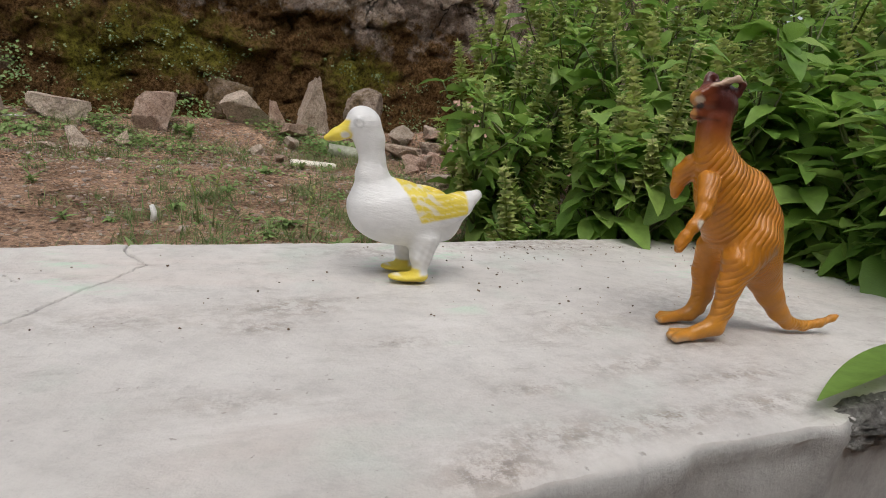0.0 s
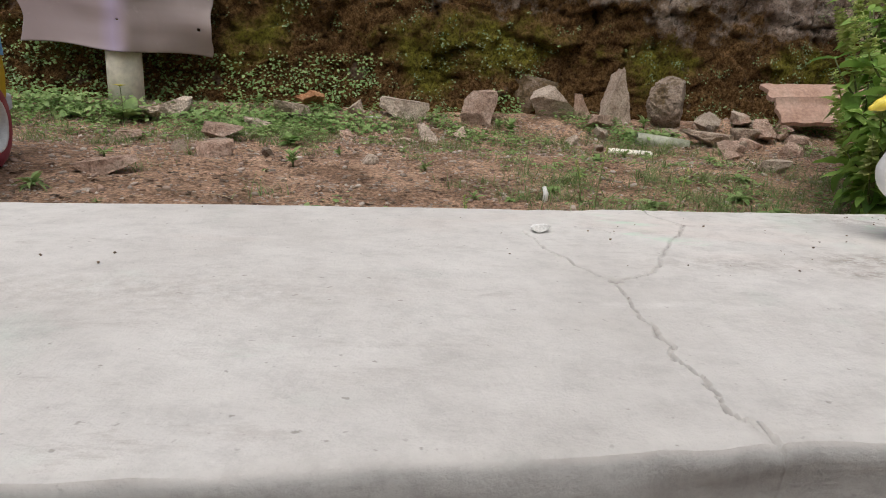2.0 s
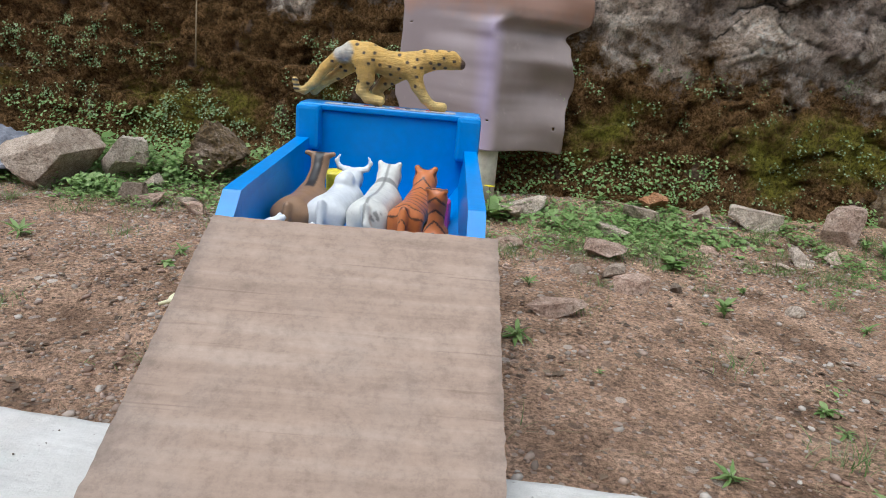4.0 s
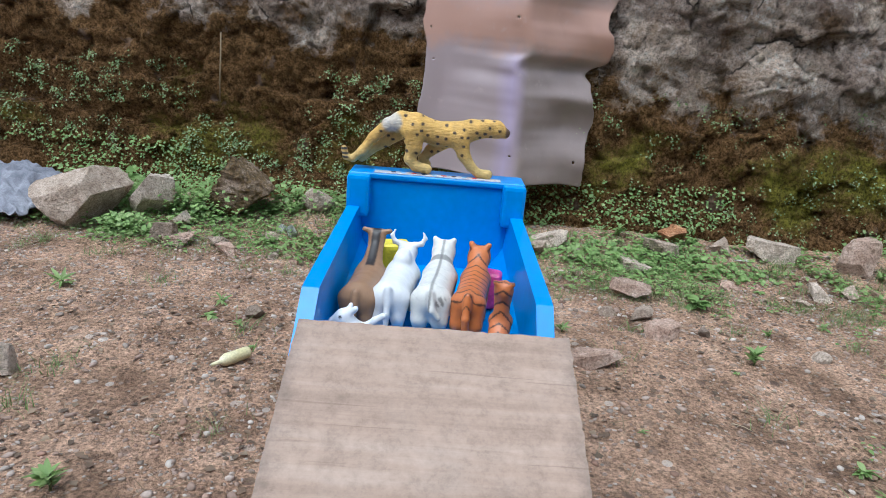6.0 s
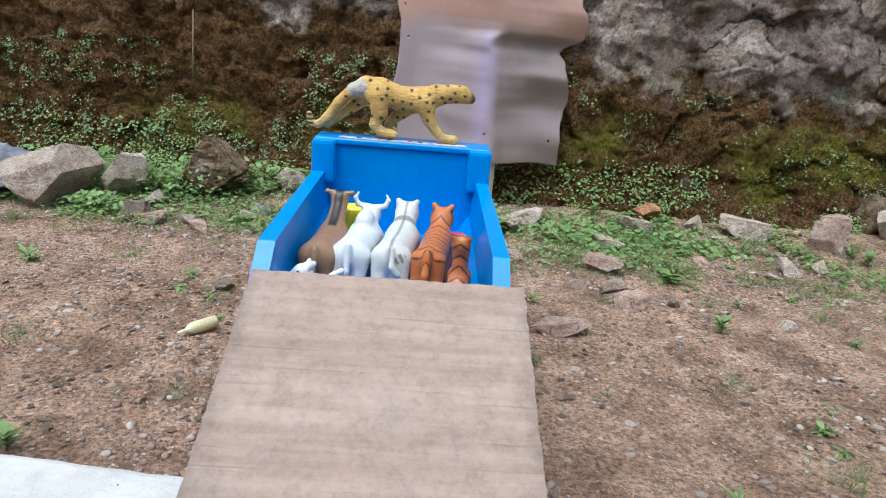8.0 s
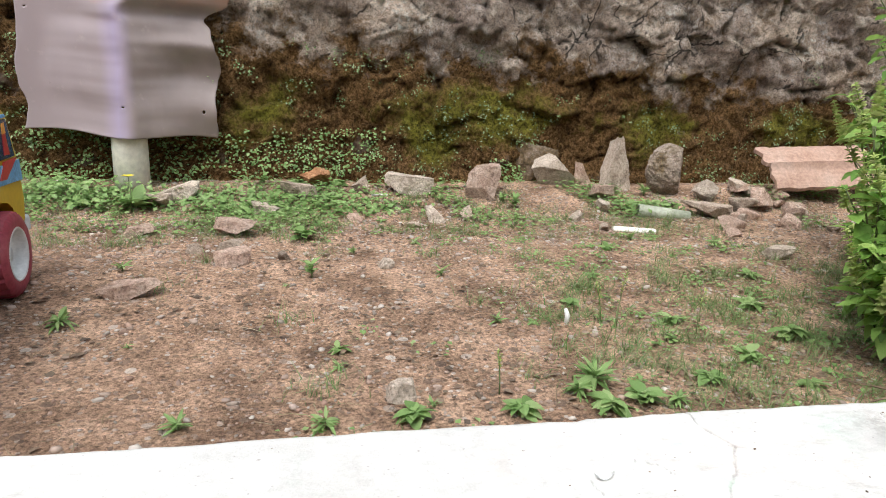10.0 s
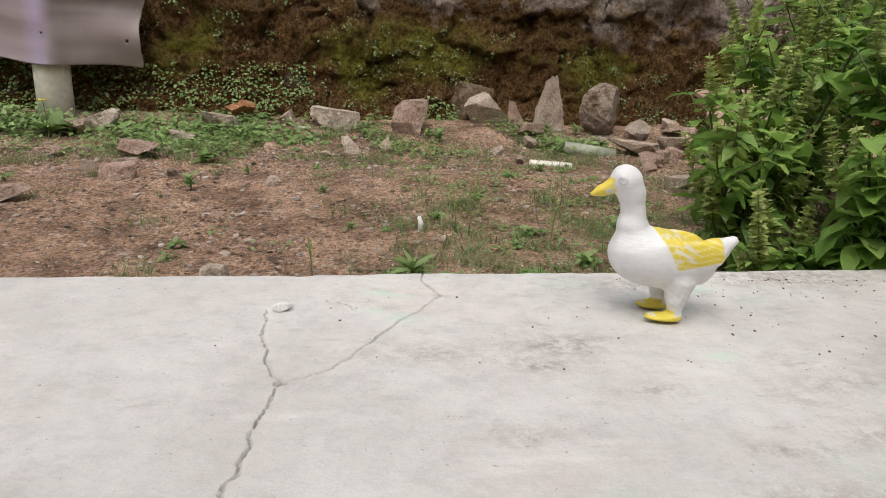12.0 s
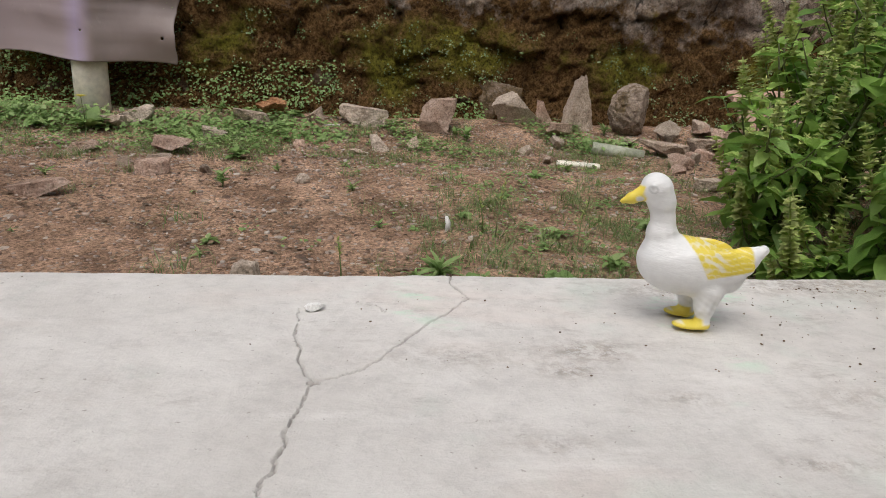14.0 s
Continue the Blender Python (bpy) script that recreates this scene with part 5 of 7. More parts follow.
def cab():
    body = prism([(0.388, 0.118), (0.392, 0.118), (0.394, 0.150), (0.410, 0.166), (0.440, 0.172), (0.470, 0.166), (0.493, 0.150), (0.499, 0.112), (0.545, 0.108), (0.556, 0.150), (0.548, 0.225), (0.516, 0.304), (0.504, 0.314), (0.398, 0.314), (0.388, 0.304)], 0.252, 0.006)
    c = part("cab", body, YELLOW, truck, "yellow plastic truck cab", smooth=False)
    for sx in (-1, 1):
        bm = prism([(0.425, 0.235), (0.525, 0.232), (0.504, 0.298), (0.425, 0.298)], 0.003, 0.0)
        part("side_window", bm, GLASSY, c, "dark printed side window", m=pose(0.1275 * sx, 0, 0))
        bm = prism([(0.415, 0.228), (0.425, 0.228), (0.425, 0.302), (0.504, 0.301), (0.502, 0.306), (0.415, 0.308)], 0.003, 0.0)
        part("window_print", bm, SKYBLUE, c, m=pose(0.1280 * sx, 0, 0))
        bm = prism([(0.475, 0.240), (0.500, 0.238), (0.492, 0.275), (0.478, 0.275)], 0.003, 0.0)
        part("print_patch", bm, RED, c, m=pose(0.1285 * sx, 0, 0))
        bm = prism([(0.478, 0.275), (0.495, 0.275), (0.492, 0.293), (0.481, 0.293)], 0.003, 0.0)
        part("print_patch", bm, ORANGE, c, m=pose(0.1285 * sx, 0, 0))
        bm = prism([(0.430, 0.195), (0.548, 0.185), (0.544, 0.222), (0.430, 0.226)], 0.003, 0.0)
        part("side_stripe", bm, SKYBLUE, c, m=pose(0.1275 * sx, 0, 0))
        bm = prism([(0.440, 0.203), (0.470, 0.200), (0.530, 0.228), (0.470, 0.230)], 0.003, 0.0)
        part("side_stripe", bm, RED, c, m=pose(0.1285 * sx, 0, 0))
        part("headlamp", rbox((0.03, 0.006, 0.022), (0.095 * sx, 0.556, 0.150), 0.003), RIM, c)
    part("windscreen", rbox((0.21, 0.003, 0.085), (0, 0.5325, 0.262), 0.001, turn=(21, 0, 0)), GLASSY, c)
    part("front_bumper", rbox((0.256, 0.022, 0.032), (0, 0.553, 0.102), 0.008, 3), CHASSIS, truck)


cab()


# ---------------- the plywood ramp ----------------
def ramp_board():
    foot_r, top_r = Vector((-0.703, -0.190, 0.0045)), Vector((-0.760, 0.098, 0.159))
    foot_l = Vector((-0.975, -0.236, 0.0045))
    X = (foot_r - foot_l).normalized()
    Yv = (top_r - foot_r)
    L = Yv.length
    Yv = (Yv - X * Yv.dot(X)).normalized()
    Zv = X.cross(Yv)
    W, T = (foot_r - foot_l).length, 0.010
    nxb, nyb = 40, 50
    V, F = [], []
    for layer in (0, 1):
        for j in range(nyb + 1):
            for i in range(nxb + 1):
                u, w = i / nxb, j / nyb
                x, y = (u - 0.5) * W, w * L
                e = 0.0026 * smooth_noise(w * 34, u * 2, 5.0, 5)
                if i == 0:
                    x -= abs(e)
                if i == nxb:
                    x += e - 0.004 * max(0, 0.12 - w) / 0.12
                if j == 0:
                    y += 0.002 * smooth_noise(u * 25, 2.0) + 0.006 * max(0, u - 0.95) / 0.05
                if j == nyb:
                    y += 0.002 * smooth_noise(u * 25, 4.0)
                V.append((x, y, layer * T + 0.0004 * smooth_noise(x * 40, y * 40)))
    n, off = nxb + 1, (nxb + 1) * (nyb + 1)
    for j in range(nyb):
        for i in range(nxb):
            a = j * n + i
            F.append((a, a + n, a + n + 1, a + 1))
            F.append((off + a, off + a + 1, off + a + n + 1, off + a + n))
    for i in range(nxb):
        F += [(i, i + 1, off + i + 1, off + i), (nyb * n + i + 1, nyb * n + i, off + nyb * n + i, off + nyb * n + i + 1)]
    for j in range(nyb):
        F += [((j + 1) * n, j * n, off + j * n, off + (j + 1) * n), (j * n + nxb, (j + 1) * n + nxb, off + (j + 1) * n + nxb, off + j * n + nxb)]
    M = Matrix((X, Yv, Zv)).transposed().to_4x4()
    M.translation = (foot_r + foot_l) / 2 - Zv * T * 0.4
    solid("plywood_board", mesh_of("plywood_board", V, F, BOARD, False), None, M, "weathered brown plywood board leaning on the toy truck as a ramp", "board")


ramp_board()


# ---------------- the toy duck ----------------
def duck():
    f = figure(
        [
            [(-0.0330, 0, 0.1150, 0.0132), (-0.0295, 0, 0.105, 0.0115), (-0.0275, 0, 0.090, 0.0096), (-0.0280, 0, 0.076, 0.0128), (-0.0255, 0, 0.060, 0.0205)],
            [0.003, (-0.0440, 0, 0.1105, 0.0066), (-0.0540, 0, 0.1058, 0.0042), (-0.0615, 0, 0.1028, 0.0022)],
            [(-0.004, 0, 0.0505, 0.0218), (0.024, 0, 0.0465, 0.0185), (0.044, 0, 0.0580, 0.0100), (0.0590, 0, 0.0668, 0.0042)],
            [(0.008, -0.0125, 0.032, 0.0130), (0.005, -0.0140, 0.018, 0.0085), (0.0035, -0.0145, 0.005, 0.0050)],
            [(0.002, 0.0125, 0.032, 0.0125), (0.000, 0.0135, 0.016, 0.0075), (-0.001, 0.0140, 0.005, 0.0050)],
            [0.0008, (-0.0392, -0.0095, 0.1182, 0.0022), (-0.0392, -0.0106, 0.1182, 0.0020)],
            [0.0008, (-0.0392, 0.0095, 0.1182, 0.0022), (-0.0392, 0.0106, 0.1182, 0.0020)],
        ],
        [((-0.012, 0, 0.0500), (0.0365, 0.0265, 0.0255)), ((0.012, -0.0205, 0.0570), (0.031, 0.0052, 0.0130)), ((0.012, 0.0205, 0.0570), (0.031, 0.0052, 0.0130)),
         ((-0.0070, -0.0150, 0.002), (0.0155, 0.0088, 0.0032)), ((-0.0065, 0.0150, 0.002), (0.0135, 0.0085, 0.0032))],
        0.007,
    )

    def paint(P):
        col = np.tile(np.array([0.76, 0.755, 0.745]), (len(P), 1))
        yel = (0.74, 0.59, 0.07)
        x, y, z = P.T
        col = over(col, yel, step(-x, 0.0470, 0.0484) * step(-z, -0.1160, -0.1145) * step(z, 0.092, 0.094))
        col = over(col, yel, step(-x, 0.0425, 0.0440) * step(-z, -0.1205, -0.1185) * step(z, 0.104, 0.106) * step(0.0075 - np.abs(y), 0, 0.002))
        # wings and feet
        inside = step(z - 0.0490 - 0.20 * np.maximum(0, x - 0.005), -0.0006, 0.0008) * step(x + 0.009 - 0.45 * (0.074 - z), -0.0006, 0.0008) * step(-x, -0.0485, -0.0455)
        inside = inside * np.maximum(step(np.abs(y), 0.003, 0.008), step(z, 0.060, 0.064)) * step(-z, -0.086, -0.082)
        col = over(col, yel, inside)
        rear = step(x, 0.008, 0.020)
        quills = np.sin((z + 0.16 * x + 0.0035 * np.sin(x * 120)) * 1250)
        row = np.floor((z - 0.045 + 0.1 * x) / 0.0052)
        u = (x + 0.0028 * (row % 2)) / 0.0056
        scales = np.hypot((u - np.floor(u) - 0.5) * 1.0, ((z - 0.045 + 0.1 * x) / 0.0052 - row) - 0.1)
        line = np.maximum(step(-np.abs(scales - 0.56), -0.16, -0.06) * (1 - rear), step(quills, 0.78, 0.97) * rear)
        col = over(col, (0.78, 0.70, 0.44), 0.75 * line * inside)
        rub = np.sin(x * 260 + 2.0 * np.sin(z * 300)) * np.sin(z * 340 + 1.5 * np.sin(x * 210 + y * 90))
        col = over(col, (0.74, 0.70, 0.60), 0.85 * step(rub, 0.35, 0.75) * inside * step(-np.abs(x - 0.008), -0.018, -0.006))
        col = over(col, (0.60, 0.45, 0.05), 0.6 * step(-quills, 0.80, 0.98) * rear * inside)
        col = over(col, yel, np.maximum(step(-z, -0.0075, -0.0055), step(-z, -0.0125, -0.0105) * step(-np.abs(x + 0.006), -0.010, -0.006)))
        col = over(col, (0.72, 0.70, 0.64), step(-np.hypot((x + 0.0485) / 1.4, z - 0.1085), -0.0030, -0.0018) * step(np.abs(y), 0.002, 0.004))
        eye = np.sqrt((x + 0.0392) ** 2 + (z - 0.1182) ** 2)
        col = over(col, (0.58, 0.58, 0.57), step(-np.abs(eye - 0.0030), -0.0012, -0.0004) * step(np.abs(y), 0.006, 0.008))
        grime = step(-z, -0.045, -0.020) * step(x, -0.015, 0.005) * (0.5 + 0.5 * np.sin(x * 900 + z * 300) * np.sin(z * 700 - x * 200))
        col = over(col, (0.42, 0.40, 0.36), 0.45 * grime * step(z, 0.012, 0.018))
        return col

    me = toy("toy_duck", f, (-0.070, -0.034, -0.003), (0.066, 0.034, 0.140), 0.0011, paint, TOY_DUCK, lean=0.12, size=0.98)
    solid("toy_duck", me, None, pose(0.2590, -0.107, 0.0008, 0, 0, -4), "white toy duck with yellow beak, wings and feet on concrete", "toy duck")


duck()


# ---------------- the toy dinosaur ----------------
def dinosaur():
    k = 0.000229

    def p(cx, cy, y, r):
        return ((cx - 330) * k, y, (850 - cy) * k, r)

    # neck, body and tail; back; head; jaw; two crests; two legs; two arms; toes
    f = figure(
        [
            [p(266, 207, 0, 0.0103), p(259, 248, 0, 0.0103), p(263, 288, 0, 0.0115), p(275, 323, 0, 0.0144), p(297, 377, 0, 0.0185), p(313, 436, 0, 0.0208), p(331, 502, 0, 0.0214), p(361, 559, 0, 0.0210), p(415, 611, 0, 0.0185), p(457, 670, 0, 0.0132), p(490, 731, 0, 0.0099), p(525, 786, 0, 0.0074), p(563, 821, 0, 0.0054), p(622, 833, 0, 0.0037), p(689, 823, 0, 0.0029), p(740, 804, 0, 0.0023), p(761, 794, 0, 0.0014)],
            [p(310, 371, 0, 0.0144), p(375, 412, 0, 0.0185), p(408, 486, 0, 0.0200), p(422, 556, 0, 0.0187), p(444, 615, 0, 0.0148)],
            [0.003, p(266, 207, 0, 0.0103), p(287, 161, 0, 0.0095), p(247, 152, 0, 0.0092), p(218, 155, 0, 0.0062), p(203, 154, 0, 0.0043)],
            [0.002, p(241, 183, 0, 0.0058), p(207, 195, 0, 0.0035), p(193, 203, 0, 0.0023)],
            [0.002, p(204, 140, -0.005, 0.0028), p(237, 118, -0.007, 0.0020), p(277, 99, -0.0085, 0.0018), p(310, 88, -0.0085, 0.0017), p(330, 104, -0.008, 0.0015), p(322, 130, -0.006, 0.0020)],
            [0.002, p(243, 127, 0.005, 0.0028), p(260, 92, 0.0075, 0.0018), p(270, 80, 0.008, 0.0015), p(284, 86, 0.0075, 0.0016), p(292, 110, 0.006, 0.0016)],
            [p(262, 136, 0, 0.0068), p(285, 126, 0, 0.0056), p(308, 122, 0, 0.0040)],
            [0.004, p(378, 540, -0.013, 0.0161), p(309, 618, -0.0185, 0.0115), p(274, 686, -0.0195, 0.0080), p(256, 755, -0.0195, 0.0066), p(229, 812, -0.0195, 0.0062), p(149, 839, -0.0195, 0.0045)],
            [0.004, p(314, 603, 0.011, 0.0128), p(303, 687, 0.0165, 0.0097), p(297, 758, 0.018, 0.0072), p(277, 804, 0.018, 0.0058), p(248, 830, 0.018, 0.0049), p(182, 842, 0.018, 0.0037)],
            [0.0015, p(212, 383, -0.014, 0.0080), p(178, 432, -0.0225, 0.0056), p(160, 462, -0.0262, 0.0043), p(122, 504, -0.0285, 0.0036), p(98, 536, -0.0280, 0.0034), p(84, 556, -0.0275, 0.0040)],
            [0.0008, p(84, 556, -0.0290, 0.0030), p(74, 574, -0.0300, 0.0019)],
            [0.0008, p(84, 556, -0.0262, 0.0030), p(78, 578, -0.0255, 0.0019)],
            [0.002, p(229, 348, 0.01, 0.0082), p(208, 379, 0.0165, 0.0062), p(196, 420, 0.019, 0.0041), p(190, 445, 0.019, 0.0029)],
            [0.001, p(149, 839, -0.0195, 0.0041), p(78, 843, -0.026, 0.0030)],
            [0.001, p(149, 839, -0.0195, 0.0041), p(81, 844, -0.0195, 0.0032)],
            [0.001, p(149, 839, -0.0195, 0.0041), p(104, 844, -0.013, 0.0030)],
            [0.001, p(194, 841, 0.018, 0.0037), p(130, 843, 0.0115, 0.0028)],
            [0.001, p(194, 841, 0.018, 0.0037), p(140, 844, 0.018, 0.0030)],
            [0.001, p(194, 841, 0.018, 0.0037), p(165, 844, 0.0245, 0.0028)],
        ],
        [],
        0.0055,
    )

    def paint(P):
        x, y, z = P.T
        col = np.tile(np.array([0.53, 0.195, 0.014]), (len(P), 1))
        lo = step(-z, -0.05, 0.0)
        col = over(col, (0.55, 0.235, 0.028), lo)
        back = step(x - (0.165 - z) * 0.42, -0.010, 0.008) * step(z, 0.055, 0.09)
        col = over(col, (0.20, 0.045, 0.014), back * 0.80)
        col = over(col, (0.20, 0.045, 0.014), step(z, 0.122, 0.150))
        col = over(col, (0.075, 0.014, 0.008), step(z, 0.148, 0.158) * step(x, -0.026, -0.018))
        col = over(col, (0.52, 0.24, 0.06), step(-x, 0.0300, 0.0320) * step(z, 0.145, 0.15))
        rim = step(z - 0.166 - 0.22 * np.maximum(0, x + 0.024), 0.0034, 0.0046) * step(np.abs(y), 0.0065, 0.0085)
        col = over(col, (0.60, 0.44, 0.31), rim * 0.8)
        col = over(col, (0.66, 0.54, 0.40), 0.9 * step(-np.hypot(x + 0.0300, z - 0.1610), -0.0030, -0.0018))
        col = over(col, (0.10, 0.03, 0.015), 0.7 * step(-np.abs(z - 0.1500 + 0.10 * (x + 0.03)), -0.0012, -0.0005) * step(-x, 0.016, 0.019))
        eye = np.sqrt((x + 0.0290) ** 2 + (z - 0.1570) ** 2)
        col = over(col, (0.03, 0.02, 0.015), step(-eye, -0.0024, -0.0014))
        toes = step(-z, -0.006, -0.003) * step(-x, 0.044, 0.050)
        col = over(col, (0.80, 0.74, 0.64), step(-np.sqrt((x + 0.0440) ** 2 + (z - 0.0830) ** 2), -0.0042, -0.0024) * step(-y, 0.022, 0.025) * 0.9)
        col = over(col, (0.60, 0.42, 0.24), toes * 0.7)
        return col

    def leg_weight(P):
        x, y, z = P.T
        return step(-z, -0.072, -0.052) * step(np.abs(y), 0.008, 0.014) * step(-x, -0.03, -0.015)

    def fold(P):
        x, y, z = P.T
        body = z * 0.72 - x * 0.95
        leg = z * 0.88 - x * 0.55
        w = leg_weight(P)
        return body * (1 - w) + leg * w

    def wrinkle(P):
        x, y, z = P.T
        body = step(z, 0.045, 0.062) * step(-z, -0.140, -0.118) * (0.30 + 0.70 * step(x - 0.30 * (0.10 - z), -0.034, -0.012))
        legs = 0.85 * step(-z, -0.080, -0.060) * step(z, 0.012, 0.02) * step(np.abs(y), 0.009, 0.016)
        tail = 0.5 * step(x, 0.045, 0.06) * step(-z, -0.02, -0.01)
        return np.maximum(np.maximum(body, legs), tail)

    me = toy("toy_dinosaur", f, (-0.068, -0.040, -0.006), (0.104, 0.042, 0.190), 0.0012, paint, TOY_DINO, wrinkle, lean=0.185, size=0.965, fold=fold)
    solid("toy_dinosaur", me, None, pose(0.441, -0.2560, 0.0006, 0, 0, -12), "orange-brown rubber toy dinosaur with a dark crested head", "toy dinosaur")


dinosaur()


# ---------------- the toy animals ----------------
def leopard():
    k = 0.00053

    def p(cx, cy, y, r):
        return ((cx - 505) * k * 0.93 - 0.0095, y * 0.85, (252 + 0.11 * (cx - 505) - cy) * k * 0.84, r * 0.84)

    f = figure(
        [
            [p(728, 126, 0, 0.0100), p(700, 112, 0, 0.0165), p(668, 108, 0, 0.0165), p(620, 112, 0, 0.0200), p(575, 128, 0, 0.0250), p(505, 120, 0, 0.0225), p(440, 92, 0, 0.0240), p(395, 78, 0, 0.0200), p(355, 85, 0, 0.0120), p(310, 128, 0, 0.0100), p(275, 178, 0, 0.0088), p(245, 205, 0, 0.0070), p(222, 198, 0, 0.0058), p(215, 168, 0, 0.0058)],
            [p(435, 110, -0.014, 0.0220), p(442, 165, -0.018, 0.0150), p(430, 205, -0.018, 0.0105), p(450, 232, -0.018, 0.0095), p(488, 243, -0.018, 0.0092)],
            [p(400, 105, 0.016, 0.0190), p(350, 148, 0.018, 0.0110), p(300, 180, 0.018, 0.0085), p(270, 208, 0.018, 0.0085)],
            [p(585, 140, -0.014, 0.0180), p(602, 195, -0.016, 0.0118), p(628, 238, -0.016, 0.0090), p(652, 262, -0.016, 0.0080), p(684, 268, -0.016, 0.0092)],
            [p(540, 150, 0.014, 0.0160), p(495, 185, 0.016, 0.0110), p(470, 215, 0.016, 0.0085), p(485, 236, 0.016, 0.0080)],
            [p(688, 97, -0.012, 0.0045), p(684, 92, -0.014, 0.0035)],
            [p(688, 97, 0.012, 0.0045), p(684, 92, 0.014, 0.0035)],
        ],
        [],
        0.0065,
    )
    r = np.random.RandomState(3)
    spots = []
    while len(spots) < 130:
        q = (r.uniform(-0.100, 0.096), r.uniform(0.030, 0.100), r.choice([-1, 1]))
        if all(s[2] != q[2] or math.hypot(s[0] - q[0], s[1] - q[1]) > 0.0085 for s in spots):
            spots.append(q)

    def paint(P):
        x, y, z = P.T
        col = np.tile(np.array([0.62, 0.37, 0.085]), (len(P), 1))
        col = over(col, (0.66, 0.46, 0.16), step(-z, -0.05, -0.01))
        for s in spots:
            d = np.where(y * s[2] > 0.003, np.hypot((x - s[0]) / 1.15, z - s[1]), 1.0)
            col = over(col, (0.05, 0.026, 0.012), step(-d, -0.0030, -0.0018))
        col = over(col, (0.60, 0.57, 0.52), step(-np.sqrt((x + 0.078) ** 2 + (z - 0.078) ** 2), -0.020, -0.012) * 0.85)
        tip = step(-x, 0.142, 0.146) * 1.0
        col = over(col, (0.05, 0.045, 0.04), tip * (np.sin(z * 900) > 0))
        nose = step(x, 0.099, 0.103)
        col = over(col, (0.10, 0.05, 0.03), nose * step(z, 0.064, 0.068))
        return col

    me = toy("toy_leopard", f, (-0.185, -0.042, -0.02), (0.138, 0.042, 0.125), 0.0019, paint, TOY_CAT)
    m = truck.matrix_world @ pose(0.0, 0.352, 0.3475)
    solid("toy_leopard", me, None, m, "yellow black-spotted toy leopard standing on the truck bed's rim", "toy leopard")


leopard()


def quadruped(L, H, girth, head_up, neck, head_r, leg_r, snout):
    """Limbs and solids of a standing four-legged toy that faces +y, L long, H high at the back."""
    b, e = -L / 2, L / 2
    limbs = [
        [(0, b + girth, H - girth, girth * 1.05), (0, 0, H - girth * 1.1, girth), (0, e - girth, H - girth, girth * 1.05)],
        [(0, e - girth * 1.1, H - girth * 0.8, girth * 0.75), (0, e + neck * 0.35, H + head_up * 0.55, head_r * 0.95), (0, e + neck * 0.6, H + head_up, head_r)],
        [(0, e + neck * 0.6, H + head_up, head_r), (0, e + neck * 0.6 + snout, H + head_up - snout * 0.55, head_r * 0.62)],
    ]
    for sx in (-1, 1):
        gx_ = sx * girth * 0.55
        limbs.append([(gx_, b + girth * 0.8, H - girth, girth * 0.62), (gx_, b + girth * 0.45, H * 0.45, leg_r * 1.2), (gx_, b + girth * 0.7, H * 0.2, leg_r * 0.85), (gx_, b + girth * 0.7, 0.006, leg_r)])
        limbs.append([(gx_, e - girth * 0.7, H - girth * 1.1, girth * 0.55), (gx_, e - girth * 0.6, H * 0.4, leg_r), (gx_, e - girth * 0.6, 0.006, leg_r)])
    return limbs


def animal(name, label, category, at, turn, limbs, balls, paint, h=0.0024, k=0.0055):
    pts = np.array([q for c in limbs for q in c] + [(*c, max(r)) for c, r in balls])
    lo = (pts[:, :3] - pts[:, 3:]).min(0) - 0.012
    hi = (pts[:, :3] + pts[:, 3:]).max(0) + 0.012
    me = toy(name, figure(limbs, balls, k), lo, hi, h, paint, TOY_SMOOTH)
    solid(name, me, None, truck.matrix_world @ pose(*at, *turn), label, category, "animals in the truck bed")


def bed_floor(y):
    return 0.1845 + 0.07 * (y - 0.100) + 0.0008


# brown horse with a dark mane
lm = quadruped(0.125, 0.076, 0.0212, 0.022, 0.030, 0.0110, 0.0066, 0.020)
lm += [[(s * 0.006, 0.080, 0.106, 0.0042), (s * 0.018, 0.079, 0.109, 0.0036)] for s in (-1, 1)]
lm += [[(0, -0.061, 0.070, 0.0045), (0, -0.071, 0.045, 0.0036), (0, -0.070, 0.026, 0.003)]]


def horse_paint(P):
    x, y, z = P.T
    col = np.tile(np.array([0.27, 0.155, 0.085]), (len(P), 1))
    col = over(col, (0.014, 0.010, 0.009), step(-np.abs(x), -0.0064, -0.0050) * step(y, 0.022, 0.028) * step(z - (y - 0.04) * 0.6, 0.066, 0.074) * step(-y, -0.092, -0.086))
    return over(col, (0.20, 0.115, 0.065), step(-z, -0.03, -0.01))


animal("toy_horse", "brown toy horse with a dark mane in the truck bed", "toy horse", (-0.083, 0.105, bed_floor(0.105)), (0, 0, -4), lm, [], horse_paint)

# white bull with horns
lm = quadruped(0.130, 0.078, 0.0222, -0.002, 0.028, 0.0130, 0.0075, 0.022)
lm += [[(s * 0.008, 0.080, 0.088, 0.0042), (s * 0.019, 0.080, 0.090, 0.0036), (s * 0.0235, 0.082, 0.098, 0.0028), (s * 0.020, 0.084, 0.106, 0.0016)] for s in (-1, 1)]
lm += [[(0, -0.064, 0.074, 0.0050), (0.001, -0.073, 0.045, 0.0038), (0.001, -0.072, 0.022, 0.0036)], [(0, 0.032, 0.080, 0.012), (0, 0.045, 0.082, 0.011)]]
animal("toy_bull", "glossy white toy bull with curved horns in the truck bed", "toy bull", (-0.042, 0.112, bed_floor(0.112)), (0, 0, -6), lm, [], lambda P: np.tile(np.array([0.66, 0.67, 0.69]), (len(P), 1)))

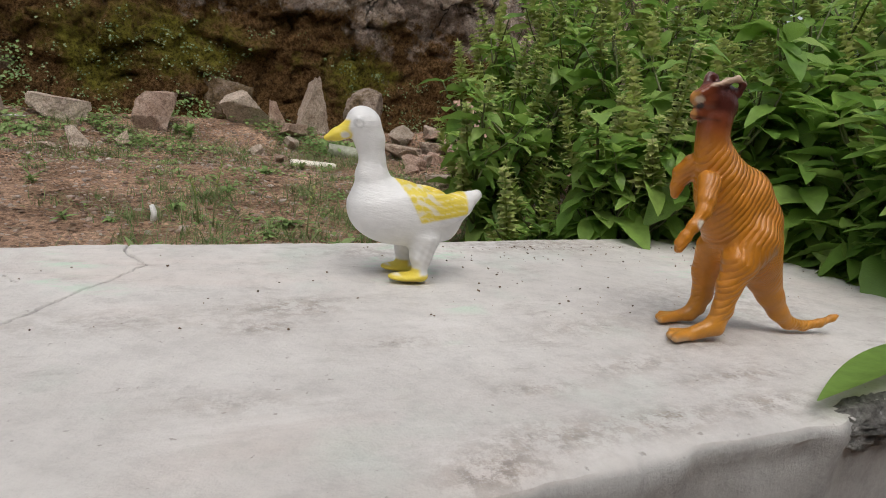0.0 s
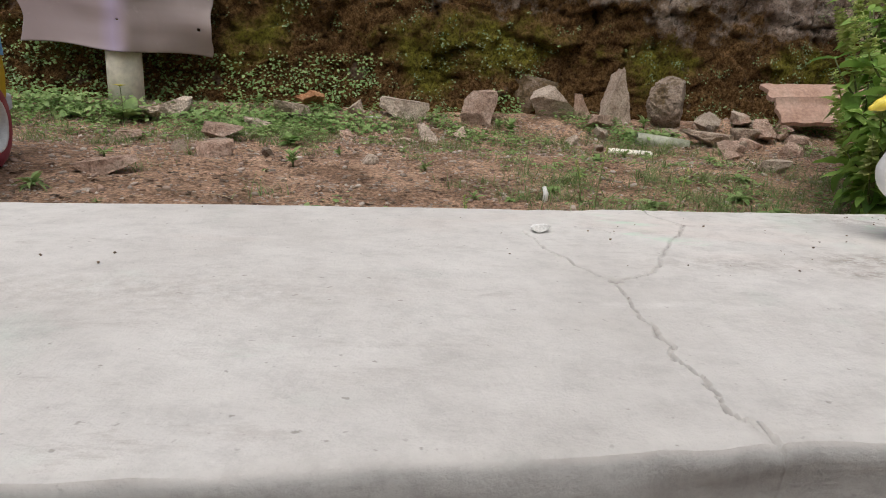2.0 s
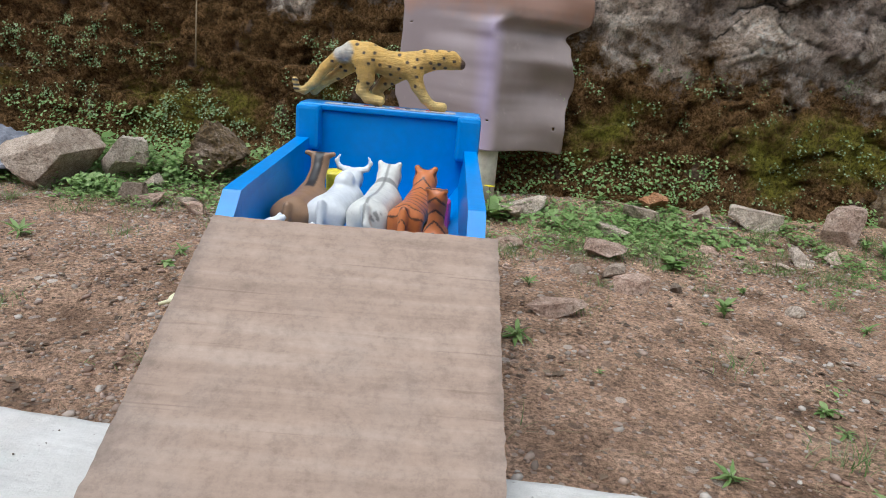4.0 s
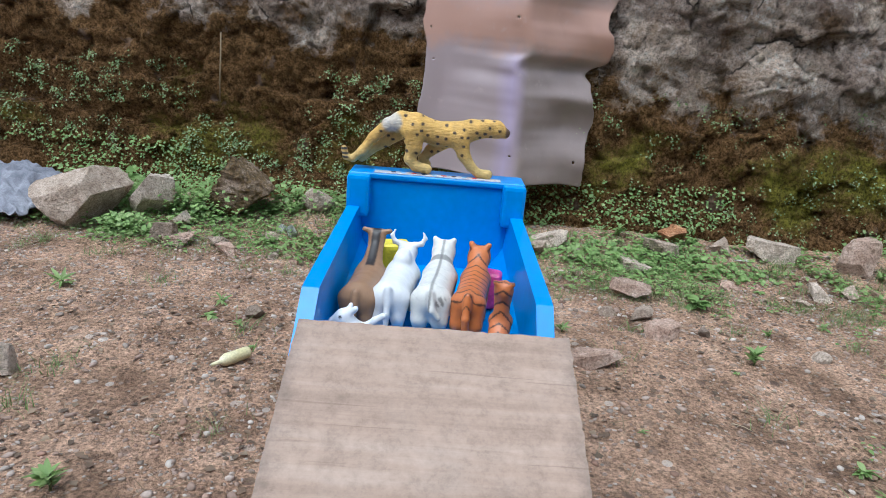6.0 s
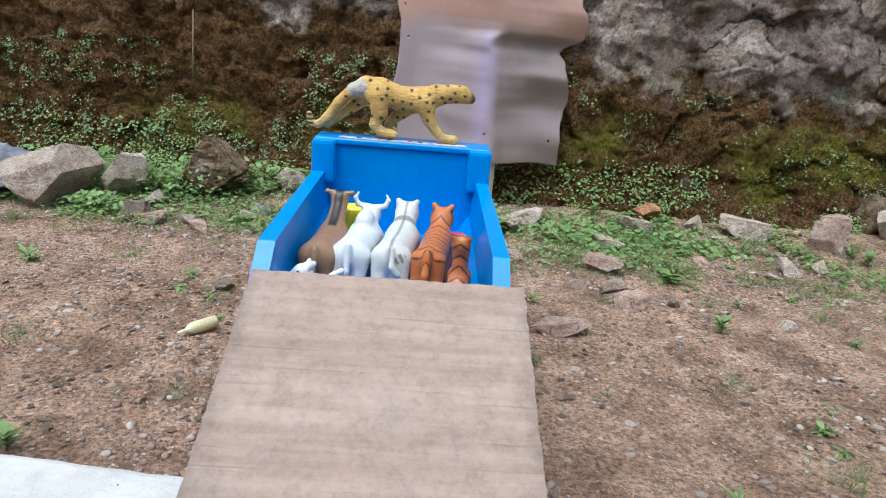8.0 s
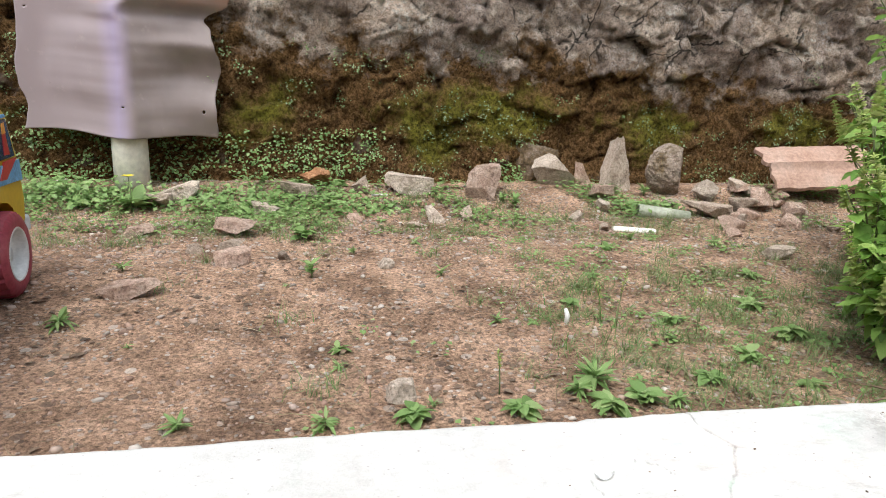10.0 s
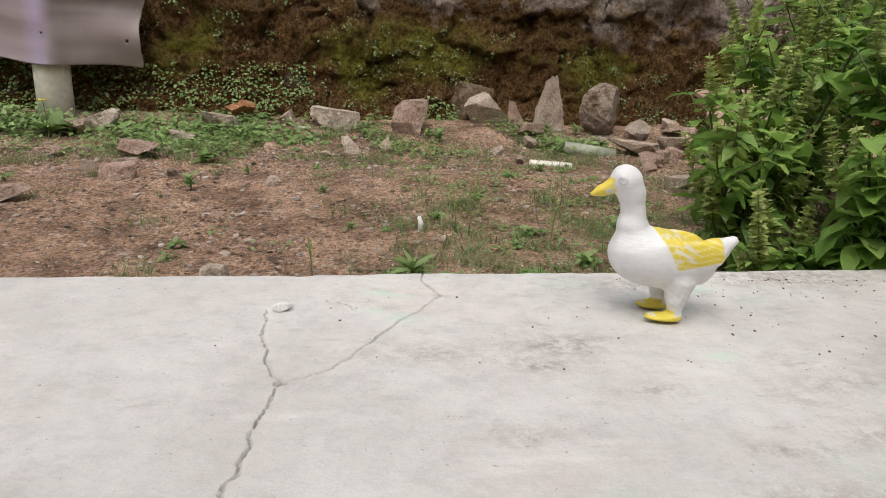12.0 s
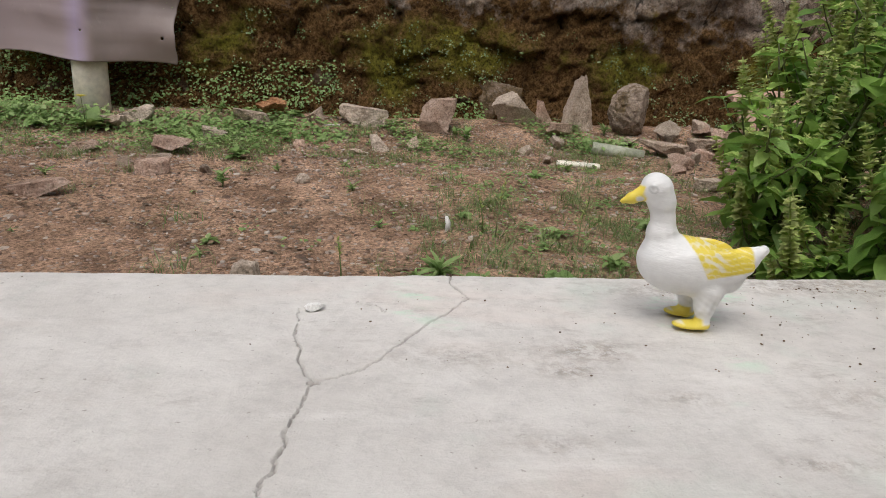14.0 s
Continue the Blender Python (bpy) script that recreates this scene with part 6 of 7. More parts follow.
# white tiger with dark stripes
lm = quadruped(0.128, 0.080, 0.0222, 0.004, 0.020, 0.0155, 0.0088, 0.014)
lm += [[(s * 0.011, 0.076, 0.098, 0.0050), (s * 0.013, 0.076, 0.101, 0.0040)] for s in (-1, 1)]
lm += [[(0, -0.062, 0.074, 0.0046), (0.004, -0.071, 0.055, 0.0042), (0.012, -0.070, 0.046, 0.0040)]]


def stripes(base, dark, rate, amount, ridge=False):
    def paint(P):
        x, y, z = P.T
        col = np.tile(np.array(base), (len(P), 1))
        w = np.sin(y * rate + 3.0 * np.sin(z * 90) + 2.0 * np.sin(np.abs(x) * 160))
        col = over(col, dark, step(w, amount, amount + 0.12) * step(z, 0.03, 0.045))
        if ridge:
            # a dark collar and a worn dark patch on the rump
            col = over(col, dark, 0.75 * step(-np.abs(y - 0.046 - 0.15 * np.abs(x)), -0.0055, -0.0035) * step(z, 0.055, 0.065))
            col = over(col, dark, 0.8 * step(-np.hypot(x - 0.013, z - 0.066), -0.0075, -0.005) * step(-y, 0.030, 0.040) * (np.sin(x * 900 + z * 500) > -0.4))
            col = over(col, dark, 0.8 * step(-np.abs(x), -0.0016, -0.0008) * step(z, 0.05, 0.06))
        return col
    return paint


animal("toy_white_tiger", "white toy tiger with grey stripes in the truck bed", "toy tiger", (0.009, 0.106, bed_floor(0.106)), (0, 0, -6), lm, [], stripes((0.62, 0.61, 0.57), (0.14, 0.135, 0.13), 190, 0.965, True), 0.0019)

# orange tiger
lm = quadruped(0.122, 0.080, 0.0188, 0.004, 0.020, 0.0150, 0.0080, 0.014)
lm += [[(s * 0.010, 0.073, 0.099, 0.0048), (s * 0.012, 0.073, 0.102, 0.0040)] for s in (-1, 1)]
lm += [[(0, -0.060, 0.076, 0.0052), (0.0, -0.070, 0.050, 0.0048), (0.001, -0.070, 0.022, 0.0045)]]
animal("toy_tiger", "orange toy tiger with dark stripes in the truck bed", "toy tiger", (0.056, 0.100, bed_floor(0.100)), (0, 0, -8), lm, [], stripes((0.50, 0.150, 0.040), (0.07, 0.025, 0.012), 430, 0.80), 0.0017)

# small tiger cub
lm = quadruped(0.080, 0.050, 0.0120, 0.024, 0.016, 0.0100, 0.0055, 0.010)
lm += [[(s * 0.007, 0.050, 0.083, 0.0034), (s * 0.010, 0.050, 0.087, 0.0028)] for s in (-1, 1)]
animal("toy_tiger_cub", "small orange striped toy tiger cub in the truck bed", "toy tiger", (0.086, 0.012, bed_floor(0.012) + 0.021), (38, 0, -10), lm, [], stripes((0.52, 0.16, 0.05), (0.07, 0.03, 0.02), 560, 0.74), 0.0016, 0.006)

# small white calf with dark feet, half turned
lm = [[(-0.029, 0, 0.057, 0.0052), (-0.017, 0, 0.063, 0.0095)], [(-0.012, -0.002, 0.068, 0.005), (-0.003, -0.003, 0.075, 0.0036)], [(-0.012, 0.005, 0.068, 0.004), (-0.010, 0.010, 0.074, 0.003)],
      [(-0.017, 0, 0.062, 0.009), (0.0, 0, 0.044, 0.0125), (0.012, 0, 0.026, 0.0125)], [(0.006, 0, 0.050, 0.0055), (0.020, -0.002, 0.062, 0.0042), (0.029, -0.003, 0.069, 0.0038)]]
lm += [[(gx_, s * 0.006, 0.030, 0.006), (gx_ + 0.003, s * 0.008, 0.005, 0.005)] for gx_ in (0.002, 0.016) for s in (-1, 1)]
animal("toy_calf", "small white toy calf with a raised head in the truck bed", "toy calf", (-0.078, 0.004, bed_floor(0.004)), (0, 0, 0), lm, [], lambda P: over(np.tile(np.array([0.74, 0.75, 0.77]), (len(P), 1)), (0.03, 0.03, 0.03), step(-np.sqrt((P[:, 0] + 0.0195) ** 2 + (P[:, 2] - 0.066) ** 2), -0.0022, -0.0014) * step(-P[:, 1], 0.004, 0.006)), 0.0018, 0.005)
solid("yellow_toy_block", rbox((0.045, 0.035, 0.07), r=0.008, seg=3), YELLOW_TOY, truck.matrix_world @ pose(-0.055, 0.235, bed_floor(0.235) + 0.035, 0, 0, 12), "bright yellow plastic toy block in the truck bed", "toy block", "animals in the truck bed", smooth=False)
solid("pink_toy_block", rbox((0.05, 0.03, 0.055), r=0.009, seg=3), PINK, truck.matrix_world @ pose(0.078, 0.190, bed_floor(0.190) + 0.0275, 0, 0, -10), "bright pink plastic toy block in the truck bed", "toy block", "animals in the truck bed", smooth=False)


# ---------------- small things ----------------
def cloth():
    n, V, F = 110, [], []
    for j in range(n + 1):
        for i in range(n + 1):
            u, w = i / n, j / n
            x, y = -0.26 + 0.48 * u, -0.16 + 0.26 * w
            drop = 0.085 * step(np.array(w + 0.25 * smooth_noise(u * 3, 1.0)), 0.05, 0.75) * (1 - 0.35 * max(0, u - 0.7) / 0.3)
            z = float(drop) + 0.030 * (0.5 - abs(smooth_noise(u * 5 + 1.2 * w, w * 2.6, 3.0, 3))) + 0.016 * (0.4 - abs(smooth_noise(u * 12 + 2 * w, w * 6, 5.0, 2))) + 0.006 * math.sin(u * 16 + w * 5 + 2 * smooth_noise(u * 3, w * 3))
            V.append((x + 0.02 * smooth_noise(u * 4, w * 4, 8.0), y + 0.02 * smooth_noise(u * 4, w * 4, 12.0), max(0.003, z)))
    m_ = n + 1
    F = [(j * m_ + i, j * m_ + i + 1, (j + 1) * m_ + i + 1, (j + 1) * m_ + i) for j in range(n) for i in range(n)]
    ob = solid("grey_cloth", mesh_of("grey_cloth", V, F, CLOTH), None, pose(-2.37, 1.13, -0.030, 0, 0, -4), "crumpled grey-blue cloth draped over stones", "cloth")
    s = ob.modifiers.new("thickness", "SOLIDIFY")
    s.thickness = 0.002


cloth()
V, F = lathe([(0.0, 0.001), (0.0, 0.011), (0.004, 0.013), (0.045, 0.0135), (0.052, 0.010), (0.056, 0.005), (0.072, 0.0035), (0.072, 0.001)], 20, "X")
bt = solid("plastic_bottle", mesh_of("plastic_bottle", V, F, BOTTLE), None, pose(-1.262, 0.445, ground_z(-1.29, 0.42) + 0.013, 0, 3, 240) @ Matrix.Diagonal((1.0, 0.8, 0.8, 1)), "small yellowed plastic nozzle bottle lying on soil", "bottle")
solid("white_pebble", stone_mesh(77, (0.017, 0.011, 0.006), 4), WHITE_STONE, pose(-0.063, -0.100, 0.0005, 0, 0, -6), "small white pebble lying on the concrete", "pebble")


# ---------------- plants ----------------
def leaf_shape(length, width, curl=0.35, fold=0.25, n=5, wave=0.0):
    """A pointed leaf along +y with a sunk midrib, drooping at the tip."""
    V, F = [], []
    for i in range(n + 1):
        t = i / n
        w = width * 0.5 * math.sin(math.pi * min(1.0, t ** 0.8)) ** 0.85 if 0 < i < n else 0.0006
        y, z = length * t * (1 - 0.12 * curl * t), -curl * length * t * t * 0.6
        for s in (-1, 0, 1):
            V.append((s * w * (1 - 0.5 * wave * (i % 2)), y, z + abs(s) * (fold * w + wave * w * math.sin(i * 1.9 + s))))
    for i in range(n):
        a = i * 3
        F += [(a, a + 1, a + 4, a + 3), (a + 1, a + 2, a + 5, a + 4)]
    return V, F


LEAVES = [mesh_of("leaf", *leaf_shape(1.0, w, c, f, 9, 0.14), LEAF) for w, c, f in ((0.46, 0.35, 0.3), (0.52, 0.6, 0.2), (0.42, 0.2, 0.35), (0.5, 0.8, 0.25))]
LEAF_SHAPES = [leaf_shape(1.0, w, c, f, 7, 0.12) for w, c, f in ((0.46, 0.35, 0.3), (0.52, 0.6, 0.2), (0.42, 0.2, 0.35), (0.5, 0.8, 0.25))]


def leaf_pose(at, heading, tilt, size, rnd):
    return pose(*at) @ pose(0, 0, 0, 0, 0, heading) @ pose(0, 0, 0, tilt, rnd.uniform(-25, 25), 0) @ Matrix.Diagonal((size, size, size, 1))


def branch(rnd, start, lean, heading, length, bend):
    pts, p = [], Vector(start)
    d = Vector((math.sin(radians(lean)) * math.cos(radians(heading)), math.sin(radians(lean)) * math.sin(radians(heading)), math.cos(radians(lean))))
    n = 7
    for i in range(n + 1):
        pts.append(p.copy())
        d = (d + Vector((rnd.uniform(-0.10, 0.10), rnd.uniform(-0.10, 0.10), bend))).normalized()
        p = p + d * length / n
    return pts


def spike_mesh(seed, length):
    """A basil flower spike: whorls of small bracts round a stalk, with a few white florets."""
    rnd = random.Random(seed)
    J = Joined()
    n = int(length / 0.0075)
    bv, bf = leaf_shape(1.0, 0.85, 0.4, 0.3, 2)
    for i in range(n):
        z = length * i / n
        r = 0.0175 * (1 - 0.50 * i / n)
        for q in range(6):
            a = 360 * q / 6 + i * 37 + rnd.uniform(-15, 15)
            J.add(bv, bf, pose(0, 0, z) @ pose(0, 0, 0, 0, 0, a) @ pose(0, 0, 0, rnd.uniform(5, 50), 0, 0) @ Matrix.Diagonal((r, r, r, 1)))
    J.add(*tube([(0, 0, -0.01), (0, 0, length)], [0.0014, 0.0008], 5))
    return J.mesh("flower_spike", SPIKE)


SPIKES = [spike_mesh(i, 0.045 + 0.014 * i) for i in range(6)]


def basil(seed, x, y, height, stems, spread, leaf, singles, toward=None, z=None, spikes=0.6, thin=0.10):
    """A bushy basil plant. singles: whether each leaf is a part of its own."""
    rnd = random.Random(seed)
    z = ground_z(x, y) if z is None else z
    th = empty("basil_bush", pose(x, y, z), "leafy green basil bush with pale flower spikes behind the slab", "shrub", "basil bushes")
    leaf_j = Joined()
    count = 0
    for s in range(stems):
        stem_j = Joined()
        head = rnd.uniform(0, 360) if toward is None else rnd.gauss(toward, 70)
        pts = branch(rnd, (rnd.uniform(-0.02, 0.02), rnd.uniform(-0.02, 0.02), -0.01), rnd.uniform(4, spread), head, height * rnd.uniform(0.6, 1.05), 0.05)
        stem_j.add(*tube(pts, list(np.linspace(0.0038, 0.0014, len(pts))), 6))
        lines = [(pts, 1)]
        for i in range(1, len(pts) - 1):
            for side in (0, 180):
                if rnd.random() < 0.8:
                    sub = branch(rnd, pts[i], rnd.uniform(35, 70), head + side + 90 * (i % 2) + rnd.uniform(-25, 25), height * rnd.uniform(0.16, 0.32) + 0.02, 0.12)[:6]
                    stem_j.add(*tube(sub, list(np.linspace(0.002, 0.001, len(sub))), 5))
                    lines.append((sub, 1))
        tall = [line for line, _ in lines if rnd.random() < spikes * 0.42]
        part("stem", stem_j.mesh("stem", STEM), None, th)
        for line, first in lines:
            for i in range(first, len(line)):
                p = line[i]
                a0 = rnd.uniform(0, 360)
                last = i == len(line) - 1
                for side in (0, 180) if not last else (() if line in tall else (0, 90, 180, 270)):
                    if rnd.random() < thin:
                        continue
                    size = leaf * rnd.choice((rnd.uniform(0.35, 0.7), rnd.uniform(0.7, 1.30))) * (0.75 if last else 1.0)
                    m = leaf_pose(p, a0 + side + rnd.uniform(-15, 15), rnd.uniform(-40, 25) if not last else rnd.uniform(0, 45), size, rnd)
                    q = rnd.randrange(4)
                    if singles and count < 290:
                        part("leaf", LEAVES[q], None, th, m=m)
                        count += 1
                    else:
                        leaf_j.add(*LEAF_SHAPES[q], m)
            if line in tall or rnd.random() < spikes * 0.10:
                d = ((line[-1] - line[-2]).normalized() + Vector((0, 0, 0.6))).normalized()
                rot = Vector((0, 0, 1)).rotation_difference(d).to_matrix().to_4x4()
                part("flower_spike", rnd.choice(SPIKES), None, th, "pale green flower spike", m=Matrix.Translation(line[-1]) @ rot)
    if leaf_j.n:
        tagged(part("leaves", leaf_j.mesh("leaves", LEAF_DARK), None, th), kind="stuff")


basil(101, 0.57, 0.30, 0.32, 5, 28, 0.054, True, None, None, 0.9, 0.18)
basil(102, 0.61, 0.12, 0.26, 5, 40, 0.057, True, 200, None, 0.5, 0.18)
basil(103, 0.66, 0.46, 0.42, 6, 26, 0.054, False, None, None, 0.9, 0.28)
basil(104, 0.78, 0.22, 0.42, 7, 30, 0.063, True, None, None, 0.7, 0.22)
basil(105, 0.82, 0.00, 0.30, 7, 50, 0.070, True, 200, None, 0.5, 0.35)
basil(106, 0.94, 0.06, 0.40, 8, 34, 0.065, False, None, None, 0.6, 0.55)
basil(107, 0.96, 0.34, 0.54, 8, 27, 0.057, False, None, None, 0.7, 0.38)
basil(108, 0.86, 0.60, 0.56, 8, 27, 0.054, False, None, None, 0.7, 0.38)
basil(109, 1.14, 0.20, 0.50, 8, 30, 0.063, False, None, None, 0.5, 0.38)
basil(110, 1.16, 0.52, 0.66, 8, 26, 0.058, False, None, None, 0.5, 0.38)
basil(111, 1.34, 0.34, 0.60, 8, 28, 0.061, False, None, None, 0.5, 0.38)
basil(112, 1.06, 0.82, 0.66, 8, 26, 0.057, False, None, None, 0.5, 0.38)
basil(113, 1.42, 0.66, 0.72, 8, 26, 0.061, False, None, None, 0.4, 0.38)
basil(114, 0.82, -0.20, 0.26, 7, 60, 0.070, True, 185, None, 0.2, 0.18)
basil(115, 1.60, 0.40, 0.66, 8, 28, 0.061, False, None, None, 0.4, 0.18)
basil(116, 1.00, -0.12, 0.38, 7, 36, 0.067, False, None, None, 0.5, 0.5)
basil(117, 1.22, 0.00, 0.46, 8, 32, 0.065, False, None, None, 0.4, 0.5)
basil(118, 0.56, 0.14, 0.12, 4, 60, 0.038, False, 190, None, 0.3, 0.18)
basil(119, 0.72, 0.10, 0.32, 6, 34, 0.065, True, None, None, 0.6, 0.18)
basil(120, 1.00, -0.32, 0.28, 6, 44, 0.067, False, None, None, 0.2, 0.18)
basil(121, 1.78, 0.20, 0.75, 8, 26, 0.063, False, None, None, 0.4, 0.18)
basil(122, 1.95, 0.60, 0.85, 8, 26, 0.063, False, None, None, 0.4, 0.18)
basil(123, 1.55, 0.05, 0.62, 8, 28, 0.063, False, None, None, 0.4, 0.4)
basil(124, 2.15, 0.25, 0.85, 8, 26, 0.063, False, None, None, 0.4, 0.18)
basil(125, 0.81, -0.10, 0.17, 7, 68, 0.065, True, 190, None, 0.0, 0.18)


def weed(seed, x, y, leaves, size, label="small broad-leaved green weed in the soil", tilt=(10, 55), width=0.45, z=None, stalk=0.3):
    rnd = random.Random(seed)
    z = ground_z(x, y) if z is None else z
    th = empty("weed", pose(x, y, z - 0.002), label, "weed", "weeds in the soil")
    V, F = tube([(0, 0, -0.004), (0.002, 0, size * stalk * 0.5), (0, 0.002, size * stalk)], [0.002, 0.0016, 0.001], 6)
    part("stem", mesh_of("stem", V, F, STEM), None, th)
    me = mesh_of("leaf", *leaf_shape(1.0, width, rnd.uniform(0.3, 0.7), 0.3), WEED)
    leaves = int(leaves * 1.5)
    for i in range(leaves):
        h = size * stalk * (0.3 + 0.7 * i / max(1, leaves - 1))
        part("leaf", me, None, th, m=leaf_pose((0, 0, h), i * 137.5 + rnd.uniform(-20, 20), rnd.uniform(*tilt), size * rnd.uniform(0.30, 0.85), rnd))


ROSETTE, UPRIGHT, FEATHERY, BROAD = ((0, 35), 0.42, 0.25), ((15, 65), 0.34, 0.65), ((-5, 60), 0.20, 0.35), ((0, 30), 0.62, 0.4)
SAYS = {ROSETTE: "low rosette of small green weed leaves on soil", UPRIGHT: "upright bright green leafy weed in bare soil", FEATHERY: "feathery clump of narrow-leaved green weed on soil", BROAD: "small weed with a few broad pale green leaves"}
# x, y, leaves, width across, kind
BARE_SOIL_WEEDS = [
    (-0.355, 0.700, 11, 0.070, UPRIGHT), (-0.395, 0.655, 5, 0.035, ROSETTE), (-0.399, 1.00, 10, 0.084, BROAD), (-0.721, 0.740, 9, 0.067, FEATHERY), (-0.728, 0.484, 12, 0.088, FEATHERY),
    (-0.996, 1.235, 12, 0.090, BROAD), (-0.940, 1.225, 10, 0.060, ROSETTE), (-0.548, 1.43, 10, 0.066, UPRIGHT), (-0.444, 1.44, 12, 0.085, ROSETTE), (-0.331, 1.45, 12, 0.075, BROAD),
    (-0.292, 0.378, 10, 0.058, ROSETTE), (-0.288, 0.320, 9, 0.046, FEATHERY), (-0.191, 0.185, 10, 0.066, BROAD), (-0.165, 0.215, 6, 0.045, FEATHERY), (-0.299, 0.163, 10, 0.064, FEATHERY),
    (-0.469, 0.170, 12, 0.058, FEATHERY), (-0.055, 0.190, 9, 0.067, BROAD), (0.064, 0.255, 22, 0.090, FEATHERY), (0.030, 0.225, 14, 0.070, FEATHERY), (0.061, 0.190, 14, 0.090, ROSETTE),
    (0.110, 0.200, 12, 0.070, BROAD),
]
SLAB_SIDE_WEEDS = [
    (0.234, 0.260, 9, 0.062, BROAD), (0.239, 0.385, 4, 0.056, BROAD), (0.289, 0.490, 12, 0.075, ROSETTE), (0.255, 0.470, 8, 0.05, FEATHERY), (-0.031, 0.470, 9, 0.048, FEATHERY),
    (0.031, 0.465, 8, 0.040, ROSETTE), (0.123, 0.555, 5, 0.056, BROAD), (0.224, 0.720, 7, 0.050, ROSETTE), (-0.131, 0.962, 9, 0.054, FEATHERY), (-0.276, 0.870, 7, 0.038, UPRIGHT),
    (-0.097, 0.724, 8, 0.068, FEATHERY), (0.323, 0.903, 10, 0.070, ROSETTE), (0.194, 1.32, 12, 0.080, UPRIGHT), (0.165, 1.36, 8, 0.06, UPRIGHT), (0.477, 0.550, 10, 0.090, ROSETTE),
    (0.464, 0.412, 10, 0.095, BROAD), (0.158, 0.200, 12, 0.065, FEATHERY), (0.340, 0.330, 9, 0.07, BROAD), (0.390, 0.250, 9, 0.07, ROSETTE), (0.330, 0.150, 9, 0.06, BROAD),
    (0.450, 0.180, 9, 0.065, ROSETTE),
]
WALL_SIDE_WEEDS = [
    (0.640, 1.43, 10, 0.07, UPRIGHT), (0.700, 1.36, 10, 0.07, FEATHERY), (0.560, 0.70, 10, 0.08, ROSETTE), (0.620, 0.95, 10, 0.08, FEATHERY), (0.430, 1.02, 10, 0.07, FEATHERY),
    (-1.921, 1.03, 14, 0.095, UPRIGHT), (-1.574, 1.26, 6, 0.075, BROAD), (-1.514, 1.08, 12, 0.090, FEATHERY), (-1.765, 0.625, 9, 0.092, FEATHERY), (-1.415, 0.640, 9, 0.062, FEATHERY),
    (-1.406, 0.576, 7, 0.052, ROSETTE), (-1.337, 0.560, 6, 0.036, UPRIGHT), (-1.275, 0.487, 8, 0.028, ROSETTE), (-1.400, 1.17, 7, 0.05, ROSETTE), (-1.332, 0.062, 12, 0.066, UPRIGHT),
    (-0.626, 1.14, 9, 0.06, FEATHERY), (-0.205, 1.18, 9, 0.05, ROSETTE), (-0.60, 0.40, 6, 0.03, FEATHERY), (-2.06, 1.01, 9, 0.06, UPRIGHT),
]
for n_, (x, y, leaves_, wide_, kind_) in enumerate(BARE_SOIL_WEEDS + SLAB_SIDE_WEEDS + WALL_SIDE_WEEDS):
    weed(n_ + 1, x, y, int(leaves_ * 1.5), wide_ * 0.56, SAYS[kind_], *kind_[:2], None, kind_[2])


def seed_stalk(x, y, height, lean):
    """A thin upright grass stalk with a narrow seed head."""
    th = empty("grass_stalk", pose(x, y, ground_z(x, y) - 0.003), "thin upright grass stalk with a narrow seed head", "grass", "grass stalks")
    pts = [(lean * t * t * height, 0.2 * lean * t * height, height * t) for t in (0, 0.35, 0.7, 1.0)]
    part("stem", mesh_of("stem", *tube(pts, [0.0012, 0.0010, 0.0008, 0.0005], 6), GRASS), None, th)
    J = Joined()
    bv, bf = leaf_shape(1.0, 0.4, 0.3, 0.3, 2)
    r = random.Random(int(1000 * (x + 3)))
    for k in range(26):
        t = 0.62 + 0.38 * k / 26
        J.add(bv, bf, pose(lean * t * t * height, 0.2 * lean * t * height, height * t, 0, 0, r.uniform(0, 360)) @ pose(0, 0, 0, r.uniform(35, 70), 0, 0) @ Matrix.Diagonal((0.008, 0.008, 0.008, 1)))
    part("seed_head", J.mesh("seed_head", SPIKE), None, th)


for x, y, height, lean in ((0.168, 0.445, 0.105, 0.12), (-0.073, 0.242, 0.065, -0.08), (0.150, 0.470, 0.075, -0.2), (0.31, 0.44, 0.08, 0.1)):
    seed_stalk(x, y, height, lean)
th = empty("yellow_flower", pose(-0.858, 1.222, ground_z(-0.858, 1.222) + 0.0), "small yellow flower on a thin stalk by the pipe", "flower")
part("stem", mesh_of("stem", *tube([(0, 0, -0.003), (0.003, -0.004, 0.05), (0, -0.006, 0.094)], [0.0014, 0.0012, 0.001], 6), STEM), None, th)
PETAL = mesh_of("petal", *leaf_shape(0.019, 0.014, 0.3, 0.2), YELLOW_TOY)
for k in range(6):
    part("petal", PETAL, None, th, "bright yellow petal", m=pose(0, -0.006, 0.094, 0, 0, 60 * k) @ pose(0, 0, 0, 25, 0, 0))
weed(161, -0.848, 1.232, 16, 0.085, "bushy yellow-green weed at the white pipe's foot")
weed(160, -2.06, 1.28, 6, 0.13, "large bright green weed at the wall foot", (5, 35), 0.42, None, 0.5)


basil(126, 1.70, 0.75, 1.05, 8, 24, 0.062, False, None, None, 0.4, 0.15)
basil(127, 2.00, 0.95, 1.20, 8, 24, 0.062, False, None, None, 0.4, 0.15)
basil(128, 2.40, 0.70, 1.30, 8, 24, 0.064, False, None, None, 0.4, 0.15)
basil(129, 2.50, 0.10, 1.20, 8, 24, 0.064, False, None, None, 0.4, 0.15)


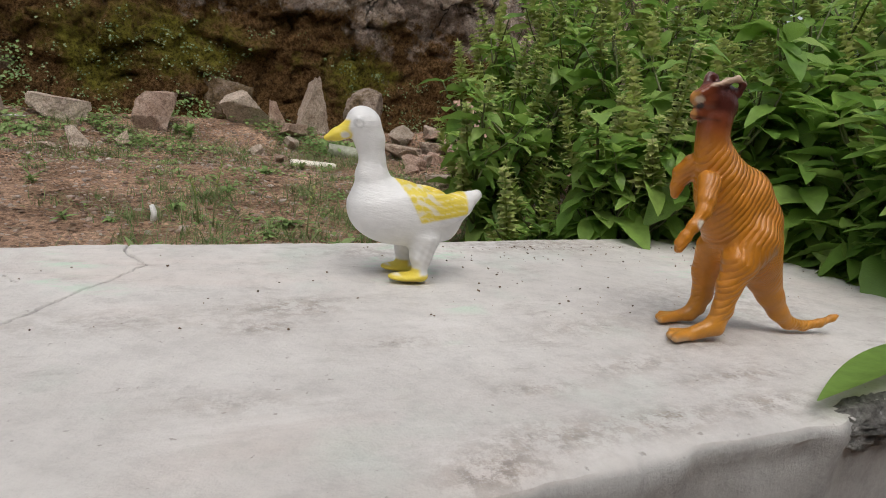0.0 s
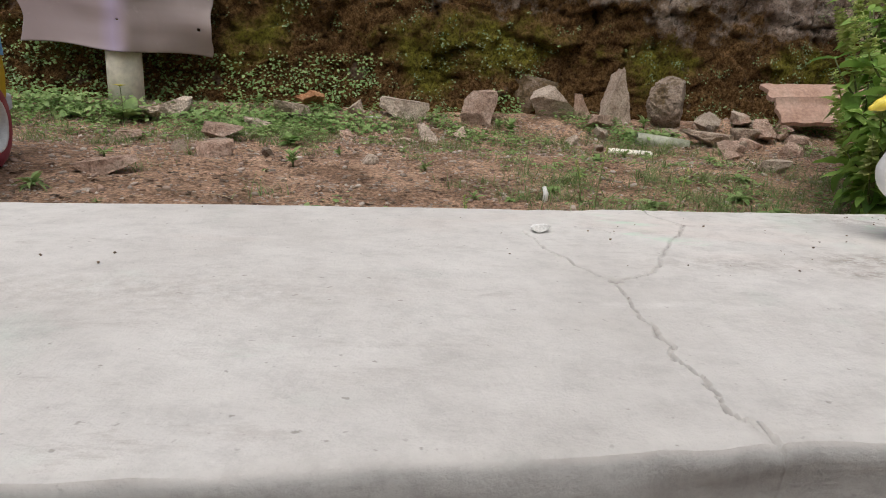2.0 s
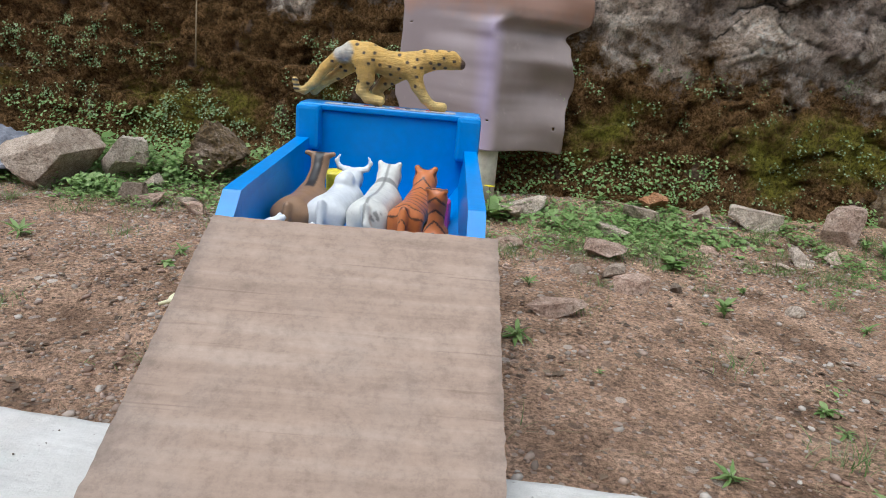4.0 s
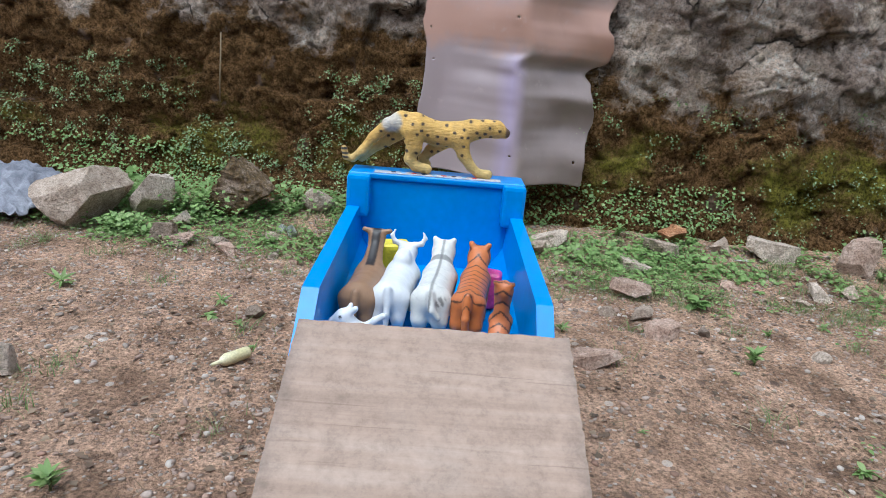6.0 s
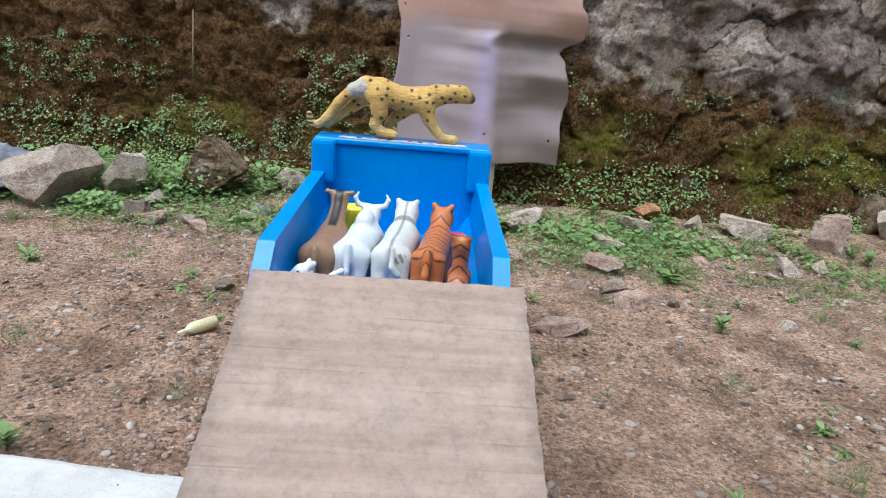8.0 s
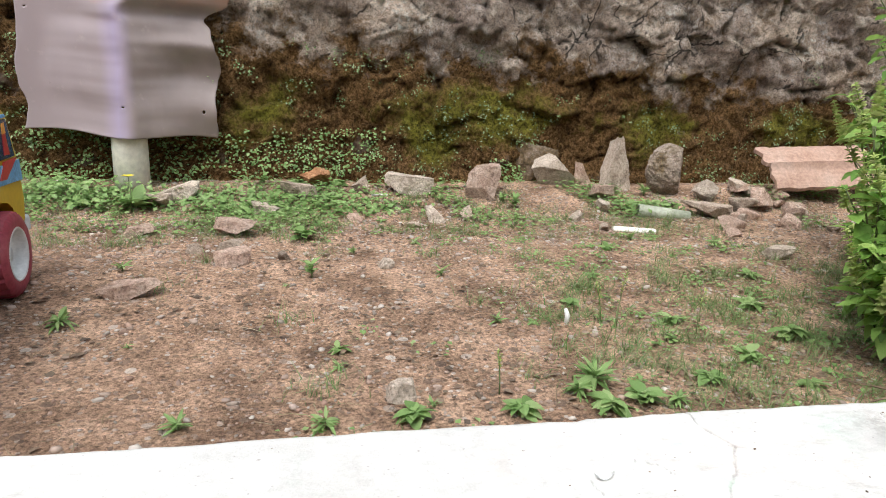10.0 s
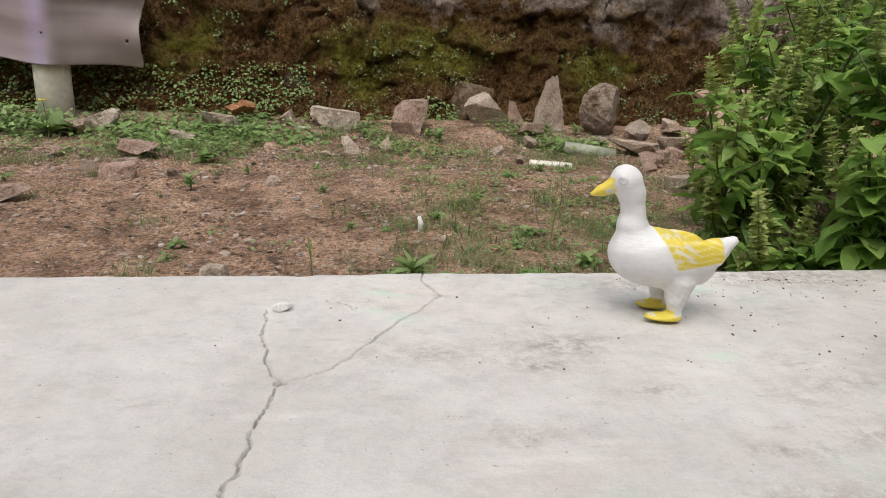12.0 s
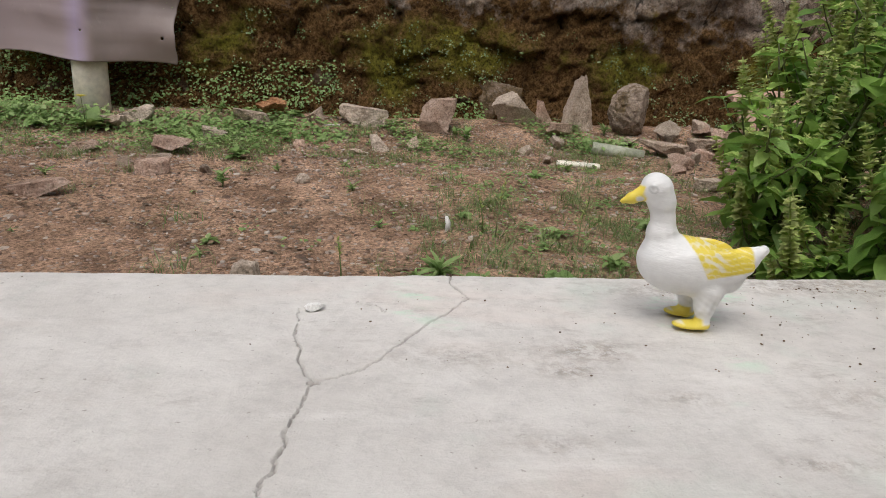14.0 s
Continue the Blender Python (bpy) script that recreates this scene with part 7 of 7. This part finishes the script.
def dry_twigs(seed, x, y, count, reach):
    """Dead brown stems lying tangled at the bush's foot."""
    r = random.Random(seed)
    th = empty("dry_twigs", pose(x, y, ground_z(x, y)), "tangle of dead brown stems at the basil bush's foot", "twigs", "dry twigs")
    for _ in range(count):
        a, rise = r.uniform(0, 360), r.uniform(0.1, 0.6)
        L = reach * r.uniform(0.5, 1.0)
        pts = [(L * t * math.cos(radians(a)) + r.gauss(0, 0.006), L * t * math.sin(radians(a)) + r.gauss(0, 0.006), 0.006 + L * rise * t * (1.2 - 0.6 * t) + abs(r.gauss(0, 0.004))) for t in (0, 0.3, 0.6, 1.0)]
        part("twig", mesh_of("twig", *tube(pts, [0.0028, 0.0022, 0.0017, 0.001], 6), TWIG), None, th)


dry_twigs(1, 0.56, 0.10, 9, 0.13)
dry_twigs(2, 0.64, 0.06, 9, 0.12)
dry_twigs(3, 0.50, 0.17, 8, 0.11)
dry_twigs(4, 0.84, -0.04, 8, 0.16)


def overhanging_leaf():
    th = empty("broad_leaf_plant", pose(0.70, -0.33, 0.0), "broad green leaf overhanging the concrete slab's edge", "plant")
    V, F = tube([(0.13, 0.03, -0.02), (0.06, 0.0, 0.035), (-0.06, -0.004, 0.032), (-0.160, -0.006, 0.021)], [0.003, 0.0024, 0.002, 0.0015], 6)
    part("stem", mesh_of("stem", V, F, STEM), None, th)
    me = mesh_of("leaf", *leaf_shape(0.176, 0.032, 0.05, 0.22, 14), LEAF)
    part("leaf", me, None, th, m=pose(-0.153, -0.0055, 0.0195, 0, 0, 101) @ pose(0, 0, 0, -1.2, 16, 0))


overhanging_leaf()



def scatter_mesh(name, material, count, place, shape, label, category, seed, tilt=0):
    """Many small alike pieces, joined: place gives (x, y, z, size) or None; shape gives vertices and faces."""
    rnd = random.Random(seed)
    at, form, turn, faces = [], [], [], None
    while len(at) < count:
        q = place(rnd)
        if q is None:
            continue
        V, faces = shape(rnd)
        at.append(q)
        form.append(V)
        turn.append((radians(rnd.gauss(tilt, 12 + 0.2 * tilt)), radians(rnd.gauss(0, 12)), rnd.uniform(0, 2 * math.pi)))
    at, form, turn = np.array(at, float), np.array(form, float), np.array(turn)
    form = form * at[:, 3, None, None]
    for axis, col in ((2, 2), (0, 0), (1, 1)):
        c, s = np.cos(turn[:, col])[:, None], np.sin(turn[:, col])[:, None]
        i, j = (axis + 1) % 3, (axis + 2) % 3
        p, q = form[:, :, i].copy(), form[:, :, j].copy()
        form[:, :, i], form[:, :, j] = c * p - s * q, s * p + c * q
    V = (form + at[:, None, :3]).reshape(-1, 3)
    F = (np.array(faces)[None] + (np.arange(len(at)) * form.shape[1])[:, None, None]).reshape(-1, len(faces[0]))
    me = bpy.data.meshes.new(name)
    me.vertices.add(len(V))
    me.vertices.foreach_set("co", V.astype(np.float32).ravel())
    me.loops.add(F.size)
    me.loops.foreach_set("vertex_index", F.astype(np.int32).ravel())
    me.polygons.add(len(F))
    me.polygons.foreach_set("loop_start", np.arange(0, F.size, F.shape[1], dtype=np.int32))
    me.update(calc_edges=True)
    if name != "gravel":
        me.shade_smooth()
    me.materials.append(material)
    solid(name, me, None, Matrix(), label, category, kind="stuff")


PEB = []
for i in range(12):
    r_ = random.Random(i)
    bm = bmesh.new()
    bmesh.ops.create_icosphere(bm, subdivisions=1, radius=0.5)
    for v in bm.verts:
        v.co *= r_.uniform(0.7, 1.15)
    s_ = (r_.uniform(0.7, 1.3), r_.uniform(0.6, 1.0), r_.uniform(0.35, 0.7))
    PEB.append(([(v.co.x * s_[0], v.co.y * s_[1], v.co.z * s_[2]) for v in bm.verts], [tuple(v.index for v in f.verts) for f in bm.faces]))
    bm.free()


def in_truck(x, y):
    return -1.06 < x < -0.78 and 0.02 < y < 0.75


def pebble_place(r):
    x, y = r.uniform(-2.7, 1.3), r.uniform(0.02, 1.48)
    dense = 0.30 + 0.5 * step(np.array(y - 0.08 * x), 0.75, 1.05) + 0.35 * step(np.array(-x), 0.8, 1.3)
    if r.random() > dense or smooth_noise(x * 4, y * 4, 2.0) < -0.25 + 0.3 * r.random() - 0.3:
        return None
    s = min(0.017, 0.0035 + 0.004 * r.paretovariate(2.6) - 0.002)
    return x, y, ground_z(x, y) + s * 0.08, s


scatter_mesh("gravel", PEBBLE, 27000, pebble_place, lambda r: r.choice(PEB), "loose reddish and grey grit and small stones", "gravel", 5)


def blade_shape(r):
    h, b, w = r.uniform(0.5, 1.0), r.uniform(0.2, 1.5), r.uniform(0.012, 0.026)
    V = []
    for i in range(4):
        t = i / 3
        ww = w * (1 - t) + 0.003
        V += [(-ww, b * t * t, h * t * (1 - 0.3 * b * t)), (ww, b * t * t, h * t * (1 - 0.3 * b * t))]
    return V, [(0, 1, 3, 2), (2, 3, 5, 4), (4, 5, 7, 6)]


TUFTS = [(random.Random(900 + i).uniform(-2.6, 1.2), random.Random(1900 + i).uniform(0.03, 1.42)) for i in range(2600)]


def grassy(x, y):
    yy = y - 0.08 * x
    near = float(step(np.array(x), -0.15, 0.25)) * float(step(np.array(-yy), -0.95, -0.45)) * 0.9
    band = float(step(np.array(yy), 0.92, 1.12)) * 0.45
    return 0.025 + near * 0.95 + band


TUFTS = [(x, y) for i, (x, y) in enumerate(TUFTS) if random.Random(i).random() < grassy(x, y) and not in_truck(x, y)]


def blade_place(r):
    x, y = r.choice(TUFTS)
    a, d = r.uniform(0, 6.3), abs(r.gauss(0, 0.028))
    x, y = x + d * math.cos(a), y + d * math.sin(a)
    if y < 0.0607 * x + 0.012:
        return None
    return x, y, ground_z(x, y) - 0.002, r.uniform(0.012, 0.045)


scatter_mesh("grass", GRASS, 36000, blade_place, blade_shape, "thin patchy green grass tufts on bare soil", "grass", 6)


def straw_shape(r):
    b = r.uniform(-0.2, 0.2)
    return [(-0.5, 0, 0), (0, b, 0.03), (0.5, 0, 0), (-0.5, 0.03, 0.01), (0, b + 0.035, 0.04), (0.5, 0.02, 0.01)], [(0, 1, 4, 3), (1, 2, 5, 4)]


def straw_place(r):
    x, y = r.uniform(-2.4, 1.2), r.uniform(0.02, 1.42)
    return x, y, ground_z(x, y) + 0.002, r.uniform(0.008, 0.042)


scatter_mesh("dry_straw", STRAW, 3200, straw_place, straw_shape, "dry straw and twig litter on the soil", "litter", 7)

SMALL = leaf_shape(1.0, 0.75, 0.3, 0.2, 2)


def creeper_place(r):
    x = r.uniform(-2.5, 1.3)
    yy = 1.05 + 0.42 * r.random() ** 0.7
    y = yy + 0.08 * x
    if smooth_noise(x * 3.2, y * 5.0, 20.0) < 0.02 + (0.25 if x > 0.1 else 0.0) - (0.35 if x < -1.2 and yy > 1.18 else 0.0):
        return None
    return x, y, ground_z(x, y) + r.uniform(0.002, 0.03), r.uniform(0.008, 0.018)


scatter_mesh("creeping_weeds", WEED, 12000, creeper_place, lambda r: SMALL, "low creeping green weeds at the wall foot", "weeds", 8)

CLUMPS = []
rc = random.Random(31)
while len(CLUMPS) < 620:
    x, z = rc.uniform(-2.9, 1.5), 0.0 + 0.42 * rc.random() ** 1.35
    if x > 0.0 and z > 0.28 and rc.random() < 0.8:
        continue
    if smooth_noise(x * 2.6, z * 5, 40.0) > -0.12:
        CLUMPS.append((x, z))


def wallplant_place(r):
    x, z = r.choice(CLUMPS)
    if x > -0.7 and r.random() < 0.62:
        return None
    x, z = x + r.gauss(0, 0.011), z + r.gauss(0, 0.010)
    hit, at, nrm, _ = north.ray_cast((x, 0.5, z), (0, 1, 0))
    if not hit:
        return None
    return x, at.y - r.uniform(0.002, 0.014), z, r.uniform(0.004, 0.0095)


scatter_mesh("wall_plants", WALLPLANT, 9000, wallplant_place, lambda r: SMALL, "tiny pale green plants growing from the mossy wall", "wall plants", 9, 55)


def slab_grit_place(r):
    x = r.choice((r.uniform(0.25, 1.0), r.uniform(0.25, 0.9), r.uniform(-1.6, 0.9)))
    y = -0.012 - 0.20 * r.random() ** (2.2 if x > 0.25 else 0.7)
    s = 0.0009 + 0.0022 * r.random() ** 2
    return x, y, 0.0006 + s * 0.2, s


scatter_mesh("slab_grit", LITTER, 420, slab_grit_place, lambda r: r.choice(PEB), "dark crumbs of soil scattered on the concrete", "grit", 10)


# thin dry stalk on the wall
V, F = tube([(-1.78, 1.335, 0.30), (-1.775, 1.33, 0.40), (-1.77, 1.325, 0.50)], [0.0028, 0.0024, 0.0016], 6)
solid("dry_stalk", mesh_of("dry_stalk", V, F, STRAW), None, Matrix(), "dry pale stalk standing against the mossy wall", "stalk")


def foot_weed_place(r):
    x, z = r.uniform(-2.7, 1.4), 0.0 + 0.17 * r.random() ** 1.6
    if smooth_noise(x * 2.3, z * 4, 60.0) < (-0.05 if x < -0.6 else 0.24 if x < 0.0 else 0.30):
        return None
    hit, at, nrm, _ = north.ray_cast((x, 0.5, z), (0, 1, 0))
    return (x, at.y - r.uniform(0.004, 0.03), z, r.uniform(0.006, 0.014)) if hit else None


scatter_mesh("wall_foot_weeds", WEED, 3600, foot_weed_place, lambda r: SMALL, "green weeds growing thickly along the wall foot", "weeds", 12, 40)


HERBS = [(-1.79, 1.20, 0.075, 0.10), (-1.72, 1.26, 0.05, 0.10), (-1.55, 1.33, 0.10, 0.085), (-1.48, 1.36, 0.07, 0.06), (-1.96, 1.20, 0.07, 0.08), (-1.90, 1.02, 0.04, 0.05), (-2.15, 1.22, 0.10, 0.07), (-0.60, 1.32, 0.08, 0.025), (-0.68, 1.27, 0.09, 0.022), (-0.50, 1.26, 0.07, 0.02), (-0.36, 1.33, 0.08, 0.03), (-0.92, 1.28, 0.09, 0.045), (-1.06, 1.28, 0.07, 0.045), (-0.25, 1.28, 0.08, 0.02), (0.62, 1.33, 0.06, 0.03)]


def herb_place(r):
    x, y, wide, tall = r.choice(HERBS[:7] if r.random() < 0.68 else HERBS[7:])
    x, y = r.gauss(x, wide), r.gauss(y, wide * 0.35)
    if y > wall_y(x) - 0.05:
        return None
    return x, y, ground_z(x, y) + tall * r.random() ** 1.3, r.uniform(0.009, 0.021)


scatter_mesh("wall_herbs", WEED, 6500, herb_place, lambda r: SMALL, "thick low green herbs among stones at the wall foot", "weeds", 15, 20)


def litter_place(r):
    x, y = r.uniform(-2.4, 1.2), r.uniform(0.02, 1.40)
    if smooth_noise(x * 3, y * 3, 70.0) < -0.1 + 0.4 * r.random() - 0.1:
        return None
    return x, y, ground_z(x, y) + 0.002, r.uniform(0.006, 0.018)


scatter_mesh("leaf_litter", LITTER, 4200, litter_place, lambda r: SMALL, "small dark dead leaf scraps on the soil", "litter", 13)


def low_weed_place(r):
    x, y = r.choice(PATCHES)
    a, d = r.uniform(0, 6.3), abs(r.gauss(0, 0.022))
    x, y = x + d * math.cos(a), y + d * math.sin(a)
    if y < 0.0607 * x + 0.012:
        return None
    return x, y, ground_z(x, y) + r.uniform(0.002, 0.010), r.uniform(0.005, 0.013)


rp = random.Random(77)
PATCHES = []
while len(PATCHES) < 150:
    x, y = rp.uniform(-0.35, 0.75), rp.uniform(0.05, 1.1)
    if rp.random() < float(step(np.array(x), -0.25, 0.35)) * 0.9 + 0.06:
        PATCHES.append((x, y))
scatter_mesh("low_weeds", WEED, 2600, low_weed_place, lambda r: SMALL, "patches of low small-leaved weeds on the soil", "weeds", 14)
